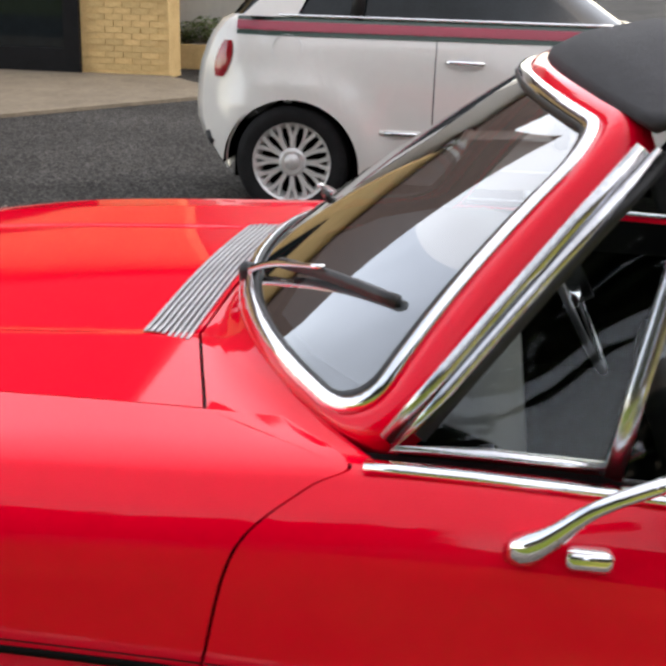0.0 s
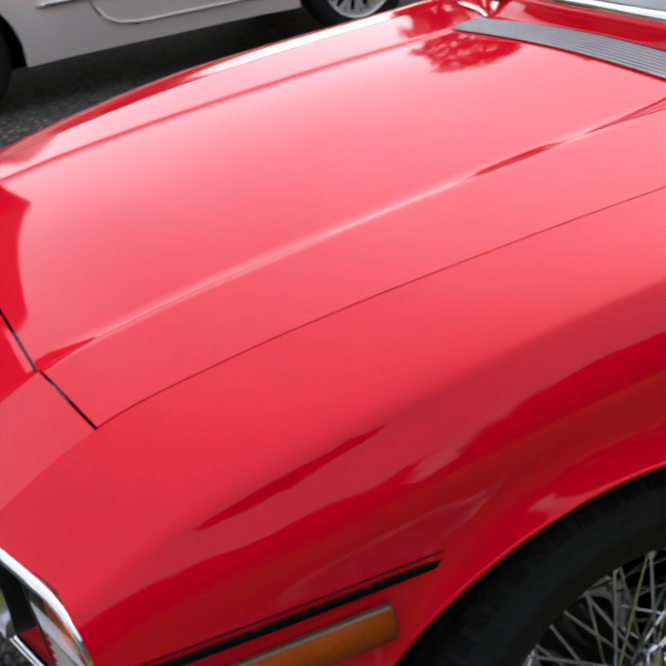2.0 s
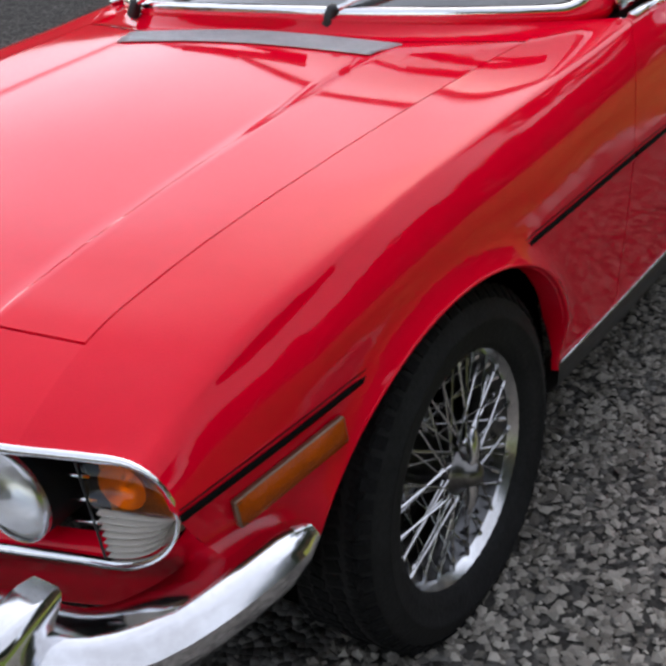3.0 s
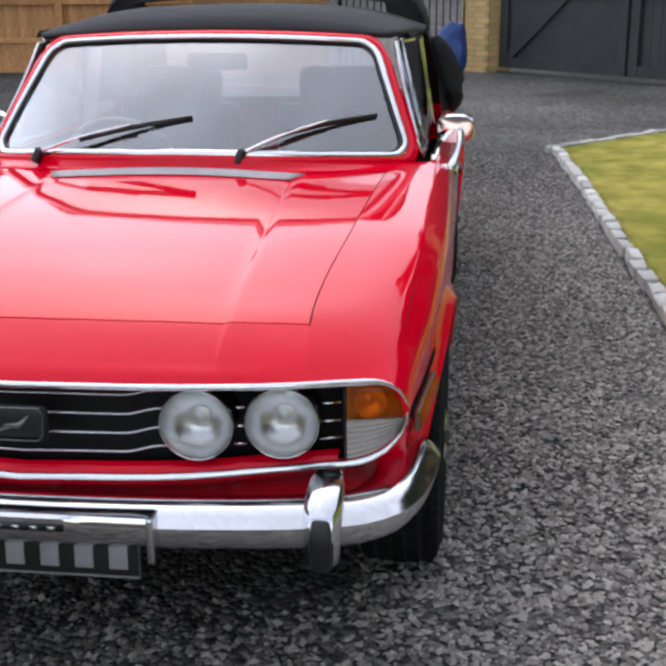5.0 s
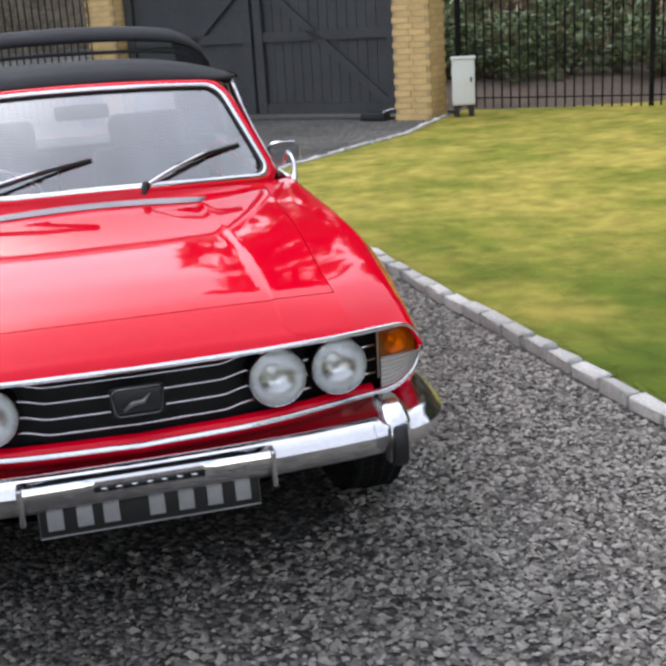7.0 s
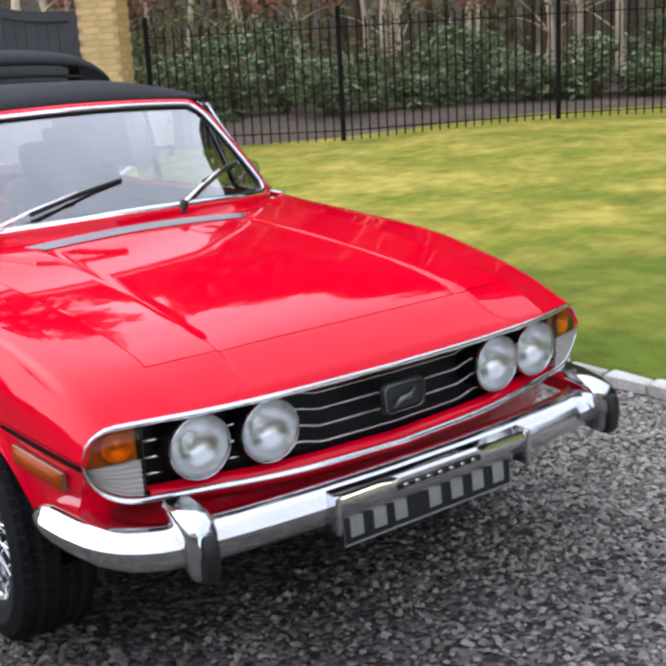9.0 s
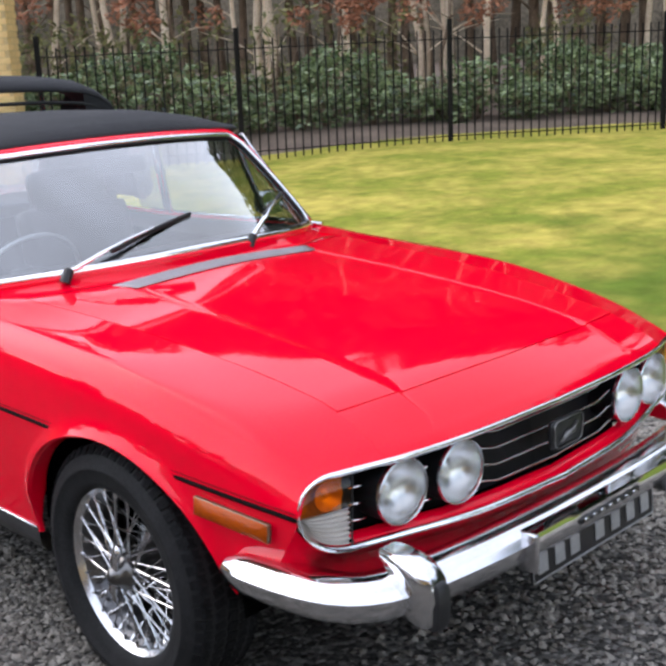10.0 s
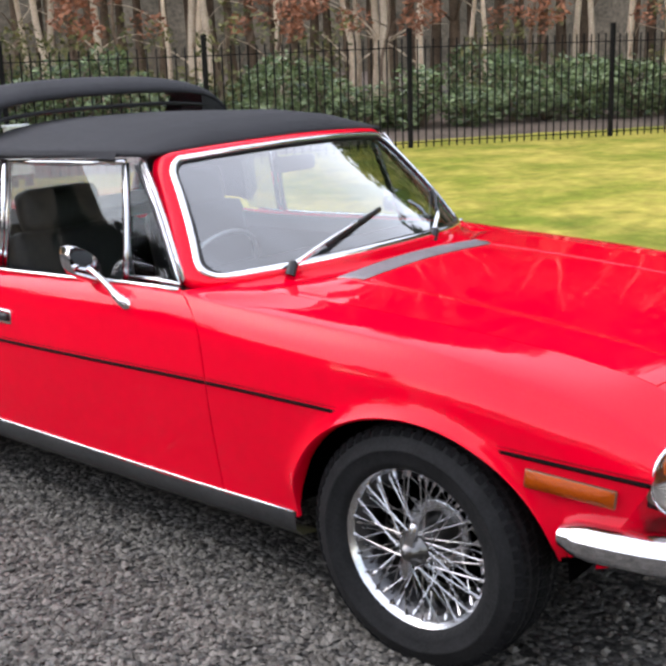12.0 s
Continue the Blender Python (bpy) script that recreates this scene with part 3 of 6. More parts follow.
def nose():
    """The nose before the bonnet; its crease turns outwards above the lamp trim and dies away."""
    P = []
    nk, ny = 96, 42
    for i in range(ny + 1):
        ys = [a + (b - 0.002 - a) * i / ny for a, b in zip(Y_FRONT, Y_BON)]
        half = []
        for j in range(nk + 1):
            k = 3 * j / nk
            q = skin(k, ys)
            hook = -0.664 + 0.045 * math.exp(-max(0.0, q.x - 0.372) / 0.020)
            low = max(0.0, min(1.0, (hook - q.y) / 0.006))
            die = max(0.0, min(1.0, (0.60 - q.x) / 0.15))
            q.z -= 0.0022 * low * low * (3 - 2 * low) * die * max(0.0, min(1.0, k - 1))
            half.append(q)
        P.append([Vector((-q.x, q.y, q.z)) for q in half[:0:-1]] + half)
    bm = grid(P, flip=True)
    return flange(bm, 0.014)


part("nose_panel", nose(), RED, car, auto=32)
wing = panel(3, 10, Y_FRONT, Y_DOOR, 42, 72, (0.0, 0.002, 0.0, 0.0), turn=0)
clip_out(wing, arch_planes(0))
flare(wing, 0)
flange(wing, 0.012)
pair("front_wing", wing, RED, car, auto=32)
door_bm = panel(4, 10, Y_DOOR, Y_DOORR, 34, 40)
door_l, door_r = pair("door", door_bm, RED, car, auto=32)
quarter = panel(4, 10, Y_DOORR, Y_TAIL, 34, 56, (0.002, 0.0, 0.0, 0.0), turn=0)
clip_out(quarter, arch_planes(2.54))
flare(quarter, 2.54)
flange(quarter, 0.012)
pair("rear_wing", quarter, RED, car, auto=32)


def flank_x(y, z):
    """How far out the flank is at (y, z)."""
    q = [(CZ[c](y), CX[c](y)) for c in range(4, 11)][::-1]
    return curve(q)(z)


def arch_lip(cy, end=186):
    P = []
    for i in range(61):
        a = math.radians(-4 + (end + 4) * i / 60)
        row = []
        for k, out, inw in ((1.006, 0.019, 0), (1.002, 0.0218, 0), (0.995, 0.0218, 0), (0.990, 0.018, 0), (0.985, -0.03, 0)):
            y, z = cy + ARCH_A * k * math.cos(a), AXLE_Z + ARCH_B * k * math.sin(a)
            fade = min(1.0, max(0.25, (z - 0.29) / 0.12))
            row.append(Vector((flank_x(y, max(z, 0.3)) + out * fade, y, z)))
        P.append(row)
    return grid(P, flip=True)


for cy in (0.0, 2.54):
    pair("wheel_arch_lip", arch_lip(cy, 171 if cy == 0 else 184), RED, car)
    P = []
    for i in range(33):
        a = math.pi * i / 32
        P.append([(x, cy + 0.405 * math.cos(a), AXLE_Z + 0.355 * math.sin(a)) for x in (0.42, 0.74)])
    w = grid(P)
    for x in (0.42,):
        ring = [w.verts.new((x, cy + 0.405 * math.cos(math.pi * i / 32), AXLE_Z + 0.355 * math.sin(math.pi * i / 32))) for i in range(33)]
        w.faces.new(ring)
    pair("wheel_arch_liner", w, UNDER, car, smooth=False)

# coachline, sill and its bright strip
for (a, b) in ((-0.592, -0.172), (0.182, 0.681), (0.686, 1.925), (1.945, 2.28)):
    path = []
    for i in range(25):
        y = a + (b - a) * i / 24
        path.append((flank_x(y, CZ[7](y)) + 0.001, y, CZ[7](y) - 0.012))
    pair("coachline", sweep(path, [(-0.003, -0.0048), (0.0012, -0.0044), (0.0012, 0.0044), (-0.003, 0.0048)], up=(0, 0, 1)), COACH, car)
    path2 = [(p[0], p[1], p[2] + 0.0125) for p in path]
    pair("pinstripe", sweep(path2, [(-0.003, -0.0004), (0.0005, -0.0004), (0.0005, 0.0004), (-0.003, 0.0004)], up=(0, 0, 1)), COACH, car)
sill = [[(CX[10](y) + dx, y, z) for dx, z in ((-0.004, 0.292), (0.0, 0.285), (-0.004, 0.24), (-0.03, 0.215), (-0.10, 0.205))] for y in [0.40 + 1.76 * i / 30 for i in range(31)]]
pair("sill", grid(sill, flip=True), SILLGREY, car, "dull grey sill panel")
pair("sill_strip", sweep([(CX[10](y) + 0.003, y, 0.297) for y in [0.40 + 1.76 * i / 20 for i in range(21)]], circle(0.0036, 6)), DULLCHROME, car)

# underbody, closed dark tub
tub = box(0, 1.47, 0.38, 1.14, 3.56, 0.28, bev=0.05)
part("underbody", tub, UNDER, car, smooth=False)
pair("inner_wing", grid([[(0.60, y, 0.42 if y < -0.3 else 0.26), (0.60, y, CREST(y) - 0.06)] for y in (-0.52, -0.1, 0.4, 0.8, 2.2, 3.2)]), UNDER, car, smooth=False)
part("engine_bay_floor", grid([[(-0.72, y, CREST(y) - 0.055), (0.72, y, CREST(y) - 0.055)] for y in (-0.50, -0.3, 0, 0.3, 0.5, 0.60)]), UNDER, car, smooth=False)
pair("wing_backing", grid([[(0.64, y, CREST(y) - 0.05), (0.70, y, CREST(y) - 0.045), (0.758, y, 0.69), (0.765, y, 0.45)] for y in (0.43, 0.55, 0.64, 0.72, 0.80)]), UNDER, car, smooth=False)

# tail: deck, panel
deck = []
for i in range(13):
    y = 2.50 + 1.0 * i / 12
    deck.append([(CX[4](y) * u, y, CREST(y) + 0.02 * (1 - u * u)) for u in [-1 + j / 8 for j in range(17)]])
part("boot_lid", grid(deck, flip=True), RED, car)
tail = [[(CX[c](3.5) * s, 3.5 + (0.05 if c > 4 else 0.0), CZ[c](3.5)) for s in (-1, -0.5, 0, 0.5, 1)] for c in range(4, 11)]
part("tail_panel", grid(tail), RED, car)

# ---- front end ----
PLAN = curve([(0, -0.722), (0.345, -0.690), (0.5, -0.652), (0.6, -0.625), (0.69, -0.606), (0.752, -0.590)])
TOP_RUN = curve([(0, 0.677), (0.345, 0.677), (0.52, 0.677), (0.67, 0.673)])
BOT_RUN = curve([(0, 0.492), (0.3, 0.4935), (0.5, 0.4975), (0.61, 0.499)])


def bend(x, x0, p):
    """Falls from 1 to 0 along the rounded end of the lamp opening."""
    f = min(1.0, max(0.0, (x - x0) / (0.741 - x0)))
    return (1 - f ** p) ** (1 / p)


def TOPZ(x):
    return 0.608 + (TOP_RUN(min(x, 0.67)) - 0.608) * bend(x, 0.668, 2.0)


def BOTZ(x):
    return 0.604 - (0.604 - BOT_RUN(min(x, 0.61))) * bend(x, 0.615, 2.0)



TOP_PLAN = curve([(0, -0.694), (0.345, -0.682), (0.52, -0.659), (0.64, -0.622), (0.70, -0.604), (0.745, -0.592)])


def plan(x, z=0.5):
    """How far forward the front stands; its upper edge is flatter and set back."""
    w = max(0.0, min(1.0, (z - 0.5) / 0.17))
    return PLAN(abs(x)) * (1 - w) + TOP_PLAN(abs(x)) * w



xs = [0.7405 * math.sin(math.pi / 2 * i / 40) for i in range(41)]
half_top = [Vector((x, plan(x, TOPZ(x)) - 0.002 * max(0.0, 1 - x / 0.6), TOPZ(x) - 0.002 * max(0.0, 1 - x / 0.6))) for x in xs] + [Vector((0.741, plan(0.741, 0.606), 0.606))]
half_bot = [Vector((x, plan(x, BOTZ(x)) + 0.002, BOTZ(x))) for x in xs]
right = half_top + half_bot[::-1]
mir = [Vector((-p.x, p.y, p.z)) for p in right]
loop = right[:-1] + [right[-1]] + mir[::-1][1:-1]
part("lamp_surround_trim", sweep(loop, [(-0.005, -0.002), (-0.003, -0.006), (0.005, -0.007), (0.008, -0.002), (0.008, 0.003), (0.002, 0.007), (-0.005, 0.005)],
     up=lambda i: (0, -1, 0.15), closed=True, scale=[1 - 0.55 * max(0.0, min(1.0, (abs(q.x) - 0.66) / 0.07)) for q in loop]), CHROME, car, "bright chrome trim round the lamps and grille")

back = [[(x, plan(x, 0.67 - 0.17 * w) + 0.085, TOPZ(abs(x)) * (1 - w) + BOTZ(abs(x)) * w) for w in (0, 0.5, 1)] for x in [-0.736 + 1.472 * i / 60 for i in range(61)]]
grille = part("grille", grid(back, flip=True), BLACKGRILLE, car, "matt black recessed grille", smooth=False)
strip = [[(x, plan(x) + 0.012 + (0.03 if w == 0 else 0), BOTZ(abs(x)) + 0.017 * (1 - w)) for w in (0, 0.4, 1)] for x in [-0.606 + 1.212 * i / 40 for i in range(41)]]
part("grille_lower_panel", grid(strip, flip=True), RED, car)


def bar_z(z, x):
    """Grille bars sweep a little up beside the lamps."""
    return z + 0.013 * max(0, min(1, (abs(x) - 0.20) / 0.07)) ** 2 * (3 - 2 * max(0, min(1, (abs(x) - 0.20) / 0.07)))


for z in (0.650, 0.612, 0.574, 0.537):
    path = [(x, plan(x, z) + 0.022, bar_z(z, x)) for x in [-0.28 + 0.56 * i / 40 for i in range(41)]]
    part("grille_bar", sweep(path, circle(0.0024, 6)), DULLCHROME, grille)
    for s in (-1, 1):
        for x0, x1 in ((0.410, 0.432), (0.572, 0.612)):
            path = [(s * x, plan(x, z) + 0.022, z + 0.013) for x in (x0, (x0 + x1) / 2, x1)]
            part("grille_bar", sweep(path, circle(0.0026, 6)), CHROME, grille)
badge = part("badge", box(0, -0.722, 0.606, 0.128, 0.012, 0.070, bev=0.012), BLACKPLASTIC, car, "black grille badge with a plain silver emblem")
fr = [(-0.060, 0.628), (-0.050, 0.639), (0.050, 0.639), (0.060, 0.628), (0.054, 0.582), (0.044, 0.573), (-0.044, 0.573), (-0.054, 0.582)]
part("badge_rim", sweep([(x, -0.729, z) for x, z in fr], circle(0.0018, 6), up=(0, 1, 0), closed=True), HUBSTEEL, badge)
part("badge_emblem", sweep([(-0.034, -0.730, 0.588), (-0.012, -0.732, 0.604), (0.012, -0.732, 0.606), (0.032, -0.730, 0.624)], circle(0.007, 6), up=(0, 1, 0), scale=[0.5, 1, 1, 0.4]), HUBSTEEL, badge)

TO_FRONT = Matrix.Rotation(radians(-90), 4, "Z")
for s in (-1, 1):
    for x, y in ((0.342, -0.677), (0.504, -0.653)):
        m = Matrix.Translation((s * x, y, 0.5975)) @ TO_FRONT @ Matrix.Rotation(radians(s * 2), 4, "Z") @ Matrix.Diagonal((1, 0.97, 0.97, 1))
        lamp = part("headlamp", lathe([(0.0745, -0.002), (0.0745, 0.006), (0.0735, 0.010), (0.0722, 0.0105), (0.071, 0.007)], m, 40), DULLCHROME, car, "round clear headlamp with a chrome rim")
        part("bucket", lathe([(0.0735, -0.07), (0.0735, -0.0015)], m, 40), BLACKGRILLE, lamp, "black lamp bucket")
        part("reflector", lathe([(0.070, 0.004), (0.066, -0.012), (0.056, -0.027), (0.042, -0.038), (0.026, -0.044), (0.012, -0.046), (0.011, -0.036), (0.0005, -0.034)], m, 40), REFLECTOR, lamp)
        part("lens", lathe([(0.0705, 0.007), (0.065, 0.014), (0.053, 0.021), (0.035, 0.026), (0.018, 0.0285), (0.0004, 0.029)], m, 40), LAMPGLASS, lamp)
    # flasher over side lamp
    P, Q = [], []
    zm = 0.594
    for i in range(17):
        x = 0.624 + 0.113 * math.sin(math.pi / 2 * i / 16)
        zt, zb = TOPZ(x) - 0.008, BOTZ(x) + 0.008
        y = plan(x) + 0.004
        zt, zb = max(zt, zm + 0.0025), min(zb, zm - 0.0025)
        yt, ym = plan(x, zt) + 0.004, plan(x, zm) + 0.004
        P.append([(s * x, yt + 0.02 * (1 - i / 16), zt), (s * x, yt, zt - 0.002), (s * x, (yt + ym) / 2 - 0.005, (zt + zm) / 2), (s * x, ym - 0.004, zm + 0.001)])
        Q.append([(s * x, y - 0.005 + 0.0075 * (r % 2), zm - 0.001 + (zb + 0.003 - zm) * (r + 0.6 * (r % 2)) / 14.6) for r in range(15)] + [(s * x, y + 0.02 * (1 - i / 16), zb)])
    cluster = part("front_lamp", grid(Q, flip=(s > 0)), CLEARLENS, car, "clear ribbed side lamp under an amber flasher", auto=18)
    part("flasher_lens", grid(P, flip=(s > 0)), FLASHER, cluster, "amber plastic lens")
    bowl = Matrix.Translation((s * 0.666, plan(0.666, 0.627) + 0.020, 0.627)) @ TO_FRONT @ Matrix.Rotation(radians(s * 14), 4, "Z")
    part("flasher_bowl", lathe([(0.033, 0.014), (0.027, 0.004), (0.016, -0.003), (0.006, -0.005), (0.005, 0.006), (0.0005, 0.008)], bowl, 24), BOWL, cluster)
    shell = [[(s * (0.622 + 0.113 * i / 8), plan(0.622 + 0.113 * i / 8, z) + 0.030, z) for z in (max(0.530, BOTZ(0.622 + 0.113 * i / 8) + 0.010), 0.60, TOPZ(0.622 + 0.113 * i / 8) - 0.002)] for i in range(9)]
    part("flasher_housing", grid(shell, flip=(s > 0)), LAMPSHELL, cluster, smooth=False)
    part("cluster_edge", sweep([(s * 0.621, plan(0.62, z), z) for z in (0.510, 0.56, 0.60, 0.64, 0.662)], circle(0.0018, 6), up=(0, 1, 0)), BLACKPLASTIC, cluster)
    # amber side marker, bright rim, sits on the flank
    zc = curve([(-0.522, 0.560), (-0.308, 0.560)])
    f = part("side_marker", box(0, 0, 0, 0.012, 0.212, 0.043, bev=0.004), MARKERRIM, car, "long amber side marker lamp in a bright rim")
    f.matrix_basis = Matrix.Translation((s * 0.768, -0.4155 + (0.010 if s > 0 else 0.0), 0.556)) @ Matrix.Rotation(radians(-s * 7.2), 4, "Z") @ Matrix.Rotation(radians(4), 4, "X")
    lens = bmesh.new()
    add_grid(lens, [[(s * (0.006 + 0.011 * math.sin(math.pi * b / 6) ** 0.6 * (1 if 0 < a < 10 else 0)), -0.1032 + 0.2064 * a / 10, -0.0203 + 0.0406 * b / 6) for b in range(7)] for a in range(11)], flip=(s < 0))
    part("lens", lens, AMBER, f, "amber plastic lens")

# valance under the lamps, meeting the wings
EDGE_X = curve([(0.24, 0.69), (0.33, 0.708), (0.375, 0.7185), (0.46, 0.7305), (0.565, 0.739), (0.607, 0.745)])
EDGE_Y = curve([(0.24, -0.44), (0.33, -0.45), (0.375, -0.463), (0.46, -0.508), (0.565, -0.578), (0.607, -0.597)])
val = []
for i in range(41):
    x = -0.735 + 1.47 * i / 40
    ax = abs(x)
    fr = ax / 0.735
    row = []
    for z, off in ((BOTZ(ax), 0.011), (BOTZ(ax) - 0.03, 0.012), (0.49, 0.016), (0.43, 0.026), (0.395, 0.038), (0.37, 0.050), (0.352, 0.062)):
        xe = EDGE_X(z)
        X = x / 0.735 * xe
        yv = plan(X) + off
        row.append((X, yv + (EDGE_Y(z) - yv) * fr ** 8, z))
    val.append(row)
part("front_valance", grid(val, flip=True), RED, car)
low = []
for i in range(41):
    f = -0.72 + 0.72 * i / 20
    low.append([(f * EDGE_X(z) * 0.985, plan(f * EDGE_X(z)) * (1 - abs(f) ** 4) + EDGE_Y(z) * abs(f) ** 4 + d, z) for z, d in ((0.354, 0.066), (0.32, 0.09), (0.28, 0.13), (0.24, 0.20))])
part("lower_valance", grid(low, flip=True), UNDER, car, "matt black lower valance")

# bumper in one run round the corners
half = [(0, -0.800), (0.15, -0.799), (0.30, -0.793), (0.45, -0.781), (0.58, -0.762), (0.66, -0.738), (0.708, -0.700), (0.738, -0.645), (0.757, -0.57), (0.768, -0.48), (0.772, -0.395)]
path = [(-x, y, 0.444) for x, y in half[:0:-1]] + [(x, y, 0.444) for x, y in half]
path = spline(path, 61)
prof = [(-0.082, 0.020), (-0.010, 0.039), (-0.001, 0.0375), (0.012, 0.031), (0.023, 0.0205), (0.0345, 0.008), (0.032, -0.010), (0.027, -0.025), (0.018, -0.039), (0.008, -0.046), (-0.030, -0.044), (-0.034, 0.0)]
sc = [0.55 if i in (0, 60) else 0.9 if i in (1, 59) else 1 for i in range(61)]
part("front_bumper", sweep(path, prof, scale=sc), BUMPERCHROME, car, "chrome bumper wrapping round the corners", auto=50)
for s in (-1, 1):
    # chrome saddle over the bumper, with a tall rubber block on its front
    ov = bmesh.new()
    rings = []
    for z, y0, y1, w in ((0.390, -0.775, -0.826, 0.027), (0.400, -0.765, -0.838, 0.031), (0.455, -0.745, -0.842, 0.034), (0.488, -0.722, -0.836, 0.036), (0.506, -0.706, -0.820, 0.036), (0.519, -0.700, -0.790, 0.033), (0.526, -0.700, -0.756, 0.026)):
        rings.append([(s * 0.600 + dx * w, y0 + (y1 - y0) * d, z) for dx, d in ((-0.8, 0), (-1, 0.4), (-0.95, 0.78), (-0.6, 0.97), (0, 1.0), (0.6, 0.97), (0.95, 0.78), (1, 0.4), (0.8, 0))])
    V = add_grid(ov, rings, closed=True)
    ov.faces.new(V[-1])
    ov.faces.new(V[0][::-1])
    bmesh.ops.recalc_face_normals(ov, faces=ov.faces)
    o = part("overrider", ov, BUMPERCHROME, car, "chrome overrider with a black rubber face", auto=40)
    rf = bmesh.new()
    rings = []
    for z, y1, w in ((0.384, -0.828, 0.015), (0.387, -0.840, 0.019), (0.40, -0.848, 0.022), (0.44, -0.852, 0.023), (0.474, -0.850, 0.021), (0.486, -0.843, 0.018), (0.490, -0.834, 0.012)):
        rings.append([(s * 0.600 + dx * w, -0.79 + (y1 + 0.79) * d, z) for dx, d in ((-1, 0), (-1, 0.7), (-0.75, 0.94), (0, 1.0), (0.75, 0.94), (1, 0.7), (1, 0))])
    V = add_grid(rf, rings, closed=True)
    rf.faces.new(V[-1])
    rf.faces.new(V[0][::-1])
    bmesh.ops.recalc_face_normals(rf, faces=rf.faces)
    part("rubber_face", rf, BLACKPLASTIC, o, "black rubber buffer block", auto=40)

# plate with its bright plinth
plate = part("number_plate", box(0, 0, 0, 0.514, 0.006, 0.102, bev=0.002), PLATEBLACK, car, "black number plate with silver bars and rim")
plate.matrix_basis = Matrix.Translation((0, -0.804, 0.386)) @ Matrix.Rotation(radians(-5), 4, "X")
rim = [(-0.2535, 0.048), (0.2535, 0.048), (0.2535, -0.048), (-0.2535, -0.048)]
part("plate_rim", sweep([(x, -0.004, z) for x, z in rim], circle(0.0025, 4), up=(0, 1, 0), closed=True), PLATESILVER, plate)
for x in (-0.218, -0.152, -0.092, 0.012, 0.080, 0.147, 0.214):
    part("plate_bar", box(x, -0.005, 0, 0.036, 0.004, 0.064, bev=0.001), PLATESILVER, plate)
pl = []
for i in range(41):
    x = -0.287 + 0.574 * i / 40
    d = 1 if abs(x) > 0.15 else 0 if abs(x) < 0.135 else (abs(x) - 0.135) / 0.015
    pl.append([(x, -0.795, 0.478), (x, -0.836, 0.476), (x, -0.842, 0.470 - 0.010 * d), (x, -0.842, 0.452), (x, -0.836, 0.438), (x, -0.80, 0.436)])
plinth = part("plate_plinth", grid(pl, flip=True), CHROME, car, "chrome lamp housing over the number plate", auto=40)
part("plinth_badge_strip", box(0, -0.843, 0.452, 0.25, 0.004, 0.013), BLACKPLASTIC, plinth)
for i in range(7):
    part("plinth_bar", box(-0.102 + 0.034 * i, -0.846, 0.452, 0.016, 0.003, 0.008), DULLCHROME, plinth)
for s in (-1, 1):
    part("plinth_end", box(s * 0.287, -0.82, 0.432, 0.014, 0.05, 0.09, bev=0.004), DULLCHROME, plinth)

# ---- scuttle, air vent, windscreen ----
def W(u, v):
    b = Vector((0.662 * u, 0.595 + 0.240 * abs(u) ** 2.4, 0.904 - 0.038 * u * u))
    t = Vector((0.532 * u, 1.003 + 0.085 * u * u, 1.209 - 0.022 * u * u))
    p = b.lerp(t, v)
    p.y -= 0.018 * 4 * v * (1 - v)
    return p


def W_normal(u, v):
    a = W(u + 0.01, v) - W(u - 0.01, v)
    b = W(u, v + 0.01) - W(u, v - 0.01)
    return a.cross(b).normalized()


def w_loop(du, v0, v1, r, n=9):
    """A rounded frame in the screen's own coordinates."""
    out = []
    ru, rv = r, r * 1.7
    for cu, cv, a0 in ((du - ru, v1 - rv, 0), (-du + ru, v1 - rv, 90), (-du + ru, v0 + rv, 180), (du - ru, v0 + rv, 270)):
        for i in range(n):
            a = math.radians(a0 + 90 * i / (n - 1))
            out.append((cu + ru * math.cos(a), cv + rv * math.sin(a)))
    dense = []
    for i, p in enumerate(out):
        q = out[(i + 1) % len(out)]
        dense.append(p)
        gapl = math.hypot(q[0] - p[0], q[1] - p[1])
        m = int(gapl / 0.08)
        for k in range(1, m + 1):
            dense.append((p[0] + (q[0] - p[0]) * k / (m + 1), p[1] + (q[1] - p[1]) * k / (m + 1)))
    return dense


inner = w_loop(1.0, 0.0, 1.0, 0.09)
frame_rows = []
for k, (dn, gu, v0, v1) in enumerate(((0.0, 0.0, 0, 0), (0.012, 0.02, 0.02, 0.02), (0.012, 0.057, 0.05, 0.06), (-0.008, 0.070, 0.07, 0.085), (-0.026, 0.070, 0.07, 0.07))):
    row = []
    for u, v in inner:
        f = max(abs(u), 0.0)
        uu = u + math.copysign(gu, u) * min(1, max(0, (abs(u) - 0.86) / 0.10))
        vv = v - v0 * min(1, max(0, (0.12 - v) / 0.10)) + v1 * min(1, max(0, (v - 0.88) / 0.10))
        back = max(0.0, min(1.0, (abs(u) - 0.88) / 0.1)) * (0.25 + 0.75 * max(0.0, v)) * (0, 0, 0.25, 1, 1)[k]
        row.append(W(uu, vv) + W_normal(uu, vv) * dn + Vector((math.copysign(0.006, u), 0.020, 0.0)) * back)
    frame_rows.append(row)
part("windscreen_frame", grid(frame_rows, closed=True), RED, car, "red windscreen frame and pillars")
lining = []
for gu, dn in ((-0.03, -0.006), (0.03, -0.014), (0.07, -0.025)):
    lining.append([W(u + math.copysign(gu, u) * min(1, max(0, (abs(u) - 0.86) / 0.10)), v + (gu if v > 0.5 else -gu) * min(1, max(0, (abs(v - 0.5) - 0.38) / 0.1))) + W_normal(u, v) * dn for u, v in inner])
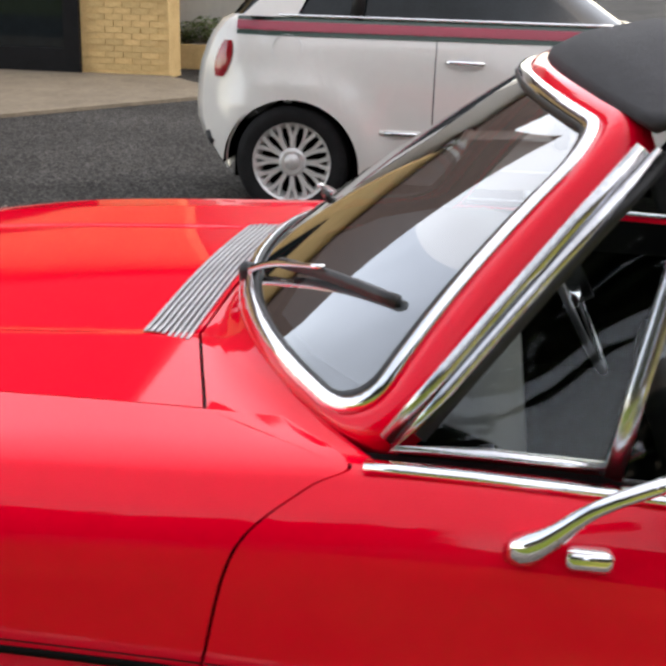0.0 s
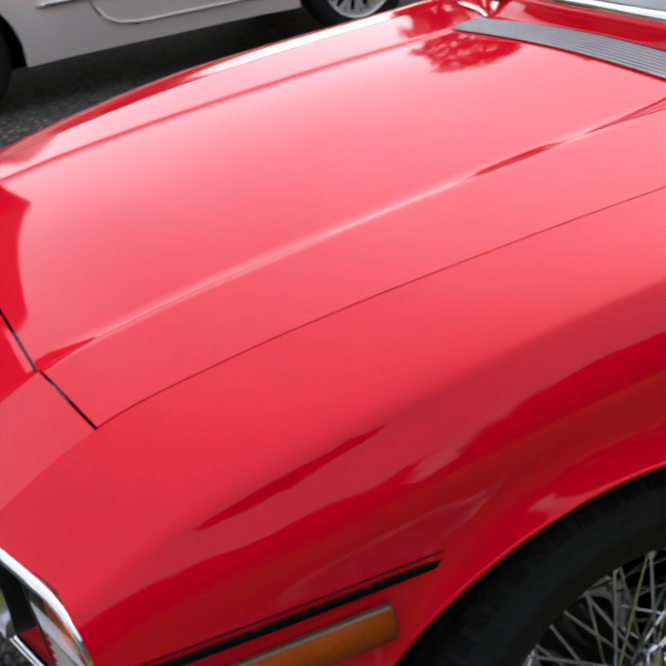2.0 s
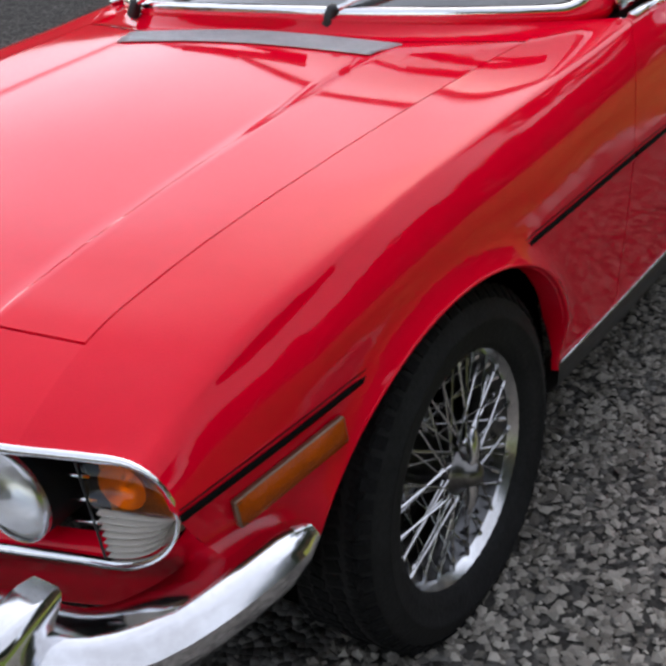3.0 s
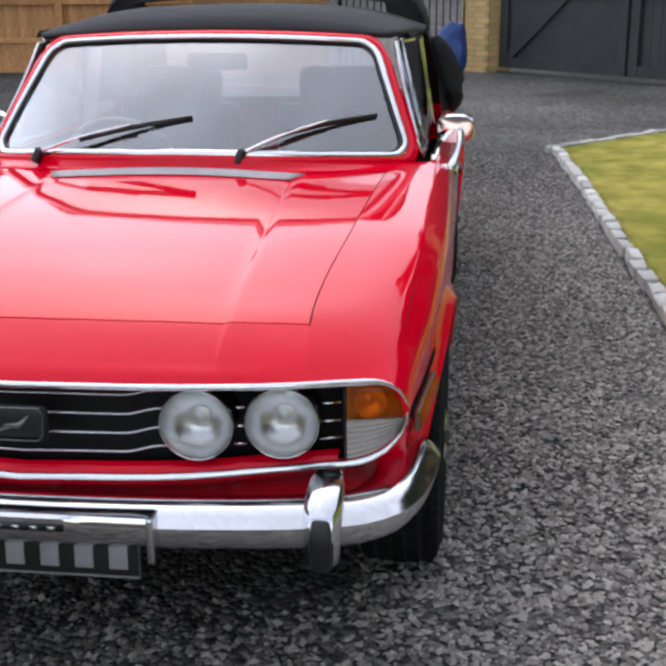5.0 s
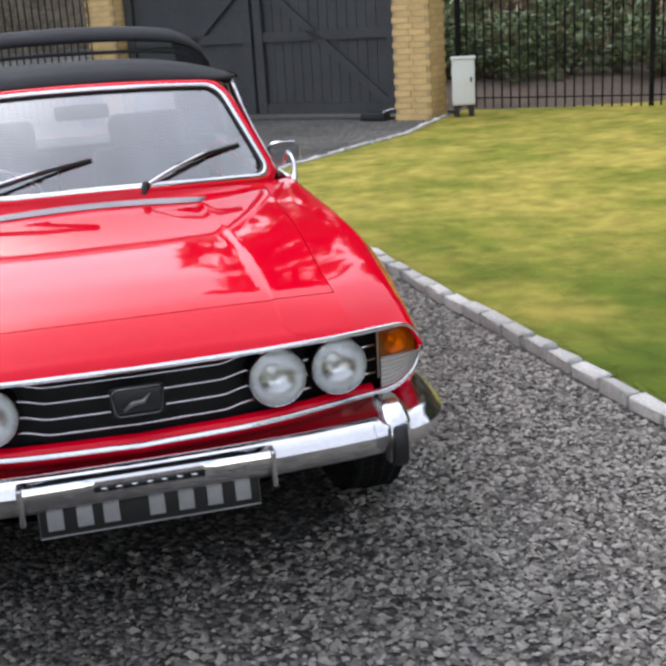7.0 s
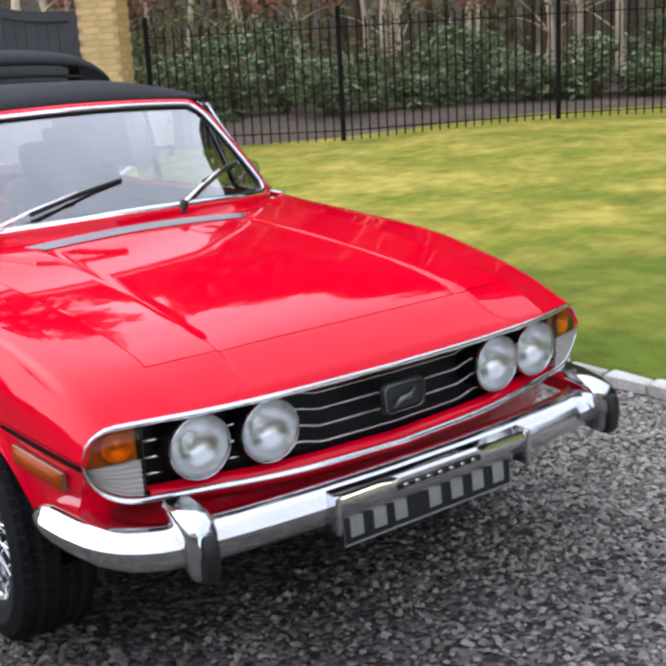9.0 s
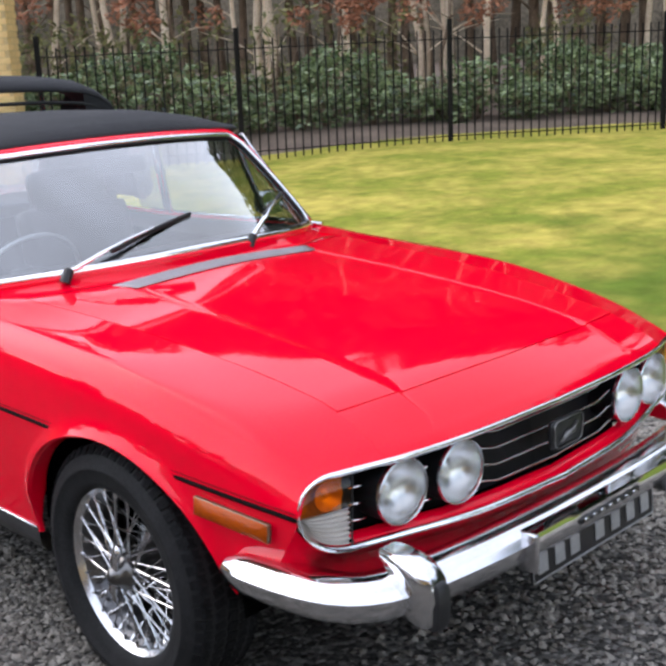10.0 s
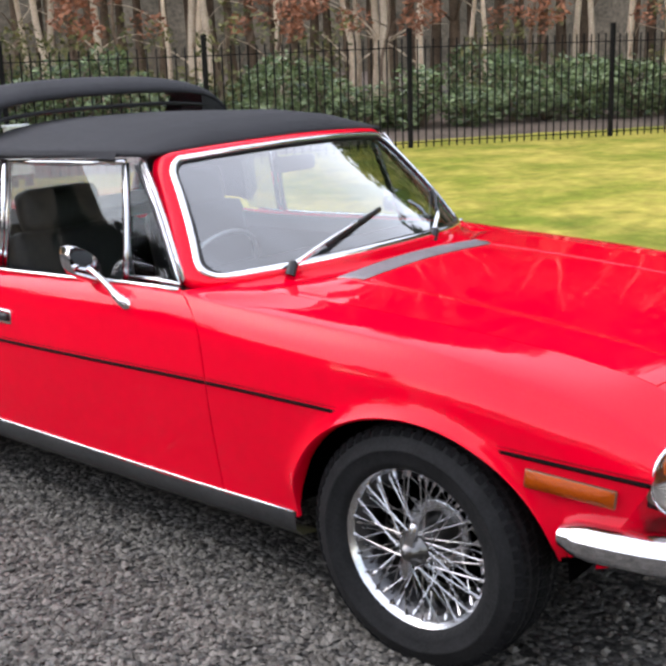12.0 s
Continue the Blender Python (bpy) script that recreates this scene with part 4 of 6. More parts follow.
part("windscreen_lining", grid(lining, closed=True), BLACKPLASTIC, car, "black inner pillar trim")
part("windscreen_trim", sweep([W(u, v) + W_normal(u, v) * 0.012 for u, v in inner], [(-0.011, -0.004), (-0.008, 0.004), (0, 0.0065), (0.010, 0.003), (0.012, -0.004)],
     up=lambda i: W_normal(*inner[i]), closed=True), CHROME, car)
part("windscreen_seal", sweep([W(u * 0.982, 0.018 + v * 0.964) + W_normal(u, v) * 0.010 for u, v in inner], [(-0.006, -0.004), (-0.004, 0.003), (0.006, 0.003), (0.007, -0.004)],
     up=lambda i: W_normal(*inner[i]), closed=True), BLACKPLASTIC, car)
screen = part("windscreen", grid([[W(-0.995 + 1.99 * i / 64, 0.004 + 0.992 * j / 28) + W_normal(-0.995 + 1.99 * i / 64, j / 28) * 0.004 for j in range(29)] for i in range(65)]), GLASS, car, "clear curved windscreen reflecting the sky")
screen.visible_shadow = False

rows = []
ks = [4 * i / 24 for i in range(25)]
front_line = [skin(k, [y + 0.003 for y in Y_BONR]) for k in ks]
for w in (0, 0.12, 0.35, 0.6, 0.82, 1.0):
    row = []
    for k, p in zip(ks, front_line):
        u = min(1.0, p.x / 0.66) * 1.06
        q = W(u, -0.055) + W_normal(u, 0) * 0.006
        r = p.lerp(q, w)
        r.z -= 0.010 * math.sin(math.pi * w) * min(1, 3 * (1 - p.x / 0.76))
        row.append(r)
    rows.append([Vector((-p.x, p.y, p.z)) for p in row[:0:-1]] + row)
part("scuttle", grid(rows, flip=True), RED, car)

vent = part("air_vent", grid([[skin(2 * 1.0 * abs(u) * 0.99, [y + d for y in [0.553] * 11]) * 1.0 + Vector((0, 0, 0.002)) if u >= 0 else
       Vector((-skin(2 * abs(u) * 0.99, [y + d for y in [0.553] * 11]).x, 0.553 + d, skin(2 * abs(u) * 0.99, [y + d for y in [0.553] * 11]).z + 0.002))
       for u in [-1.0 + i / 12 for i in range(25)]] for d in (-0.076, -0.040, -0.003)]), VENTGREY, car, "long louvred air vent with bright slats")
for i in range(8):
    d = -0.074 + 0.070 * i / 7
    hw = 0.352 + 0.028 * i / 7
    pts = []
    for j in range(25):
        x = -hw + 2 * hw * j / 24
        k = abs(x) / 0.3505 if abs(x) < 0.3505 else 1 + (abs(x) - 0.3505) / 0.012
        q = skin(min(k, 2.4), [0.553 + d] * 11)
        pts.append((x, 0.553 + d, q.z + 0.003))
    part("vent_slat", sweep(pts, [(-0.0029, -0.001), (-0.0023, 0.0015), (0.0023, 0.0015), (0.0029, -0.001)]), SATIN, vent)


def wiper(pivot, mid, tip):
    p, a, b = Vector(pivot), Vector(mid), Vector(tip)
    lift = Vector((0, -0.014, 0.014))
    arm = part("wiper", sweep(spline([p, p.lerp(a, 0.45) + lift, a + lift], 12), [(-0.007, -0.003), (-0.0055, 0.005), (0.0055, 0.005), (0.007, -0.003)], scale=[1.3 - 0.6 * i / 11 for i in range(12)]), CHROME, car, "chrome wiper arm with black blade")
    d = (b - a)
    c0, c1 = a - d * 0.95, a + d * 1.0
    part("blade", sweep(spline([c0, a + Vector((0, -0.006, 0.006)), c1], 9), [(-0.005, -0.009), (-0.005, 0.005), (0.005, 0.005), (0.005, -0.009)]), BLACKPLASTIC, arm)
    part("spindle", lathe([(0.016, -0.03), (0.015, 0.008), (0.009, 0.014), (0.0005, 0.016)], Matrix.Translation(p) @ Matrix.Rotation(radians(-62), 4, "Y") @ Matrix.Rotation(radians(0), 4, "Z"), 12), BLACKPLASTIC, arm)


wiper((0.186, 0.594, 0.909), W(0.68, 0.26) + W_normal(0.68, 0.26) * 0.011, W(0.90, 0.345) + W_normal(0.9, 0.34) * 0.011)
wiper((-0.456, 0.656, 0.897), W(-0.24, 0.20) + W_normal(-0.24, 0.2) * 0.011, W(0.03, 0.295) + W_normal(0.03, 0.29) * 0.011)

# ---- doors' glass, its surrounds, mirrors, handles ----
def side(y, z):
    return 0.708 - (0.125 - 0.070 * max(0, min(1, (y - 1.0) / 0.45))) * (z - 0.85) / 0.34


for s, d in ((1, door_l), (-1, door_r)):
    def sp(y, z, o=0.0):
        return Vector((s * (side(y, z) + o), y, z))
    ztop = lambda y: 1.196 - 0.030 * (y - 1.13)
    wst = lambda y: CREST(y) + 0.004
    def post_y(z):
        return 1.108 + 0.234 * (z - 0.853)
    P = []
    for i in range(7):
        w = i / 6
        top = 0.875 + 0.31 * w
        P.append([sp(0.875 + (post_y(zz) - 0.012 - 0.875) * w, zz) for zz in [0.858 + (top - 0.858) * j / 4 for j in range(5)]])
    q = part("quarter_light", grid(P, flip=(s < 0)), SIDEGLASS, d, "small triangular window"); q.visible_shadow = False
    P = []
    for i in range(7):
        w = i / 6
        col = []
        for j in range(5):
            z = wst(1.4) + (1.192 - wst(1.4)) * j / 4
            y = post_y(z) + 0.012 + (1.73 - post_y(z) - 0.012) * w
            col.append(sp(y, min(z, ztop(y))))
        P.append(col)
    q = part("door_window", grid(P, flip=(s < 0)), DOORGLASS, d); q.visible_shadow = False
    bar = [(-0.010, -0.007), (-0.008, 0.007), (0.008, 0.007), (0.010, -0.007)]
    part("window_frame", sweep([sp(1.735, wst(1.735)), sp(1.735, 1.0), sp(1.735, ztop(1.735)), sp(1.6, ztop(1.6)), sp(1.4, ztop(1.4)), sp(1.19, ztop(1.19))], bar, up=(s, 0, 0.2)), CHROME, d)
    part("window_post", sweep([sp(post_y(z), z, 0.003) for z in (wst(1.137), 0.95, 1.05, 1.19)], [(a * 1.2, b) for a, b in bar], up=(s, 0, 0.2)), DULLCHROME, d)
    part("quarter_frame", sweep([sp(post_y(1.185) - 0.052, 1.188), sp(1.033, 1.06), sp(0.926, 0.925), sp(0.872, wst(0.875) + 0.004), sp(0.98, wst(1.0) + 0.006), sp(1.10, wst(1.10) + 0.006)], [(-0.008, -0.005), (-0.006, 0.006), (0.006, 0.006), (0.008, -0.005)], up=(s, 0, 0.2)), DULLCHROME, d)
    yq = lambda z: 0.872 + 0.79 * (z - 0.857)
    part("pillar_strip", sweep([sp(yq(z) - 0.020, z, 0.003) for z in (0.872, 0.95, 1.03, 1.11, 1.19)], [(-0.009, -0.005), (-0.008, 0.004), (0.008, 0.004), (0.009, -0.005)], up=(s, 0, 0.2)), DULLCHROME, d)
    part("quarter_seal", sweep([sp(yq(z) + 0.014, z, -0.002) for z in (0.875, 0.95, 1.03, 1.11, 1.185)], [(-0.007, -0.004), (-0.007, 0.004), (0.007, 0.004), (0.007, -0.004)], up=(s, 0, 0.2)), BLACKPLASTIC, d, "black rubber window seal")
    part("waist_strip", sweep([(s * (CX[4](y) + 0.012), y, CREST(y) + 0.002) for y in [0.845 + 1.08 * i / 16 for i in range(17)]], [(-0.010, -0.004), (-0.009, 0.005), (0.009, 0.005), (0.010, -0.004)]), CHROME, d)
    h = part("door_handle", box(0, 0, 0, 0.022, 0.125, 0.026, bev=0.007), BLACKPLASTIC, d, "black and chrome door handle")
    h.location = (s * 0.812, 1.66, 0.690)
    pth = [(s * 0.806, y, 0.690 + z) for y, z in ((1.595, 0.02), (1.725, 0.02), (1.725, -0.02), (1.595, -0.02))]
    part("door_handle_rim", sweep(pth, circle(0.005, 6), up=(s, 0, 0), closed=True), CHROME, d)
    # mirror
    mr = bmesh.new()
    cx, cy, cz = 0.802, 1.195, 0.904
    rings = []
    for a, k in ((0.022, 0.80), (0.022, 0.97), (0.016, 1.0), (-0.008, 0.99), (-0.014, 0.93), (-0.0145, 0.50), (-0.0147, 0.02)):
        ring = []
        for i in range(20):
            t = 2 * math.pi * i / 20
            c, sn = math.cos(t), math.sin(t)
            e = (abs(c) ** 3.4 + abs(sn) ** 3.4) ** (-1 / 3.4)
            ring.append((s * (cx + 0.064 * k * c * e), cy + a * 1.2 - 0.004 * k * c * e, cz + 0.047 * k * sn * e + (0.034 * k * c * e if s < 0 else 0)))
        rings.append(ring)
    add_grid(mr, rings, closed=True, flip=(s < 0))
    part("door_mirror", mr, CHROME, d, "chrome door mirror on a curved stem", auto=28)
    st = spline([(s * 0.783, 1.004, 0.792), (s * 0.797, 1.030, 0.812), (s * 0.815, 1.085, 0.868), (s * 0.815, 1.150, 0.902)], 12)
    part("mirror_stem", sweep(st, circle(0.009, 8), scale=[1.5, 2.1, 1.9, 1.6, 1.3, 1.1] + [1.0] * 6), CHROME, d)
    # small chrome boss behind the stem, on the left door only
    if s > 0:
        part("mirror_foot", box(s * 0.788, 1.084, 0.798, 0.030, 0.050, 0.024, bev=0.009), CHROME, d)

# ---- black soft top, its rear bow standing up ----
us = [-1 + i / 14 for i in range(29)]
hood = []
for y0, bow, xw, zc, drop, p in ((1.032, 0.090, 0.590, 1.230, 0.018, 2), (1.040, 0.094, 0.597, 1.247, 0.028, 2), (1.09, 0.10, 0.624, 1.275, 0.054, 2.2), (1.20, 0.08, 0.645, 1.298, 0.078, 2.6), (1.38, 0.04, 0.664, 1.305, 0.092, 3), (1.60, 0.0, 0.672, 1.300, 0.094, 3.2), (1.80, -0.02, 0.672, 1.296, 0.093, 3.2), (2.02, -0.03, 0.668, 1.288, 0.085, 3.2)):
    hood.append([(xw * u, y0 + bow * u * u, zc - drop * abs(u) ** p) for u in us])
hb = grid(hood, flip=True)
# drip edge along the sides
soft_top = part("soft_top", hb, FABRIC, car, "black fabric soft top with its rear bow raised")
sol = soft_top.modifiers.new("thickness", "SOLIDIFY"); sol.thickness, sol.offset = 0.012, -1
for s in (-1, 1):
    e = [[(s * (0.655 + 0.010 * w - 0.02 * max(0, (1.4 - y) / 0.2)), y, zt - 0.022 * w) for w in (0, 0.5, 1)] for y, zt in ((1.20, 1.225), (1.3, 1.226), (1.5, 1.222), (1.75, 1.210), (1.98, 1.19))]
    part("hood_side_flap", grid(e, flip=(s > 0)), FABRIC, soft_top)
ARCHP = [(0.665, 1.185), (0.655, 1.255), (0.622, 1.322), (0.55, 1.376), (0.40, 1.409), (0.20, 1.423), (0.0, 1.427)]


def bow_row(y, dz, sx, low=1.185, n=12):
    half = spline([(x * sx, 0, z) for x, z in ARCHP], n)
    full = list(half) + [Vector((-p.x, 0, p.z)) for p in half[-2::-1]]
    return [(p.x, y, low + (p.z - 1.185) * dz) for p in full]


band = [bow_row(1.985, 0.755, 0.985), bow_row(1.995, 0.83, 0.99), bow_row(2.02, 0.90, 0.995), bow_row(2.09, 0.98, 1.0), bow_row(2.16, 1.0, 1.0), bow_row(2.22, 0.94, 1.0), bow_row(2.26, 0.84, 0.995)]
b = part("raised_rear_bow", grid(band), FABRIC, soft_top, "black fabric bow standing proud of the roof")
sol = b.modifiers.new("thickness", "SOLIDIFY"); sol.thickness, sol.offset = 0.012, 0
for s in (-1, 1):        # cloth that closes the slot towards the sides
    side_row = [q for q in bow_row(1.987, 0.76, 0.985, n=25) if q[0] > 0.47]
    P = []
    for i, q in enumerate(side_row):
        u = 1 - 0.24 * i / (len(side_row) - 1)
        h = (0.668 * u, 2.02 - 0.03 * u * u, 1.286 - 0.085 * u ** 3.2)
        P.append([(s * (h[0] + (q[0] - h[0]) * w), h[1] + (q[1] - h[1]) * w, h[2] + (q[2] - h[2]) * w) for w in (0, 0.5, 1)])
    part("hood_gusset", grid(P, flip=(s > 0)), FABRIC, soft_top)
part("hood_tube", sweep(bow_row(2.0, 0.56, 0.97), circle(0.008, 8)), BLACKPLASTIC, soft_top, "thin dark steel hood tube")
rear = [bow_row(2.26, 0.84, 0.995), bow_row(2.34, 0.66, 1.02, 1.12), bow_row(2.43, 0.46, 1.06, 1.02), bow_row(2.52, 0.25, 1.10, 0.93), bow_row(2.59, 0.03, 1.12, 0.82)]
rb = bmesh.new()
V = add_grid(rb, rear)
kill = [f for f in rb.faces if abs(f.calc_center_median().x) < 0.55 and f.calc_center_median().z > 0.89]
bmesh.ops.delete(rb, geom=kill, context="FACES")
rb2 = rb.copy()
bmesh.ops.delete(rb, geom=[f for f in rb.faces if f.calc_center_median().x > 0], context="FACES")
bmesh.ops.delete(rb2, geom=[f for f in rb2.faces if f.calc_center_median().x < 0], context="FACES")
part("hood_back", rb, FABRIC, soft_top)
part("hood_back", rb2, FABRIC, soft_top)
rear_win = part("hood_rear_window", grid([[(x, y, z) for x in (-0.58, -0.3, 0, 0.3, 0.58)] for y, z in ((2.262, 1.335), (2.345, 1.23), (2.40, 1.15))]), SIDEGLASS, soft_top, "clear plastic rear window")
part("clouded_pane", grid([[(x, y, z) for x in (-0.58, -0.3, 0, 0.3, 0.58)] for y, z in ((2.40, 1.148), (2.46, 1.05), (2.53, 0.93), (2.562, 0.875))]), PLASTICWIN, rear_win, "clouded lower part of the plastic window")
for s in (-1, 1):
    P = []
    for y, x0, z0, x1 in ((1.95, 0.66, 1.20, 0.745), (2.02, 0.655, 1.20, 0.765), (2.12, 0.655, 1.19, 0.775), (2.26, 0.65, 1.185, 0.77), (2.40, 0.68, 1.05, 0.75), (2.58, 0.73, 0.875, 0.735)):
        P.append([(s * (x0 + (x1 - x0) * w ** 0.7 + 0.012 * math.sin(7 * w + 9 * y) * w), y, z0 + (0.868 - z0) * w) for w in [j / 8 for j in range(9)]])
    part("hood_quarter", grid(P, flip=(s < 0)), FABRIC, soft_top)
for s in (-1, 1):
    part("hood_fold", sweep(spline([(s * 0.70, 1.95, 1.16), (s * 0.755, 2.0, 1.05), (s * 0.785, 2.03, 0.95), (s * 0.76, 2.06, 0.875)], 10), circle(0.03, 8, 0.05), scale=[0.4, 0.7, 0.9, 1, 1, 1.1, 1.2, 1.2, 1.1, 0.8]), FABRIC, soft_top)
    g = grid([[(s * (side(y, z) - 0.005), y, z) for z in (0.84, 1.0, 1.185)] for y in (1.775, 1.95)], flip=(s < 0))
    part("hood_quarter_panel", g, PLASTICWIN, soft_top, "clear plastic hood side window")
    part("hood_post", sweep([(s * side(1.765, z), 1.765, z) for z in (0.84, 1.0, 1.185)], [(-0.014, -0.006), (-0.012, 0.006), (0.012, 0.006), (0.014, -0.006)], up=(s, 0, 0.2)), CHROME, soft_top)

# ---- cabin ----
part("dashboard", grid([[(w * u, y, z) for u in (-1, -0.5, 0, 0.5, 1)] for y, z, w in ((0.66, 0.865, 0.25), (0.74, 0.870, 0.44), (0.85, 0.868, 0.58), (0.95, 0.862, 0.64), (1.02, 0.845, 0.66), (1.03, 0.72, 0.67), (1.0, 0.55, 0.67))], flip=True), VINYL, car)
part("cabin_lining", box(0, 1.62, 0.50, 1.40, 1.2, 0.03), UNDER, car, smooth=False)
part("rear_shelf", box(0, 2.26, 0.888, 1.34, 0.38, 0.05, bev=0.01), VINYL, car)
pair("door_card", grid([[(0.69, y, 0.5), (0.69, y, CREST(y) - 0.004)] for y in (0.84, 1.0, 1.2, 1.5, 1.8, 2.1)]), VINYL, car, smooth=False)
for s in (-1, 1):
    seat = part("seat", box(s * 0.33, 1.55, 0.58, 0.50, 0.50, 0.16, bev=0.04), VINYL, car, "black vinyl front seat with tall headrest")
    bm = bmesh.new()
    m = Matrix.Translation((s * 0.33, 1.86, 0.70)) @ Matrix.Rotation(radians(-14), 4, "X")
    add_box(bm, 0, 0, -0.02, 0.50, 0.11, 0.46, m, 0.045)
    part("seat_back", bm, VINYL, seat)
    part("headrest", box(0, 0, 0.275, 0.34, 0.10, 0.17, m, 0.045), VINYL, seat)
mw = Matrix.Translation((-0.335, 1.12, 0.785)) @ Matrix.Rotation(radians(118), 4, "X")
ringp = [mw @ Vector((0.19 * math.cos(2 * math.pi * i / 40), 0.19 * math.sin(2 * math.pi * i / 40), 0)) for i in range(40)]
sw = part("steering_wheel", sweep(ringp, circle(0.0075, 8), up=lambda i: tuple(mw.to_3x3() @ Vector((0, 0, 1))), closed=True), SATIN, car, "thin-rimmed steering wheel with three spokes")
for a in (0, 180, 270):
    c = mw @ Vector((0.18 * math.cos(radians(a)), 0.18 * math.sin(radians(a)), 0))
    part("spoke", sweep([mw @ Vector((0, 0, -0.02)), c], [(-0.014, -0.003), (-0.014, 0.003), (0.014, 0.003), (0.014, -0.003)]), DULLCHROME, sw)
part("steering_hub", lathe([(0.05, -0.04), (0.05, -0.01), (0.03, 0.0), (0.001, 0.004)], mw @ Matrix.Rotation(radians(-90), 4, "Y"), 20), BLACKPLASTIC, sw)
part("rear_view_mirror", box(0.02, 1.06, 1.135, 0.20, 0.025, 0.055, bev=0.012), BLACKPLASTIC, car)

# ---- wire wheels ----
spoke_me = None


def wheel(s, y):
    global spoke_me
    rim_prof = [(0.196, 0.062), (0.200, 0.069), (0.209, 0.080), (0.2135, 0.086), (0.2165, 0.0865), (0.2185, 0.083), (0.2185, 0.074), (0.207, 0.070)]
    w = part("wheel", lathe(rim_prof, None, 56), STEELWIRE, car, "chromed wire wheel with a central spinner")
    w.matrix_basis = Matrix.Translation((s * 0.704, y, AXLE_Z - 0.010)) @ Matrix.Diagonal((1, 1.005, 1.005, 1)) @ Matrix.Rotation(radians(0 if s > 0 else 180), 4, "Z")
    side_w = [(0.205, 0.072), (0.213, 0.090), (0.232, 0.098), (0.258, 0.101), (0.262, 0.1045), (0.266, 0.101), (0.285, 0.096), (0.300, 0.086)]
    tyre = [(r, -a) for r, a in side_w] + [(0.308, -0.076), (0.3135, -0.06), (0.316, -0.02), (0.316, 0.02), (0.3135, 0.06), (0.308, 0.076)] + side_w[::-1]
    part("tyre", lathe(tyre, None, 72), RUBBER, w, "black tyre with a treaded crown")
    tr = bmesh.new()
    for k in range(5):
        a0 = -0.066 + 0.033 * k
        for i in range(72):
            t = 2 * math.pi * (i + 0.5 * (k % 2)) / 72
            m = Matrix.Rotation(t, 4, "X") @ Matrix.Translation((a0, 0, 0.3165 - 0.003 * abs(k - 2))) @ Matrix.Rotation(radians(14 if k % 2 else -14), 4, "Z")
            add_box(tr, 0, 0, 0, 0.026, 0.021, 0.006, m)
    for k in (-1, 1):           # shoulder lugs
        for i in range(60):
            m = Matrix.Rotation(2 * math.pi * (i + 0.25 * k) / 60, 4, "X") @ Matrix.Translation((0.081 * k, 0, 0.3045)) @ Matrix.Rotation(radians(48 * k), 4, "Y")
            add_box(tr, 0, 0, 0, 0.026, 0.021, 0.007, m)
    part("tread", tr, TREAD, w, smooth=False)
    part("hub", lathe([(0.045, -0.06), (0.062, -0.055), (0.062, -0.045), (0.048, -0.03), (0.036, 0.06), (0.043, 0.072), (0.043, 0.078), (0.030, 0.086), (0.024, 0.100), (0.018, 0.109), (0.010, 0.115), (0.001, 0.117)], None, 28), HUBSTEEL, w)
    sp = bmesh.new()
    for t in (0, 180):
        m = Matrix.Rotation(radians(t + 78), 4, "X")
        P = []
        for r, a, h in ((0.012, 0.098, 0.015), (0.034, 0.102, 0.013), (0.058, 0.099, 0.014), (0.074, 0.094, 0.012), (0.080, 0.091, 0.006)):
            P.append([m @ Vector((a + x, r, z)) for x, z in ((-0.005, -h), (0.004, -h * 0.8), (0.006, 0), (0.004, h * 0.8), (-0.005, h))])
        V = add_grid(sp, P, closed=True)
        sp.faces.new(V[-1])
    bmesh.ops.recalc_face_normals(sp, faces=sp.faces)
    part("spinner", sp, DULLCHROME, w, "two-eared chrome spinner")
    if spoke_me is None:
        bm = sweep([(0, 0, 0), (0, 0, 1)], circle(0.0020, 5), up=(1, 0, 0))
        add_lathe(bm, [(0.005, 0.91), (0.005, 0.995), (0.0035, 1.0)], Matrix.Rotation(radians(-90), 4, "Y"), 6)
        spoke_me = bpy.data.meshes.new("wire_spoke")
        bm.to_mesh(spoke_me); bm.free()
        spoke_me.materials.append(STEELWIRE)
    for i in range(72):
        t = 2 * math.pi * i / 72
        kind = i % 6
        if kind in (0, 3):      # inner rows, short
            r0, a0, r1, a1, lean = 0.042, 0.066, 0.186, 0.046, 0.58
        elif kind in (1, 4):
            r0, a0, r1, a1, lean = 0.047, 0.078, 0.199, 0.064, 0.55
        else:
            r0, a0, r1, a1, lean = 0.058, -0.045, 0.195, 0.058, 0.50
        lean *= 1 if i % 2 else -1
        p = Vector((a0, r0 * math.cos(t + lean), r0 * math.sin(t + lean)))
        q = Vector((a1, r1 * math.cos(t), r1 * math.sin(t)))
        o = new("wire_spoke", spoke_me)
        o.parent = w
        d = q - p
        o.matrix_basis = Matrix.Translation(p) @ d.to_track_quat("Z", "Y").to_matrix().to_4x4() @ Matrix.Diagonal((1, 1, d.length, 1))
    part("hub_flange", lathe([(0.062, -0.052), (0.092, -0.050), (0.096, -0.044), (0.096, -0.034), (0.088, -0.030), (0.062, -0.034)], None, 36), STEELWIRE, w, "bright inner hub flange")
    part("rim_barrel", lathe([(0.190, -0.070), (0.196, -0.05), (0.172, -0.035), (0.167, 0.0), (0.176, 0.038), (0.190, 0.050), (0.199, 0.0665)], None, 48), BARREL, w)
    part("brake_disc", lathe([(0.16, -0.075), (0.135, -0.060), (0.13, -0.05), (0.05, -0.05)], None, 32), UNDER, w)
    return w


for s in (1, -1):
    for y in (0.0, 2.54):
        wheel(s, y)

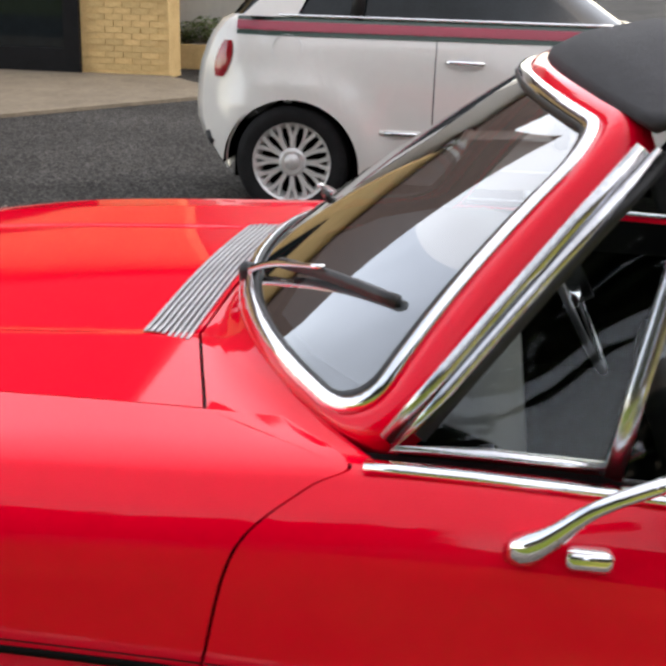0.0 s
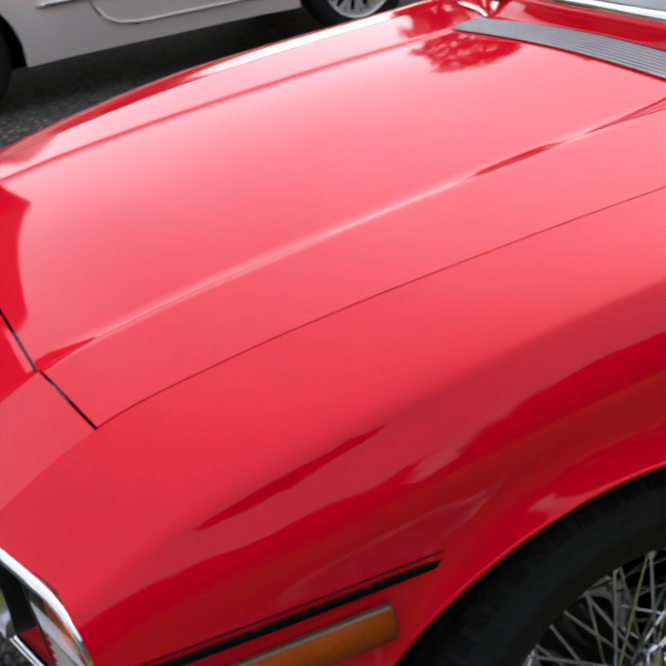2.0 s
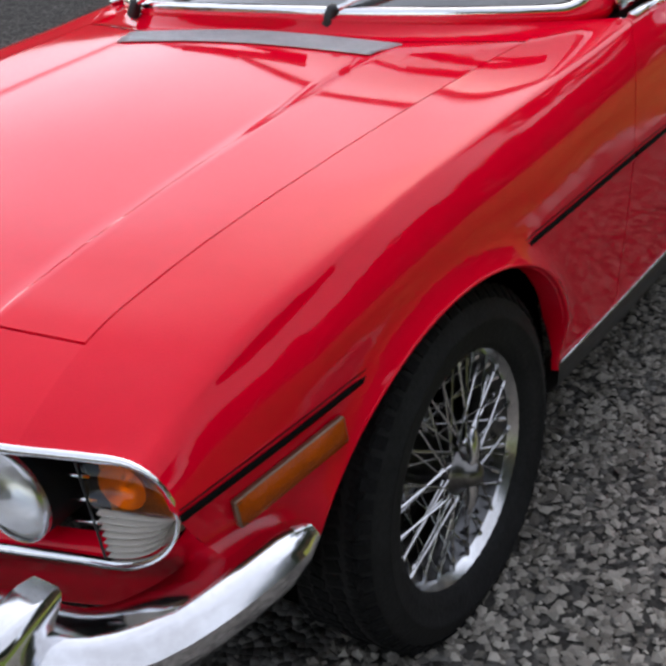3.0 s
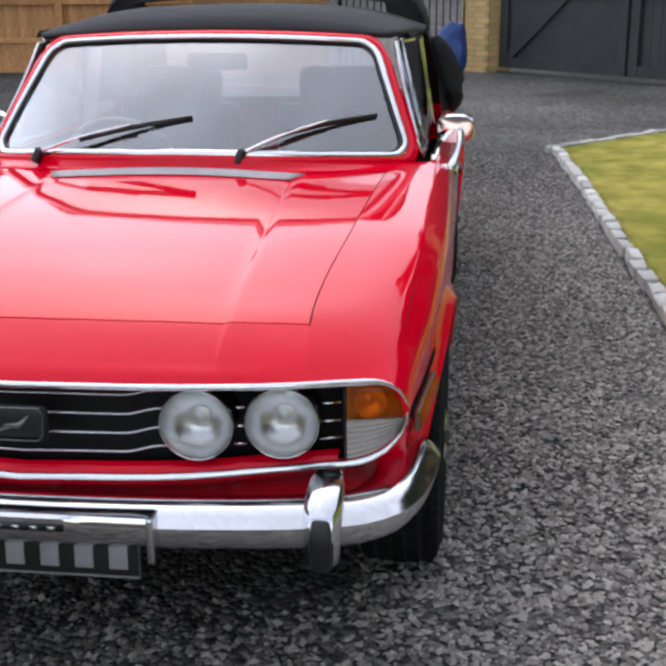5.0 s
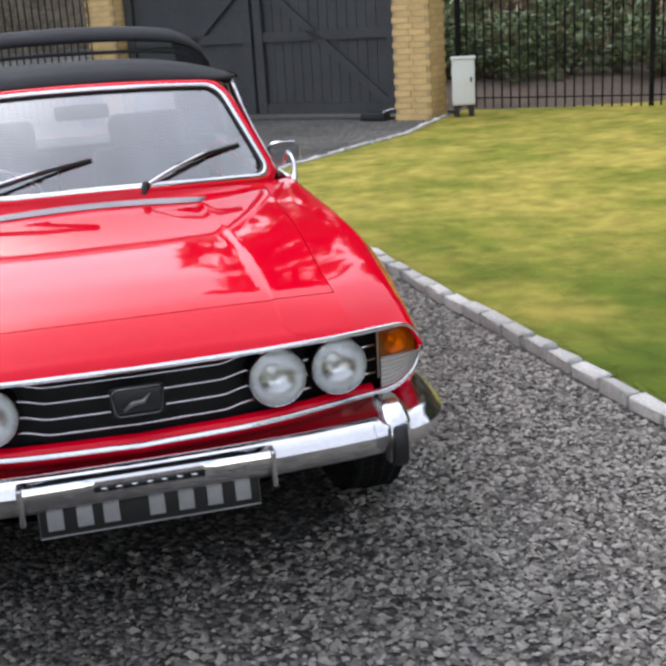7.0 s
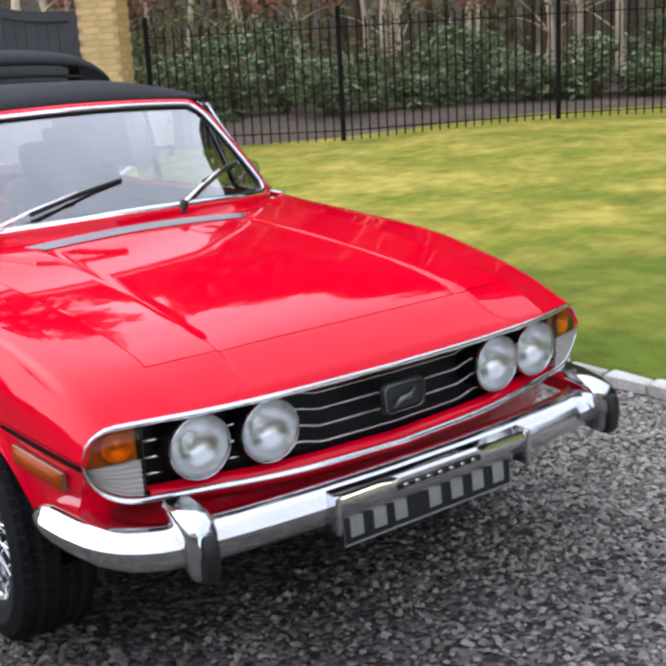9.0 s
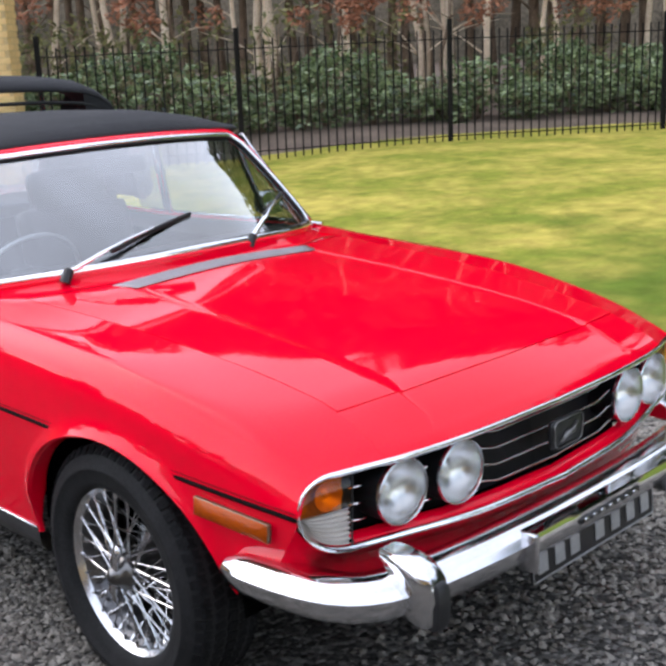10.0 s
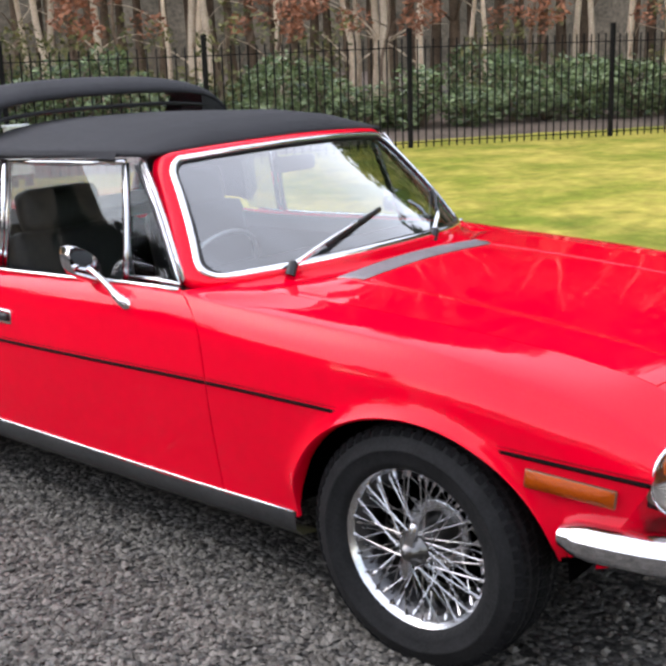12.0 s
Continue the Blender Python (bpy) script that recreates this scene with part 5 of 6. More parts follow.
# ---- ground ----
gb = bmesh.new()
bmesh.ops.create_grid(gb, x_segments=8, y_segments=8, size=400)
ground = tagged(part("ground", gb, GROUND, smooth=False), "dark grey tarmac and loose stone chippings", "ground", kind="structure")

KERB = curve([(-14, 2.75), (-6, 2.18), (-3, 1.98), (0.0, 1.77), (0.9, 1.715), (1.75, 1.66), (3.2, 1.605), (4.76, 1.56), (6.45, 1.48)])
FENCE = [(5.05, 10.15), (6.77, 8.46), (9.33, 7.25), (11.88, 5.60), (14.4, 3.95), (16.9, 2.3), (19.4, 0.65), (21.9, -1.0), (24.4, -2.65)]
NE_CORNER = [(1.48, 6.45), (2.78, 7.72), (3.76, 8.66), (4.75, 10.05)]


def along(poly, d):
    for (a, b), (c, e) in zip(poly, poly[1:]):
        l = math.hypot(c - a, e - b)
        if d <= l:
            return a + (c - a) * d / l, b + (e - b) * d / l, math.atan2(e - b, c - a)
        d -= l
    return c, e, math.atan2(e - b, c - a)


def lawn_left(y):
    if y <= 6.45:
        return KERB(y) + 0.13
    return curve([(p[1], p[0]) for p in NE_CORNER])(y) + 0.10


def fence_x(y):
    for (a, b), (c, e) in zip(FENCE, FENCE[1:]):
        if e <= y <= b:
            return a + (c - a) * (b - y) / (b - e)
    return 24.4 if y < -2.65 else 5.05


def lawn_z(x, y):
    t = max(0.0, min(1.0, (x - lawn_left(y)) / 6.5))
    return 0.035 + 0.17 * t * t * (3 - 2 * t)


P = []
for i in range(66):
    y = -14 + 26.0 * i / 65
    a, b = lawn_left(y), max(fence_x(y) + 2.7, lawn_left(y) + 1.2)
    row = []
    for j in range(41):
        x = a + (b - a) * (j / 40) ** 1.6
        row.append((x, y, lawn_z(x, y)))
    P.append([(a, y, -0.02)] + row)
tagged(part("lawn", grid(P, flip=True), LAWNSOIL), "short lawn, yellowed and mossy in patches", "lawn", kind="structure")

P = []
for i in range(40):
    x, y, a = along([(2.0, 13.2)] + FENCE, 33.0 * i / 39)
    nx, ny = 0.55, 0.835
    foot = lawn_z(x + 0.55 * nx, min(y + 0.55 * ny, 11.9)) - 0.006
    P.append([(x + nx * d, y + ny * d, foot + (0.205 + 0.015 * min(d, 4) + 0.03 * noise.noise((x, y, d)) - foot) * min(1.0, (d - 0.55) / 2.2)) for d in (0.55, 1.0, 1.8, 2.75, 3.6, 5, 8, 14, 25, 60)])
tagged(part("woodland_floor", grid(P), EARTH), "bare brown woodland earth with leaf litter", "ground", kind="structure")

# kerb of granite setts along the lawn
kerb = thing("stone_kerb", "row of pale grey granite setts edging the lawn", "kerb", kind="structure")
sett_me = []
for k in range(4):
    bm = box(0, 0, 0, 0.196 - 0.010 * k, 0.070, 0.13, bev=0.012)
    for v in bm.verts:
        v.co += Vector([random.uniform(-0.006, 0.006) for _ in range(3)])
    me = bpy.data.meshes.new("sett")
    bm.to_mesh(me); bm.free()
    me.materials.append(SETT)
    sett_me.append(me)
line = [(KERB(-7 + 13.45 * i / 60) + 0.068, -7 + 13.45 * i / 60) for i in range(61)]
d = 0.0
while d < 13.6:
    x, y, a = along(line, d)
    o = new("sett", sett_me[random.randrange(4)])
    o.parent = kerb
    o.matrix_basis = pose(x + random.uniform(-0.008, 0.008), y, -0.012 + random.uniform(-0.006, 0.008), random.uniform(-3, 3), random.uniform(-3, 3), math.degrees(a) + random.uniform(-3, 3))
    d += 0.203
d = 0.05
while d < 5.6:
    x, y, a = along(NE_CORNER, d)
    o = new("sett", sett_me[random.randrange(4)])
    o.parent = kerb
    o.matrix_basis = pose(x + 0.03, y - 0.03, -0.012 + random.uniform(-0.006, 0.008), random.uniform(-3, 3), random.uniform(-3, 3), math.degrees(a) + random.uniform(-3, 3))
    d += 0.203

# ---- black timber gates between brick piers ----
GL, GR = Vector((1.30, 13.60, 0)), Vector((4.42, 10.67, 0))
GD = (GR - GL).normalized()
GATE_ANG = math.atan2(GD.y, GD.x)
SPAN = (GR - GL).length
GATE_M = Matrix.Translation(GL) @ Matrix.Rotation(GATE_ANG, 4, "Z")


def gate_leaf(name_at, flip):
    """One leaf, hung at x = 0 and reaching to x = w."""
    w = SPAN / 2 - 0.02
    top = curve([(0, 1.86), (w * 0.35, 1.90), (w * 0.7, 2.10), (w, 2.22)])
    leaf = thing("timber_gate", "black painted boarded timber gate with swept top", "gate", group="pair of drive gates")
    def X(x):
        return -x if flip else x
    n = 15
    for i in range(n):
        a, b = w * i / n + 0.002, w * (i + 1) / n - 0.002
        bm = bmesh.new()
        P = [[(X(x), yy, z) for z in (0.07, top(x) - 0.02)] for x, yy in ((a, 0.0), (b, 0.004))]
        P2 = [[(q[0], q[1] + 0.018, q[2]) for q in r] for r in P]
        vs = [[bm.verts.new(q) for q in r] for r in P + P2]
        for f in ((0, 1), (1, 3), (3, 2), (2, 0)):
            bm.faces.new((vs[f[0]][0], vs[f[1]][0], vs[f[1]][1], vs[f[0]][1]))
        bm.faces.new((vs[0][0], vs[2][0], vs[3][0], vs[1][0])); bm.faces.new((vs[0][1], vs[1][1], vs[3][1], vs[2][1]))
        bmesh.ops.recalc_face_normals(bm, faces=bm.faces)
        part("board", bm, GATEPAINT, leaf, smooth=False)
    def rail(pts, hgt):
        return sweep([(X(x), -0.022, z) for x, z in pts], [(-0.022, -hgt), (-0.022, hgt), (0.022, hgt), (0.022, -hgt)], up=(0, 0, 1))
    part("rail", rail([(0, 0.14), (w, 0.14)], 0.07), GATEPAINT, leaf, smooth=False)
    part("rail", rail([(0, 1.10), (w, 1.10)], 0.065), GATEPAINT, leaf, smooth=False)
    part("top_rail", rail([(w * i / 12, top(w * i / 12) - 0.06) for i in range(13)], 0.06), GATEPAINT, leaf, smooth=False)
    for x in (0.06, w - 0.07):
        part("stile", box(X(x), -0.030, (0.07 + top(x)) / 2, 0.13, 0.05, top(x) - 0.07, bev=0.004), GATEPAINT, leaf, smooth=False)
    part("brace", sweep([(X(0.13), -0.024, 0.20), (X(w - 0.13), -0.024, 1.80)], [(-0.02, -0.055), (-0.02, 0.055), (0.02, 0.055), (0.02, -0.055)], up=(0, 0, 1)), GATEPAINT, leaf, smooth=False)
    leaf.matrix_basis = name_at
    return leaf


gate_leaf(GATE_M, False)
gate_leaf(GATE_M @ Matrix.Translation((SPAN, 0, 0)), True)
stp = thing("gate_stop", "black gate opener box on the ground beside the gate", "gate opener")
part("casing", box(0, 0, 0.055, 0.34, 0.2, 0.11, bev=0.015), BLACKPLASTIC, stp)
part("arm", sweep([(0.1, 0.0, 0.10), (0.22, 0.06, 0.14), (0.34, 0.1, 0.16)], circle(0.012, 6)), DULLCHROME, stp)
stp.matrix_basis = GATE_M @ Matrix.Translation((SPAN - 0.24, -0.24, 0))
part("threshold", box(SPAN / 2, -0.05, 0.012, SPAN, 0.16, 0.03, GATE_M, 0.005), UNDERSTONE, tagged(thing("gate_threshold", "dark stone threshold strip under the gates", "threshold", kind="structure")), smooth=False)

# ---- timber fence and railing beyond the car ----
fence = thing("timber_fence", "orange-brown boarded timber fence with posts and rails", "fence")
FA, FB = Vector((-7.0, 13.42, 0)), Vector((-1.2, 13.5, 0))
FM = Matrix.Translation(FA) @ Matrix.Rotation(math.atan2(FB.y - FA.y, FB.x - FA.x), 4, "Z")
FLEN = (FB - FA).length
bm = box(0, 0, 0, 0.118, 0.016, 1.60, bev=0.003)
board_me = bpy.data.meshes.new("board"); bm.to_mesh(board_me); bm.free(); board_me.materials.append(FENCEWOOD)
x = 0.06
while x < FLEN:
    o = new("board", board_me); o.parent = fence
    o.matrix_basis = FM @ Matrix.Translation((x, 0.03 + random.uniform(-0.004, 0.004), 1.02)) @ Matrix.Rotation(radians(5), 4, "Z")
    x += 0.108
npan = 3
for i in range(npan + 1):
    px = FLEN * i / npan
    part("post", box(px, -0.03, 0.93, 0.10, 0.10, 1.86, FM, 0.006), FENCEWOOD, fence, smooth=False)
    if i < npan:
        for z in (0.46, 1.00, 1.65):
            part("rail", box(px + FLEN / npan / 2, -0.012, z, FLEN / npan - 0.1, 0.055, 0.075, FM, 0.005), FENCEWOOD, fence, smooth=False)
        part("gravel_board", box(px + FLEN / npan / 2, 0.0, 0.21, FLEN / npan - 0.1, 0.03, 0.42, FM, 0.003), FENCEWOOD, fence, smooth=False)
        part("cleat", box(px + FLEN / npan * 0.5, -0.02, 0.21, 0.05, 0.04, 0.42, FM, 0.003), FENCEWOOD, fence, smooth=False)


def railing(poly, h, zfun, label, spacing=0.113, posts=True, cut=300):
    rl = thing("iron_railing", label, "railing")
    bmk = sweep([(0, 0, 0), (0, 0, 1)], circle(0.0105, 6), up=(1, 0, 0))
    pick = bpy.data.meshes.new("picket"); bmk.to_mesh(pick); bmk.free(); pick.materials.append(IRON)
    bmk = box(0, 0, 0.5, 0.055, 0.055, 1.0)
    pst = bpy.data.meshes.new("post"); bmk.to_mesh(pst); bmk.free(); pst.materials.append(IRON)
    for (a, b), (c, e) in zip(poly, poly[1:]):
        l = math.hypot(c - a, e - b)
        n = max(1, round(l / spacing))
        ang = math.degrees(math.atan2(e - b, c - a))
        for i in range(n):
            x, y = a + (c - a) * i / n, b + (e - b) * i / n
            z = zfun(x, y)
            o = new("post" if i == 0 else "picket", pst if i == 0 else pick)
            o.parent = rl
            o.matrix_basis = pose(x, y, z - 0.05, 0, 0, ang) @ Matrix.Diagonal((1, 1, h + (0.14 if i == 0 else random.uniform(-0.005, 0.005)), 1))
        for dz in (0.07, h - 0.16):
            part("rail", sweep([(a, b, zfun(a, b) + dz), (c, e, zfun(c, e) + dz)], [(-0.006, -0.007), (-0.006, 0.007), (0.006, 0.007), (0.006, -0.007)]), IRON, rl, smooth=False)
    return rl


railing(FENCE, 1.47, lambda x, y: 0.17 + 0.03 * min(1, max(0, (x - 6) / 3)), "tall black iron estate railing along the lawn")
railing([(-1.0, 13.56), (0.85, 13.72)], 2.0, lambda x, y: 0.0, "black iron railing between timber fence and brick pier", 0.10)

# white meter box on legs beside the pier
mb = thing("meter_box", "white enamelled utility box on black legs beside the pier", "utility box")
part("cabinet", box(0, 0, 0.52, 0.28, 0.22, 0.56, bev=0.02), WHITEBOX, mb)
part("lid", box(0, -0.005, 0.81, 0.31, 0.25, 0.03, bev=0.01), WHITEBOX, mb)
part("lock", box(0.09, -0.115, 0.55, 0.02, 0.012, 0.06, bev=0.003), BLACKPLASTIC, mb)
for s in (-1, 1):
    part("leg", box(s * 0.09, 0, 0.13, 0.07, 0.12, 0.28), BLACKPLASTIC, mb, smooth=False)
mb.matrix_basis = pose(5.02, 9.92, -0.06, 0, 0, -20)

# blue sheet bundle by the other pier
tp = bmesh.new()
bmesh.ops.create_icosphere(tp, subdivisions=4, radius=0.3)
for v in tp.verts:
    v.co *= 1 + 0.25 * noise.noise(v.co * 5)
    v.co = Vector((v.co.x * 0.75, v.co.y * 0.6, max(v.co.z * 1.25, -0.32)))
tb = tagged(part("tarpaulin_bundle", tp, TARP), "crumpled blue tarpaulin bundle lying against the pier", "tarpaulin")
tb.location = (0.62, 13.05, 0.33)

# ---- house with paved apron ----
house = thing("house", "yellow-brick and white-rendered house with black framed doors", "house")
part("brick_wall", box(-11.95, -11.55, 2.0, 0.5, 17.0, 4.0), BRICK, house, smooth=False)
part("rear_wall", box(-14.4, -12.55, 2.0, 4.2, 15.0, 4.0), BRICK, house, smooth=False)
part("rendered_wall", box(-16.0, -2.85, 2.2, 4.6, 4.7, 4.4), RENDERWALL, house, smooth=False)
for (x0, x1, y0, y1, z0, z1) in ((-17.2, -11.25, -20.5, -2.65, 3.95, 9.0), (-19.4, -13.25, -6.5, -0.15, 4.36, 8.3)):
    # hipped roof with a boxed eave
    bm = bmesh.new()
    xm, h = (x0 + x1) / 2, min((x1 - x0) / 2, (y1 - y0) * 0.45)
    lo = [bm.verts.new(q) for q in ((x0, y0, z0), (x1, y0, z0), (x1, y1, z0), (x0, y1, z0))]
    up = [bm.verts.new((v.co.x, v.co.y, z0 + 0.14)) for v in lo]
    ra, rb = bm.verts.new((xm, y0 + h, z1)), bm.verts.new((xm, y1 - h, z1))
    bm.faces.new(lo[::-1])
    for k in range(4):
        bm.faces.new((lo[k], lo[(k + 1) % 4], up[(k + 1) % 4], up[k]))
    bm.faces.new((up[0], up[1], ra)); bm.faces.new((up[1], up[2], rb, ra)); bm.faces.new((up[2], up[3], rb)); bm.faces.new((up[3], up[0], ra, rb))
    bmesh.ops.recalc_face_normals(bm, faces=bm.faces)
    part("roof", bm, ROOFTILE, house, smooth=False)
for yc in (-4.87, -6.2, -7.53):
    d = part("glazed_door", box(-11.68, yc, 1.05, 0.06, 1.30, 2.10), DARKGLASS, house, "black framed glass door", smooth=False)
    for yy, sy in ((yc - 0.58, 0.16), (yc + 0.60, 0.20)):
        part("door_stile", box(-11.65, yy, 1.05, 0.08, sy, 2.10, bev=0.006), DOORPAINT, d, smooth=False)
    for zz, sz in ((0.16, 0.32), (2.04, 0.14)):
        part("door_rail", box(-11.648, yc, zz, 0.07, 1.04, sz, bev=0.006), DOORPAINT, d, smooth=False)
for (x, y, z, sy, sz) in ((-13.58, -1.5, 1.6, 1.2, 1.1),):
    w = part("window", box(x, y, z, 0.06, sy, sz), DARKGLASS, house, "dark glazed window in a pale frame", smooth=False)
    fr = [(x + 0.04, y - sy / 2, z - sz / 2), (x + 0.04, y + sy / 2, z - sz / 2), (x + 0.04, y + sy / 2, z + sz / 2), (x + 0.04, y - sy / 2, z + sz / 2)]
    part("window_frame", sweep(fr, [(-0.03, -0.03), (-0.03, 0.03), (0.03, 0.03), (0.03, -0.03)], up=(1, 0, 0), closed=True), WHITEBOX, w, smooth=False)
    part("window_sill", box(x + 0.06, y, z - sz / 2 - 0.05, 0.12, sy + 0.2, 0.06), SETT, w, smooth=False)
pl = thing("planter_wall", "low yellow-brick planter wall before the rendered wall", "planter", kind="structure")
part("wall", box(-13.15, -2.7, 0.16, 0.22, 4.4, 0.32, bev=0.008), BRICK, pl, smooth=False)
part("soil", box(-13.48, -2.7, 0.14, 0.44, 4.4, 0.26), EARTH, pl, smooth=False)
bm = bmesh.new()
poly = [(-5.6, -4.72), (-7.4, -3.55), (-10.15, -1.80), (-11.695, -3.06), (-11.695, -10.6), (-5.6, -10.6)]
lo = [bm.verts.new((x, y, -0.02)) for x, y in poly]
hi = [bm.verts.new((x, y, 0.035)) for x, y in poly]
bm.faces.new(hi)
for i in range(6):
    bm.faces.new((lo[i], lo[(i + 1) % 6], hi[(i + 1) % 6], hi[i]))
bmesh.ops.recalc_face_normals(bm, faces=bm.faces)
tagged(part("pavement", bm, PAVING, smooth=False), "worn buff sandstone paving before the house", "paving", kind="structure")


# ---- planting ----
def leaf_cloud(bm, centre, rad, n, size, squash=1.0, flat=0.6):
    """Many small leaves in a ragged clump."""
    for _ in range(n):
        d = Vector((random.gauss(0, 1), random.gauss(0, 1), random.gauss(0, 1))).normalized() * rad * random.uniform(0.45, 1.0) ** 0.6
        c = Vector(centre) + Vector((d.x, d.y, d.z * squash))
        s = size * random.uniform(0.6, 1.3)
        a = Vector((random.gauss(0, 1), random.gauss(0, 1), random.gauss(0, flat))).normalized()
        b = a.cross(Vector((random.gauss(0, 1), random.gauss(0, 1), random.gauss(0, 1)))).normalized()
        p = [c - a * s, c - b * s * 0.42 + a * 0.1 * s, c + a * s, c + b * s * 0.42 + a * 0.1 * s]
        bm.faces.new([bm.verts.new(q) for q in p])


def bush(label, material, leaf, r, h, clumps, per):
    b = thing("shrub", label, "shrub", group="woodland edge shrubs")
    st = bmesh.new()
    cl = bmesh.new()
    for k in range(clumps):
        a = random.uniform(0, 2 * math.pi)
        rr = r * random.uniform(0, 0.9)
        top = Vector((rr * math.cos(a), rr * math.sin(a), h * random.uniform(0.10, 0.95)))
        add_sweep(st, spline([(0.05 * math.cos(a), 0.05 * math.sin(a), -0.02), (top.x * 0.4, top.y * 0.4, top.z * 0.5), top], 5), circle(0.012, 5), scale=[1, 0.9, 0.7, 0.6, 0.4])
        leaf_cloud(cl, top, r * random.uniform(0.28, 0.45), per, leaf, 0.9)
    part("stem", st, BARKBROWN, b)
    part("foliage", cl, material, b, smooth=False)
    return b


def tree(label, bark, leafmat, height, r0, clumps, per, leaf, crown_from, spread, bare=0):
    t = thing("tree", label, "tree", group="woodland trees")
    bm = bmesh.new()
    lean = Vector((random.uniform(-1.1, 1.1), random.uniform(-1.1, 1.1), 0))
    pts = [Vector((0, 0, -0.1)) + lean * (k / 6) ** 2 + Vector((random.uniform(-0.13, 0.13), random.uniform(-0.13, 0.13), height * k / 6)) * (1 if k else 0) for k in range(7)]
    sp = spline(pts, 16)
    add_sweep(bm, sp, circle(r0, 8), up=(1, 0, 0), scale=[1.35, 1.08] + [1 - 0.85 * i / 15 for i in range(2, 16)])
    tips = []
    for k in range(clumps + bare):
        f = crown_from + (1 - crown_from) * random.random() if k < clumps else random.uniform(0.15, 0.5)
        p = sp[int(f * 15)]
        a = random.uniform(0, 2 * math.pi)
        L = spread * random.uniform(0.5, 1.0) * (1.15 - 0.6 * f)
        q = p + Vector((math.cos(a) * L, math.sin(a) * L, L * random.uniform(0.1, 0.7)))
        add_sweep(bm, spline([p, p.lerp(q, 0.5) + Vector((0, 0, 0.1 * L)), q], 6), circle(r0 * 0.26, 4), scale=[1, 0.8, 0.6, 0.45, 0.3, 0.15])
        if k < clumps:
            tips.append(q)
    part("trunk", bm, bark, t)
    if per:
        cl = bmesh.new()
        for q in tips:
            leaf_cloud(cl, q, spread * random.uniform(0.25, 0.42), per, leaf, 0.75)
        part("crown", cl, leafmat, t, smooth=False)
    return t


NRM = Vector((0.55, 0.835, 0))
birches = [tree("slender pale-barked tree in the wood behind the railing", BARK, CONIFERLEAF, random.uniform(7, 8.5), random.uniform(0.062, 0.105), 8, 40, 0.15, 0.62, 1.8, 3) for _ in range(6)]
pines = [tree("dark evergreen tree in the wood behind the railing", BARKBROWN, CONIFERLEAF, random.uniform(14.5, 18), random.uniform(0.13, 0.19), 54, 80, 0.36, 0.28, 3.4, 2) for _ in range(4)]
beeches = [tree("young beech with copper-brown winter leaves", BARKBROWN, BEECHLEAF, 4.2, 0.04, 22, 90, 0.06, 0.25, 1.0) for _ in range(2)]
laurels = [bush("glossy dark green laurel shrub behind the railing", LAURELLEAF, 0.065, 0.75, 1.35, 22, 50) for _ in range(4)]
bramble = bush("sparse yellow-green undergrowth behind the railing", SHADELEAF, 0.05, 0.6, 1.5, 14, 30)
used = set()


def place(src, m):
    if src.name not in used:
        used.add(src.name)
        src.matrix_basis = m
        return src
    return copy_thing(src, m)


def wood_at(d, n):
    x, y, a = along([(-2.0, 15.2), (2.6, 13.2)] + FENCE, d)
    return x + NRM.x * n, y + NRM.y * n


d = 5.0
while d < 27:
    x, y = wood_at(d, random.uniform(2.7, 3.6))
    s = random.uniform(0.8, 1.12)
    place(random.choice(laurels), pose(x, y, 0.24, 0, 0, random.uniform(0, 360)) @ Matrix.Diagonal((s, s, s * random.uniform(0.5, 1.15), 1)))
    d += random.uniform(0.42, 0.75)
for _ in range(26):
    x, y = wood_at(random.uniform(5, 28), random.uniform(4.0, 6.5))
    s = random.uniform(0.65, 1.05)
    place(random.choice(laurels), pose(x, y, 0.24, 0, 0, random.uniform(0, 360)) @ Matrix.Scale(s, 4))
for _ in range(22):
    x, y = wood_at(random.uniform(6, 27), random.uniform(4.2, 6.0))
    place(bramble, pose(x, y, 0.25, 0, 0, random.uniform(0, 360)) @ Matrix.Scale(random.uniform(0.9, 1.25), 4))
for k in range(8):
    x, y = wood_at(8.0 + 2.75 * k + random.uniform(-0.6, 0.6), random.uniform(5.0, 7))
    place(random.choice(beeches), pose(x, y, 0.55, 0, 0, random.uniform(0, 360)))
for k in range(42):
    x, y = wood_at(4.5 + 24 * ((k * 0.618 + 0.15 * math.sin(k * 7.3)) % 1), 4.4 + 9 * ((k * 0.381) % 1))
    place(random.choice(birches), pose(x, y, 0.25, 0, 0, random.uniform(0, 360)))
for k in range(52):
    x, y = wood_at(4 + 27 * ((k * 0.618) % 1), 9 + 16 * ((k * 0.381) % 1))
    place(random.choice(pines), pose(x, y, 0.25, 0, 0, random.uniform(0, 360)))
# trees round the rest of the plot, seen only in reflections
for (x, y) in ((16, -22), (22, -16), (26, -9), (25, -5), (24, -8), (23, -12), (20, -15), (27, -2), (28, -6), (21, -19)):
    place(random.choice(pines), pose(x, y, 0, 0, 0, random.uniform(0, 360)))
for (x, y) in ((-9.5, 17.5), (-12.5, 14.0), (-15.5, 17.0), (-17, 10)):
    place(random.choice(pines), pose(x, y, 0, 0, 0, random.uniform(0, 360)) @ Matrix.Scale(0.40, 4))
for k in range(16):
    a, r = radians(-62 + 62 * ((k * 0.618) % 1)), 24 + 9 * ((k * 0.381) % 1)
    place(random.choice(pines), pose(r * math.cos(a), r * math.sin(a), 0, 0, 0, random.uniform(0, 360)) @ Matrix.Scale(0.85, 4))
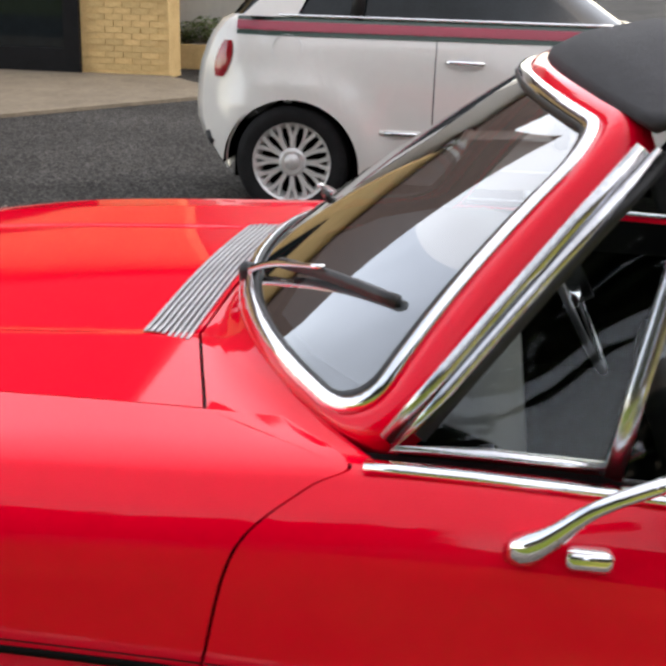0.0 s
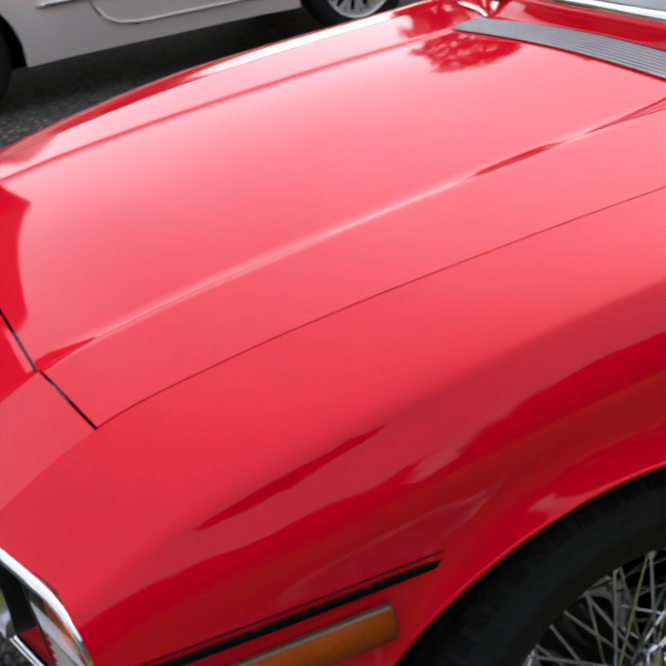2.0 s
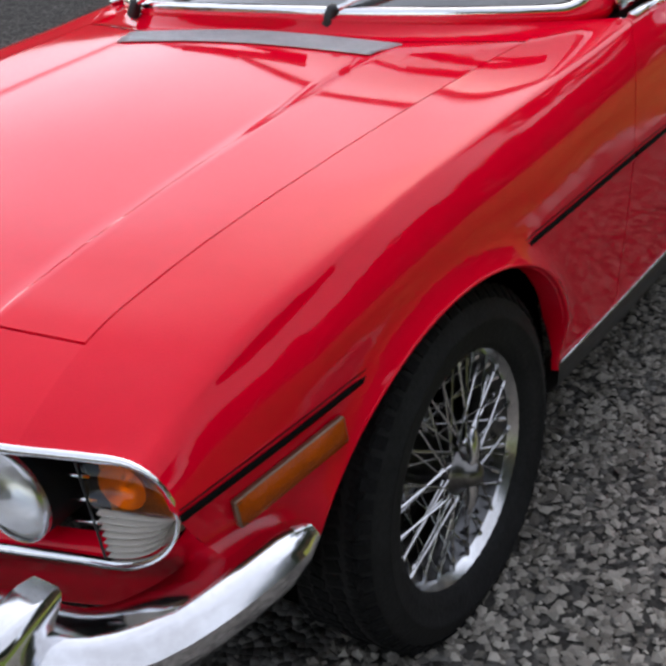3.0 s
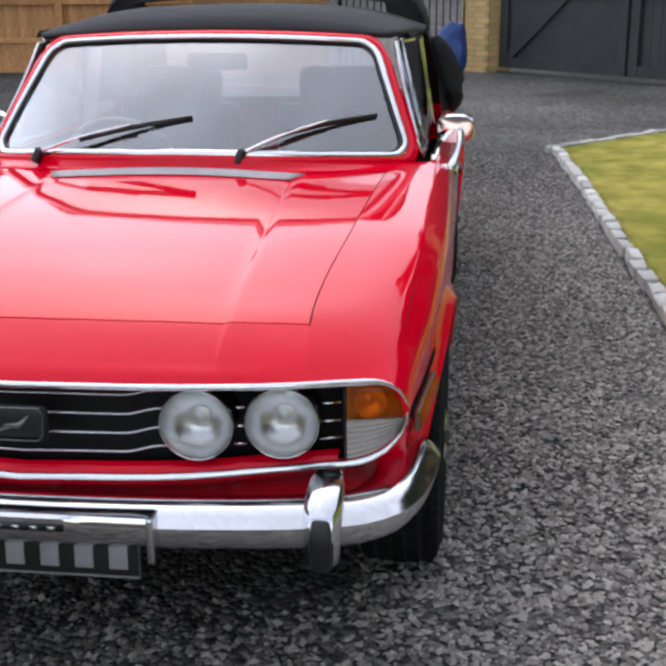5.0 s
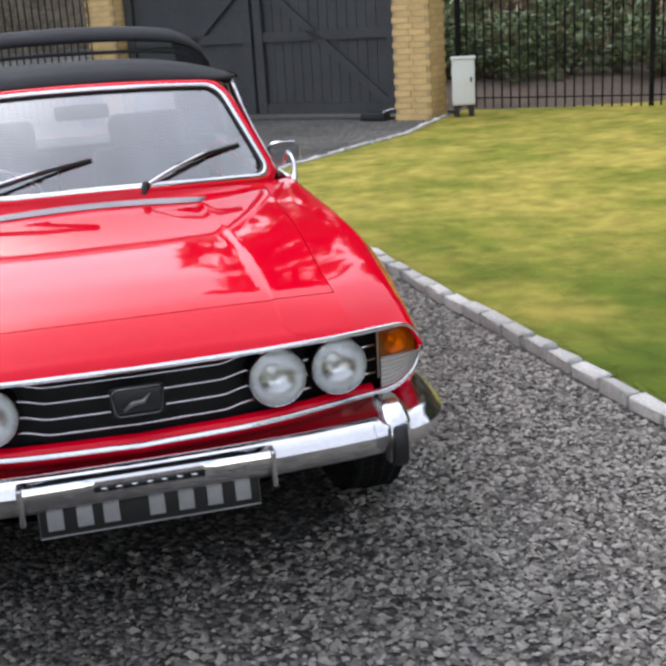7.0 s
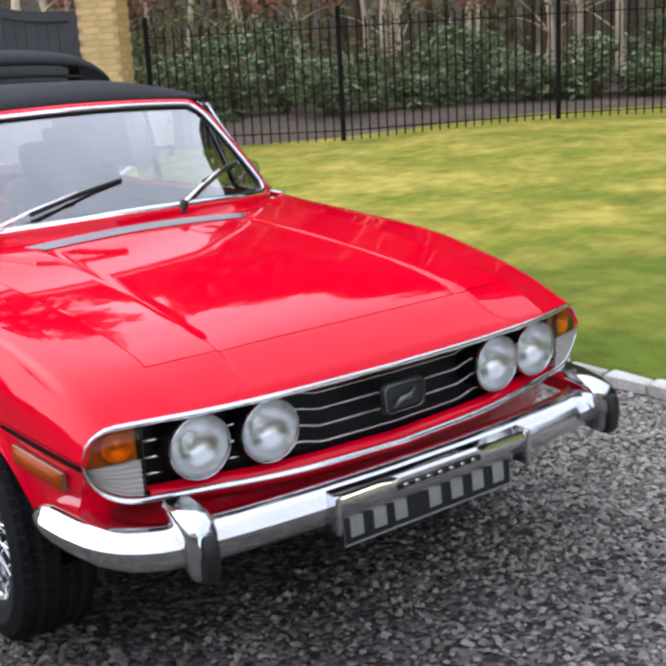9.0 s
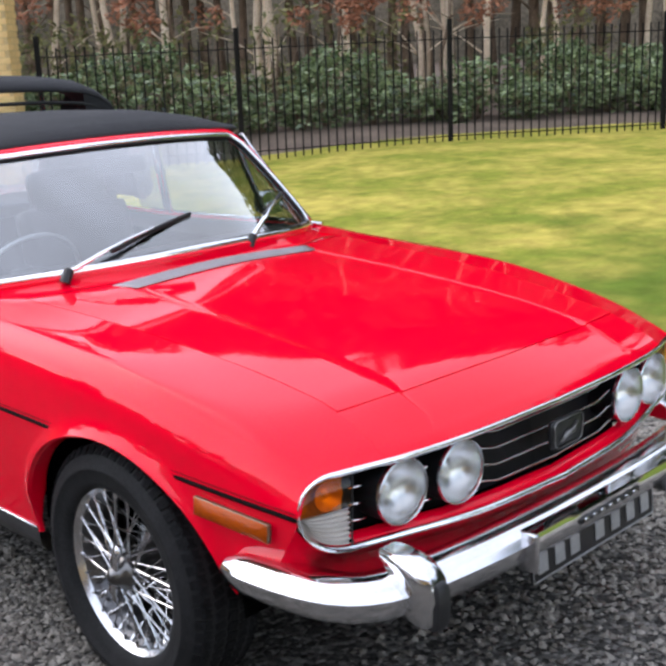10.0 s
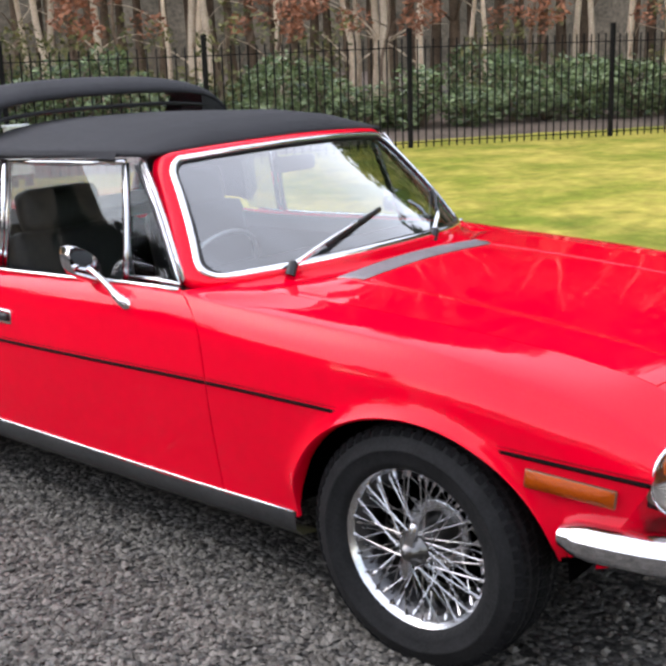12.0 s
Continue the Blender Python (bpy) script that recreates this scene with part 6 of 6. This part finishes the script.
for y in (-3.9, -3.35, -2.9, -2.3, -1.6):
    s = random.uniform(0.38, 0.5)
    place(laurels[int(y * 10) % 4], pose(-13.45, y, 0.25, 0, 0, random.uniform(0, 360)) @ Matrix.Scale(s, 4))

# far wood, a plain dark backdrop
bm = bmesh.new()
P = []
for i in range(49):
    a = radians(-55 + 200 * i / 48)
    r = 62 + 5 * noise.noise((i * 0.4, 0, 3))
    P.append([(r * math.cos(a), r * math.sin(a), z) for z in (-1, 3, 8, 14.0 + 3.0 * noise.noise((i * 0.9, 1, 1)))])
add_grid(bm, P)
tagged(part("backdrop", bm, mat("far_wood", (0.06, 0.052, 0.034), 0.95, base2=(0.24, 0.19, 0.135), vscale=0.6)), "dark distant wood", "backdrop", kind="structure")

# ---- small white hatchback parked beside the house, nose towards +y ----
hatch = thing("hatchback", "small pearl-white hatchback with red and green waist stripe", "car")
HX, HY = -5.05, -0.146      # centre line, rear axle


def hx(y, full):
    """Half width along the car, rounded at both ends."""
    k = 1.0
    if y < 0.15:
        k = 1 - 0.42 * max(0, (0.15 - y) / 0.85) ** 2.6
    if y > 1.9:
        k = 1 - 0.42 * max(0, (y - 1.9) / 1.0) ** 2.4
    return full * k


# rows from waist down: (z, half width, rear end, front end) relative to the rear axle
HROWS = [(1.105, 0.705, -0.34, 1.72), (1.075, 0.735, -0.40, 1.95), (1.0, 0.765, -0.465, 2.30), (0.93, 0.785, -0.50, 2.50), (0.84, 0.800, -0.535, 2.66), (0.74, 0.808, -0.555, 2.76), (0.62, 0.812, -0.565, 2.82), (0.52, 0.812, -0.56, 2.84), (0.42, 0.808, -0.52, 2.83), (0.33, 0.800, -0.44, 2.80), (0.225, 0.785, -0.36, 2.74)]
half = []
for z, w, y0, y1 in HROWS:
    row = []
    for i in range(73):
        t = i / 72
        y = y0 + (y1 - y0) * t
        row.append(Vector((HX + hx(y, w), HY + y, z)))
    half.append(row)
body = grid(half, flip=False)


def hatch_arch(bm, cy, a=0.382, b=0.372, zc=0.295):
    pl = [((0, HY + cy + s * a, 0), (0, s, 0)) for s in (-1, 1)]
    for i in range(1, 26):
        t = math.pi * i / 26
        pl.append(((0, HY + cy + a * math.cos(t), zc + b * math.sin(t)), (0, math.cos(t) / a, math.sin(t) / b)))
    return clip_out(bm, pl)


for v in body.verts:
    for cy in (0.0, 2.30):
        k = math.hypot((v.co.y - HY - cy) / 0.382, (v.co.z - 0.295) / 0.372)
        f = max(0.0, min(1.0, (1.62 - k) / 0.5))
        v.co.x += 0.032 * f * f * (3 - 2 * f) * (1 if v.co.z < 0.9 else max(0, (1.05 - v.co.z) / 0.15))
hatch_arch(body, 0.0)
hatch_arch(body, 2.30)
bmesh.ops.recalc_face_normals(body, faces=body.faces)
bl = body.copy()
for v in bl.verts:
    v.co.x = 2 * HX - v.co.x
bmesh.ops.reverse_faces(bl, faces=bl.faces)
part("body_side", body, WHITEPAINT, hatch)
part("body_side", bl, WHITEPAINT, hatch)
# rear and front ends close the body
for end, nm in ((0, "tailgate"), (1, "front_end")):
    P = []
    for z, w, y0, y1 in HROWS:
        y = (y0, y1)[end]
        xw = hx(y, w)
        P.append([(HX + xw * u, HY + y + (-1 if end == 0 else 1) * 0.10 * (1 - u * u) ** 0.5 if abs(u) < 1 else HY + y, z) for u in [-1 + j / 8 for j in range(17)]])
    part(nm, grid(P, flip=(end == 1)), WHITEPAINT, hatch)
bn = [[(HX + hx(y, 0.735) * u, HY + y, z - 0.10 * abs(u) ** 3) for u in [-1 + j / 8 for j in range(17)]] for y, z in ((1.60, 1.13), (1.9, 1.08), (2.3, 1.0), (2.6, 0.90), (2.76, 0.80))]
part("bonnet", grid(bn), WHITEPAINT, hatch)
# cabin: dark glass with white roof and pillars
cab = []
for z, w, y0, y1 in ((1.10, 0.705, -0.36, 1.75), (1.25, 0.655, -0.24, 1.52), (1.38, 0.60, -0.10, 1.22), (1.44, 0.55, 0.0, 1.05)):
    ring = []
    for y, u in ((y0, -0.8), (y0 - 0.06, 0), (y0, 0.8), (y0 + 0.12, 1), ((y0 + y1) / 2, 1), (y1 - 0.2, 1), (y1, 0.75), (y1 + 0.06, 0), (y1, -0.75), (y1 - 0.2, -1), ((y0 + y1) / 2, -1), (y0 + 0.12, -1)):
        ring.append((HX + w * u, HY + y, z))
    cab.append(ring)
part("cabin_glass", grid(cab, closed=True, flip=True), DARKGLASS, hatch, "dark reflecting windows")
roof = []
for y, zc, w in ((-0.10, 1.36, 0.50), (0.02, 1.45, 0.56), (0.4, 1.485, 0.575), (0.8, 1.475, 0.57), (1.05, 1.44, 0.55), (1.18, 1.39, 0.5)):
    roof.append([(HX + w * u, HY + y, zc - 0.05 * abs(u) ** 3) for u in [-1 + j / 6 for j in range(13)]])
part("roof", grid(roof), WHITEPAINT, hatch)
for s in (-1, 1):
    part("pillar", sweep([(HX + s * 0.712, HY + 0.33, 1.10), (HX + s * 0.66, HY + 0.345, 1.26), (HX + s * 0.575, HY + 0.36, 1.43)], [(-0.035, -0.01), (-0.035, 0.012), (0.035, 0.012), (0.035, -0.01)], up=(s, 0, 0.3)), BLACKPLASTIC, hatch)
    P = [[(HX + s * (w + 0.007), HY + ya + (yb - ya) * j / 4, z) for j in range(5)] for z, w, ya, yb in ((1.10, 0.706, -0.30, 0.0), (1.18, 0.680, -0.22, 0.04), (1.25, 0.655, -0.14, 0.08), (1.32, 0.628, -0.07, 0.13), (1.38, 0.600, 0.0, 0.18), (1.44, 0.550, 0.08, 0.25))]
    part("rear_pillar", grid(P, flip=(s > 0)), WHITEPAINT, hatch)
    part("window_trim", sweep([(HX + s * (hx(y, 0.712) + 0.004), HY + y, 1.108) for y in [-0.30 + 2.0 * i / 20 for i in range(21)]], circle(0.008, 6)), CHROME, hatch)
    # waist stripe in three bands, rising slightly to the tail
    for za, zb, m in ((1.078, 1.098, STRIPEGREEN), (1.028, 1.077, STRIPERED), (1.002, 1.027, STRIPEGREEN)):
        P = []
        for i in range(31):
            y = -0.34 + 2.1 * i / 30
            P.append([(HX + s * (hx(y, curve([(1.0, 0.765), (1.075, 0.735), (1.105, 0.705)])(z)) + 0.003), HY + y, z) for z in (za, (za + zb) / 2, zb)])
        part("waist_stripe", grid(P, flip=(s < 0)), m, hatch)

def hside(y, z, o=0.003):
    w = curve([(r[0], r[1]) for r in HROWS[::-1]])(z)
    return (HX + hx(y, w) + o, HY + y, z)


# door shut line, handle, rub strip and lower moulding on the seen flank
dl = [hside(0.775 + (0.02 if z < 0.7 else 0) * 0, z, -0.001) for z in (1.09, 1.0, 0.9, 0.8, 0.7, 0.6, 0.5, 0.46)] + [hside(0.80, 0.41, -0.001), hside(0.88, 0.345, -0.001), hside(1.0, 0.318, -0.001)]
part("door_gap", sweep(dl, circle(0.0035, 5), up=(1, 0, 0)), UNDER, hatch)
h = part("door_handle", sweep(spline([hside(0.83, 0.895, 0.0), hside(0.86, 0.897, 0.022), hside(0.93, 0.897, 0.026), hside(1.0, 0.895, 0.022), hside(1.04, 0.893, 0.0)], 12), circle(0.008, 6, 0.012)), CHROME, hatch, "chrome bar door handle")
part("handle_recess", grid([[hside(0.935 + 0.055 * math.cos(t) * r, 0.893 + 0.036 * math.sin(t) * r, 0.002) for t in [2 * math.pi * i / 20 for i in range(21)]] for r in (1.0, 0.02)]), ALLOY, h)
part("rub_strip", sweep([hside(y, 0.512 - 0.006 * (y - 0.5), 0.004) for y in [0.49 + 1.35 * i / 16 for i in range(17)]], [(-0.006, -0.014), (-0.004, 0.014), (0.008, 0.012), (0.010, -0.012)]), WHITEPAINT, hatch, "white rubbing strip with a chrome end badge")
part("rub_strip_badge", sweep([hside(y, 0.507, 0.010) for y in (0.515, 0.60, 0.70)], [(-0.002, -0.010), (-0.002, 0.010), (0.004, 0.010), (0.004, -0.010)]), DULLCHROME, hatch)
part("lower_moulding", sweep([hside(0.80, 0.44, 0.002), hside(0.83, 0.385, 0.003), hside(0.90, 0.345, 0.004), hside(1.02, 0.330, 0.004), hside(1.4, 0.328, 0.004), hside(1.85, 0.328, 0.004)], circle(0.009, 6), up=(1, 0, 0)), WHITEPAINT, hatch)
tl = []
for i in range(9):
    t = i / 8
    z = 0.765 + 0.20 * t
    wdt = 0.045 * math.sin(math.pi * min(1, max(0, 0.08 + 0.86 * t))) ** 0.6 + 0.006
    yb = -0.445 + 0.055 * t
    tl.append([hside(yb + wdt * u, z, 0.006 + 0.008 * (1 - abs(u))) for u in (-1, -0.5, 0, 0.5, 1)])
part("tail_lamp", grid(tl), TAILRED, hatch, "upright red tail lamp in a chrome rim")
part("fuel_flap", sweep([hside(-0.04 + 0.085 * math.cos(2 * math.pi * i / 28), 0.935 + 0.075 * math.sin(2 * math.pi * i / 28), 0.0) for i in range(28)], circle(0.003, 5), up=(1, 0, 0), closed=True), ALLOY, hatch)
part("rear_lamp", sweep([hside(-0.52, 0.45, 0.01), hside(-0.50, 0.41, 0.012), hside(-0.48, 0.39, 0.01)], circle(0.02, 8)), BLACKPLASTIC, hatch)
part("rear_window", grid([[(HX + u * 0.5, HY + y - 0.06 * (1 - u * u) - 0.012, z) for u in (-1, -0.5, 0, 0.5, 1)] for y, z in ((-0.40, 1.09), (-0.26, 1.24), (-0.12, 1.37))]), DARKGLASS, hatch)
part("underbody", box(HX, HY + 1.14, 0.34, 1.30, 3.0, 0.28), UNDER, hatch, smooth=False)
for s in (-1, 1):
    for cy in (0.0, 2.30):
        P = []
        for i in range(25):
            a = math.pi * i / 24
            P.append([(HX + s * x, HY + cy + 0.395 * math.cos(a), 0.295 + 0.385 * math.sin(a)) for x in (0.45, 0.79)])
        part("wheel_arch_liner", grid(P, flip=(s < 0)), UNDER, hatch, smooth=False)


def hatch_wheel(s, y):
    w = part("wheel", lathe([(0.165, -0.08), (0.175, 0.0), (0.188, 0.055), (0.205, 0.075), (0.212, 0.080), (0.214, 0.074), (0.208, 0.068)], None, 48), ALLOY, hatch, "silver alloy wheel with twelve forked spokes")
    w.matrix_basis = Matrix.Translation((HX + s * 0.715, y, 0.317)) @ Matrix.Rotation(radians(0 if s > 0 else 180), 4, "Z") @ Matrix.Scale(1.075, 4)
    part("tyre", lathe([(0.205, -0.085), (0.25, -0.094), (0.285, -0.085), (0.294, -0.06), (0.296, 0.06), (0.285, 0.085), (0.25, 0.094), (0.207, 0.080)], None, 56), RUBBER, w)
    part("hub_cap", lathe([(0.076, 0.045), (0.073, 0.061), (0.052, 0.067), (0.040, 0.062), (0.038, 0.068), (0.001, 0.070)], None, 28), ALLOY, w)
    part("wheel_back", lathe([(0.185, 0.0), (0.001, -0.01)], None, 24), UNDER, w)
    for i in range(12):
        t = 2 * math.pi * i / 12
        sp = bmesh.new()
        bar = [(-0.013, -0.016), (-0.0105, 0.006), (0.0105, 0.006), (0.013, -0.016)]
        add_sweep(sp, [(0.054, r * math.cos(t), r * math.sin(t)) for r in (0.05, 0.09, 0.125)], bar, up=(1, 0, 0), scale=[1.1, 1.1, 1.35])
        for e in (-1, 1):
            add_sweep(sp, [(0.056 + 0.004 * w, r * math.cos(t + e * a), r * math.sin(t + e * a)) for r, a, w in ((0.115, 0.02, 0), (0.145, 0.075, 0.3), (0.175, 0.115, 0.7), (0.197, 0.135, 1.5))], bar, up=(1, 0, 0), scale=[0.85, 0.85, 0.95, 1.3])
        bmesh.ops.recalc_face_normals(sp, faces=sp.faces)
        part("fork_spoke", sp, ALLOY, w, auto=40)


for s in (1, -1):
    hatch_wheel(s, HY)
    hatch_wheel(s, HY + 2.30)

# ---- brick piers, brick by brick ----
bm = box(0, 0, 0, 0.222, 0.104, 0.068, bev=0.003)
brick_me = bpy.data.meshes.new("brick"); bm.to_mesh(brick_me); bm.free(); brick_me.materials.append(BRICK)


def pier(at, ang, w, h):
    p = thing("brick_pier", "square yellow stock-brick gate pier", "pier", group="gate piers")
    part("core", box(0, 0, h / 2, w - 0.012, w - 0.012, h), MORTAR, p, smooth=False)
    n = int(h / 0.075)
    k = round(w / 0.228)
    for c in range(n):
        for side in range(4):
            for j in range(k):
                u = -w / 2 + (j + 0.5) * w / k + (0.029 if (c + side) % 2 else -0.029)
                o = new("brick", brick_me)
                o.parent = p
                o.matrix_basis = Matrix.Rotation(radians(90 * side), 4, "Z") @ Matrix.Translation((u * 0.9, -w / 2 + 0.046 + random.uniform(-0.002, 0.002), 0.036 + c * 0.075))
    part("capstone", box(0, 0, h + 0.04, w + 0.12, w + 0.12, 0.08, bev=0.015), SETT, p, smooth=False)
    p.matrix_basis = Matrix.Translation(at) @ Matrix.Rotation(ang, 4, "Z")
    return p


pier(GL - GD * 0.30, GATE_ANG, 0.5, 2.4)
pier(GR + GD * 0.31, GATE_ANG, 0.5, 2.4)

# bricks of the house corner
hw = [o for o in house.children if o.name.startswith("brick_wall")][0]
for c in range(26):
    for j in range(5):
        y = -3.06 - 0.116 - j * 0.228 - (0.114 if c % 2 else 0)
        if y < -4.08:
            continue
        o = new("brick", brick_me)
        o.parent = hw
        o.matrix_basis = Matrix.Translation((-11.698 + random.uniform(0, 0.004) - 0.044, y, 0.04 + c * 0.075)) @ Matrix.Rotation(radians(90), 4, "Z")

# ---- loose stone chips on the drive ----
def chips(name, label, material, n, size, where, squash, seed):
    rng = np.random.default_rng(seed)
    base = np.array([(1, 0, 0), (0, 1, 0), (-1, 0, 0), (0, -1, 0), (0, 0, 1), (0, 0, -1)], float)
    tri = np.array([(0, 1, 4), (1, 2, 4), (2, 3, 4), (3, 0, 4), (1, 0, 5), (2, 1, 5), (3, 2, 5), (0, 3, 5)])
    pos = where(rng, n)
    n = len(pos)
    a = rng.uniform(0, 2 * np.pi, n)
    s = size * rng.uniform(0.45, 1.25, n) ** 1.0
    v = base[None] * (1 + rng.uniform(-0.35, 0.35, (n, 6, 1))) + rng.uniform(-0.25, 0.25, (n, 6, 3))
    v[:, :, 2] *= squash
    tilt = rng.uniform(-0.5, 0.5, n)
    x, y, z = v[:, :, 0].copy(), v[:, :, 1].copy(), v[:, :, 2].copy()
    z = z + x * tilt[:, None]
    ca, sa = np.cos(a)[:, None], np.sin(a)[:, None]
    out = np.stack([x * ca - y * sa, x * sa + y * ca, z], 2) * s[:, None, None] + pos[:, None, :]
    me = bpy.data.meshes.new(name)
    me.from_pydata(out.reshape(-1, 3).tolist(), [], (tri[None] + 6 * np.arange(n)[:, None, None]).reshape(-1, 3).tolist())
    me.materials.append(material)
    return tagged(new(name, me), label, "gravel", kind="stuff")


def drive(rng, n):
    """Even cover round the car, thinning out towards the edges of the drive."""
    x, y = rng.uniform(-4.2, 2.1, n), rng.uniform(-3.6, 6.5, n)
    far = np.maximum(np.maximum(-2.6 - x, 0) / 1.6, np.maximum(y - 3.2, 0) / 3.3)
    far = np.maximum(far, np.maximum(-2.2 - y, 0) / 1.4)
    # no stones under the car, so that its shade comes out deeper
    under = (np.abs(x) < 0.60) & (y > -0.40 + rng.uniform(-0.12, 0.12, n))
    lim = np.array([KERB(q) for q in np.linspace(-4, 7, 80)])
    keep = (rng.uniform(0, 1, n) > far) & ~under & (x < np.interp(y, np.linspace(-4, 7, 80), lim) + 0.01)
    # fewer stones before the nose, which darkens the ground there
    worn = np.clip(0.4 + 0.9 * (np.hypot((x + 0.4) / 1.2, (y + 0.9) / 1.0) - 0.40), 0.4, 1.0)
    keep &= rng.uniform(0, 1, n) < worn
    p = np.stack([x, y, rng.uniform(-0.001, 0.006, n)], 1)
    return p[keep]


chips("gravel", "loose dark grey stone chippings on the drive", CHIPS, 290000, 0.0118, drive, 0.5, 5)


# ---- grass ----
def grass(n, seed):
    rng = np.random.default_rng(seed)
    y = rng.uniform(-4.5, 9.8, n)
    ly = np.linspace(-5, 10, 160)
    left = np.interp(y, ly, [lawn_left(q) for q in ly])
    right = np.maximum(np.interp(y, ly, [fence_x(q) + 2.4 for q in ly]), left + 0.6)
    t = rng.uniform(0, 1, n) ** 1.7
    x = left - 0.02 + (np.minimum(right, left + 12) - left) * t
    tt = np.clip((x - left) / 6.5, 0, 1)
    z = 0.035 + 0.17 * tt * tt * (3 - 2 * tt) - 0.003
    a = rng.uniform(0, 2 * np.pi, n)
    w = rng.uniform(0.003, 0.006, n) * (1 + 1.2 * t)
    lean = rng.uniform(0.025, 0.055, n)
    h = lean * rng.uniform(0.10, 0.2, n) * (1 - 0.5 * t)
    b = np.stack([-np.sin(a) * lean, np.cos(a) * lean], 1)
    p0 = np.stack([x - w * np.cos(a), y - w * np.sin(a), z], 1)
    p1 = np.stack([x + w * np.cos(a), y + w * np.sin(a), z], 1)
    p2 = np.stack([x + b[:, 0], y + b[:, 1], z + h], 1)
    me = bpy.data.meshes.new("grass")
    me.from_pydata(np.stack([p0, p1, p2], 1).reshape(-1, 3).tolist(), [], np.arange(3 * n).reshape(-1, 3).tolist())
    me.materials.append(GRASSBLADE)
    return tagged(new("grass", me), "short yellow-green grass blades of the lawn", "grass", kind="stuff")


grass(170000, 9)
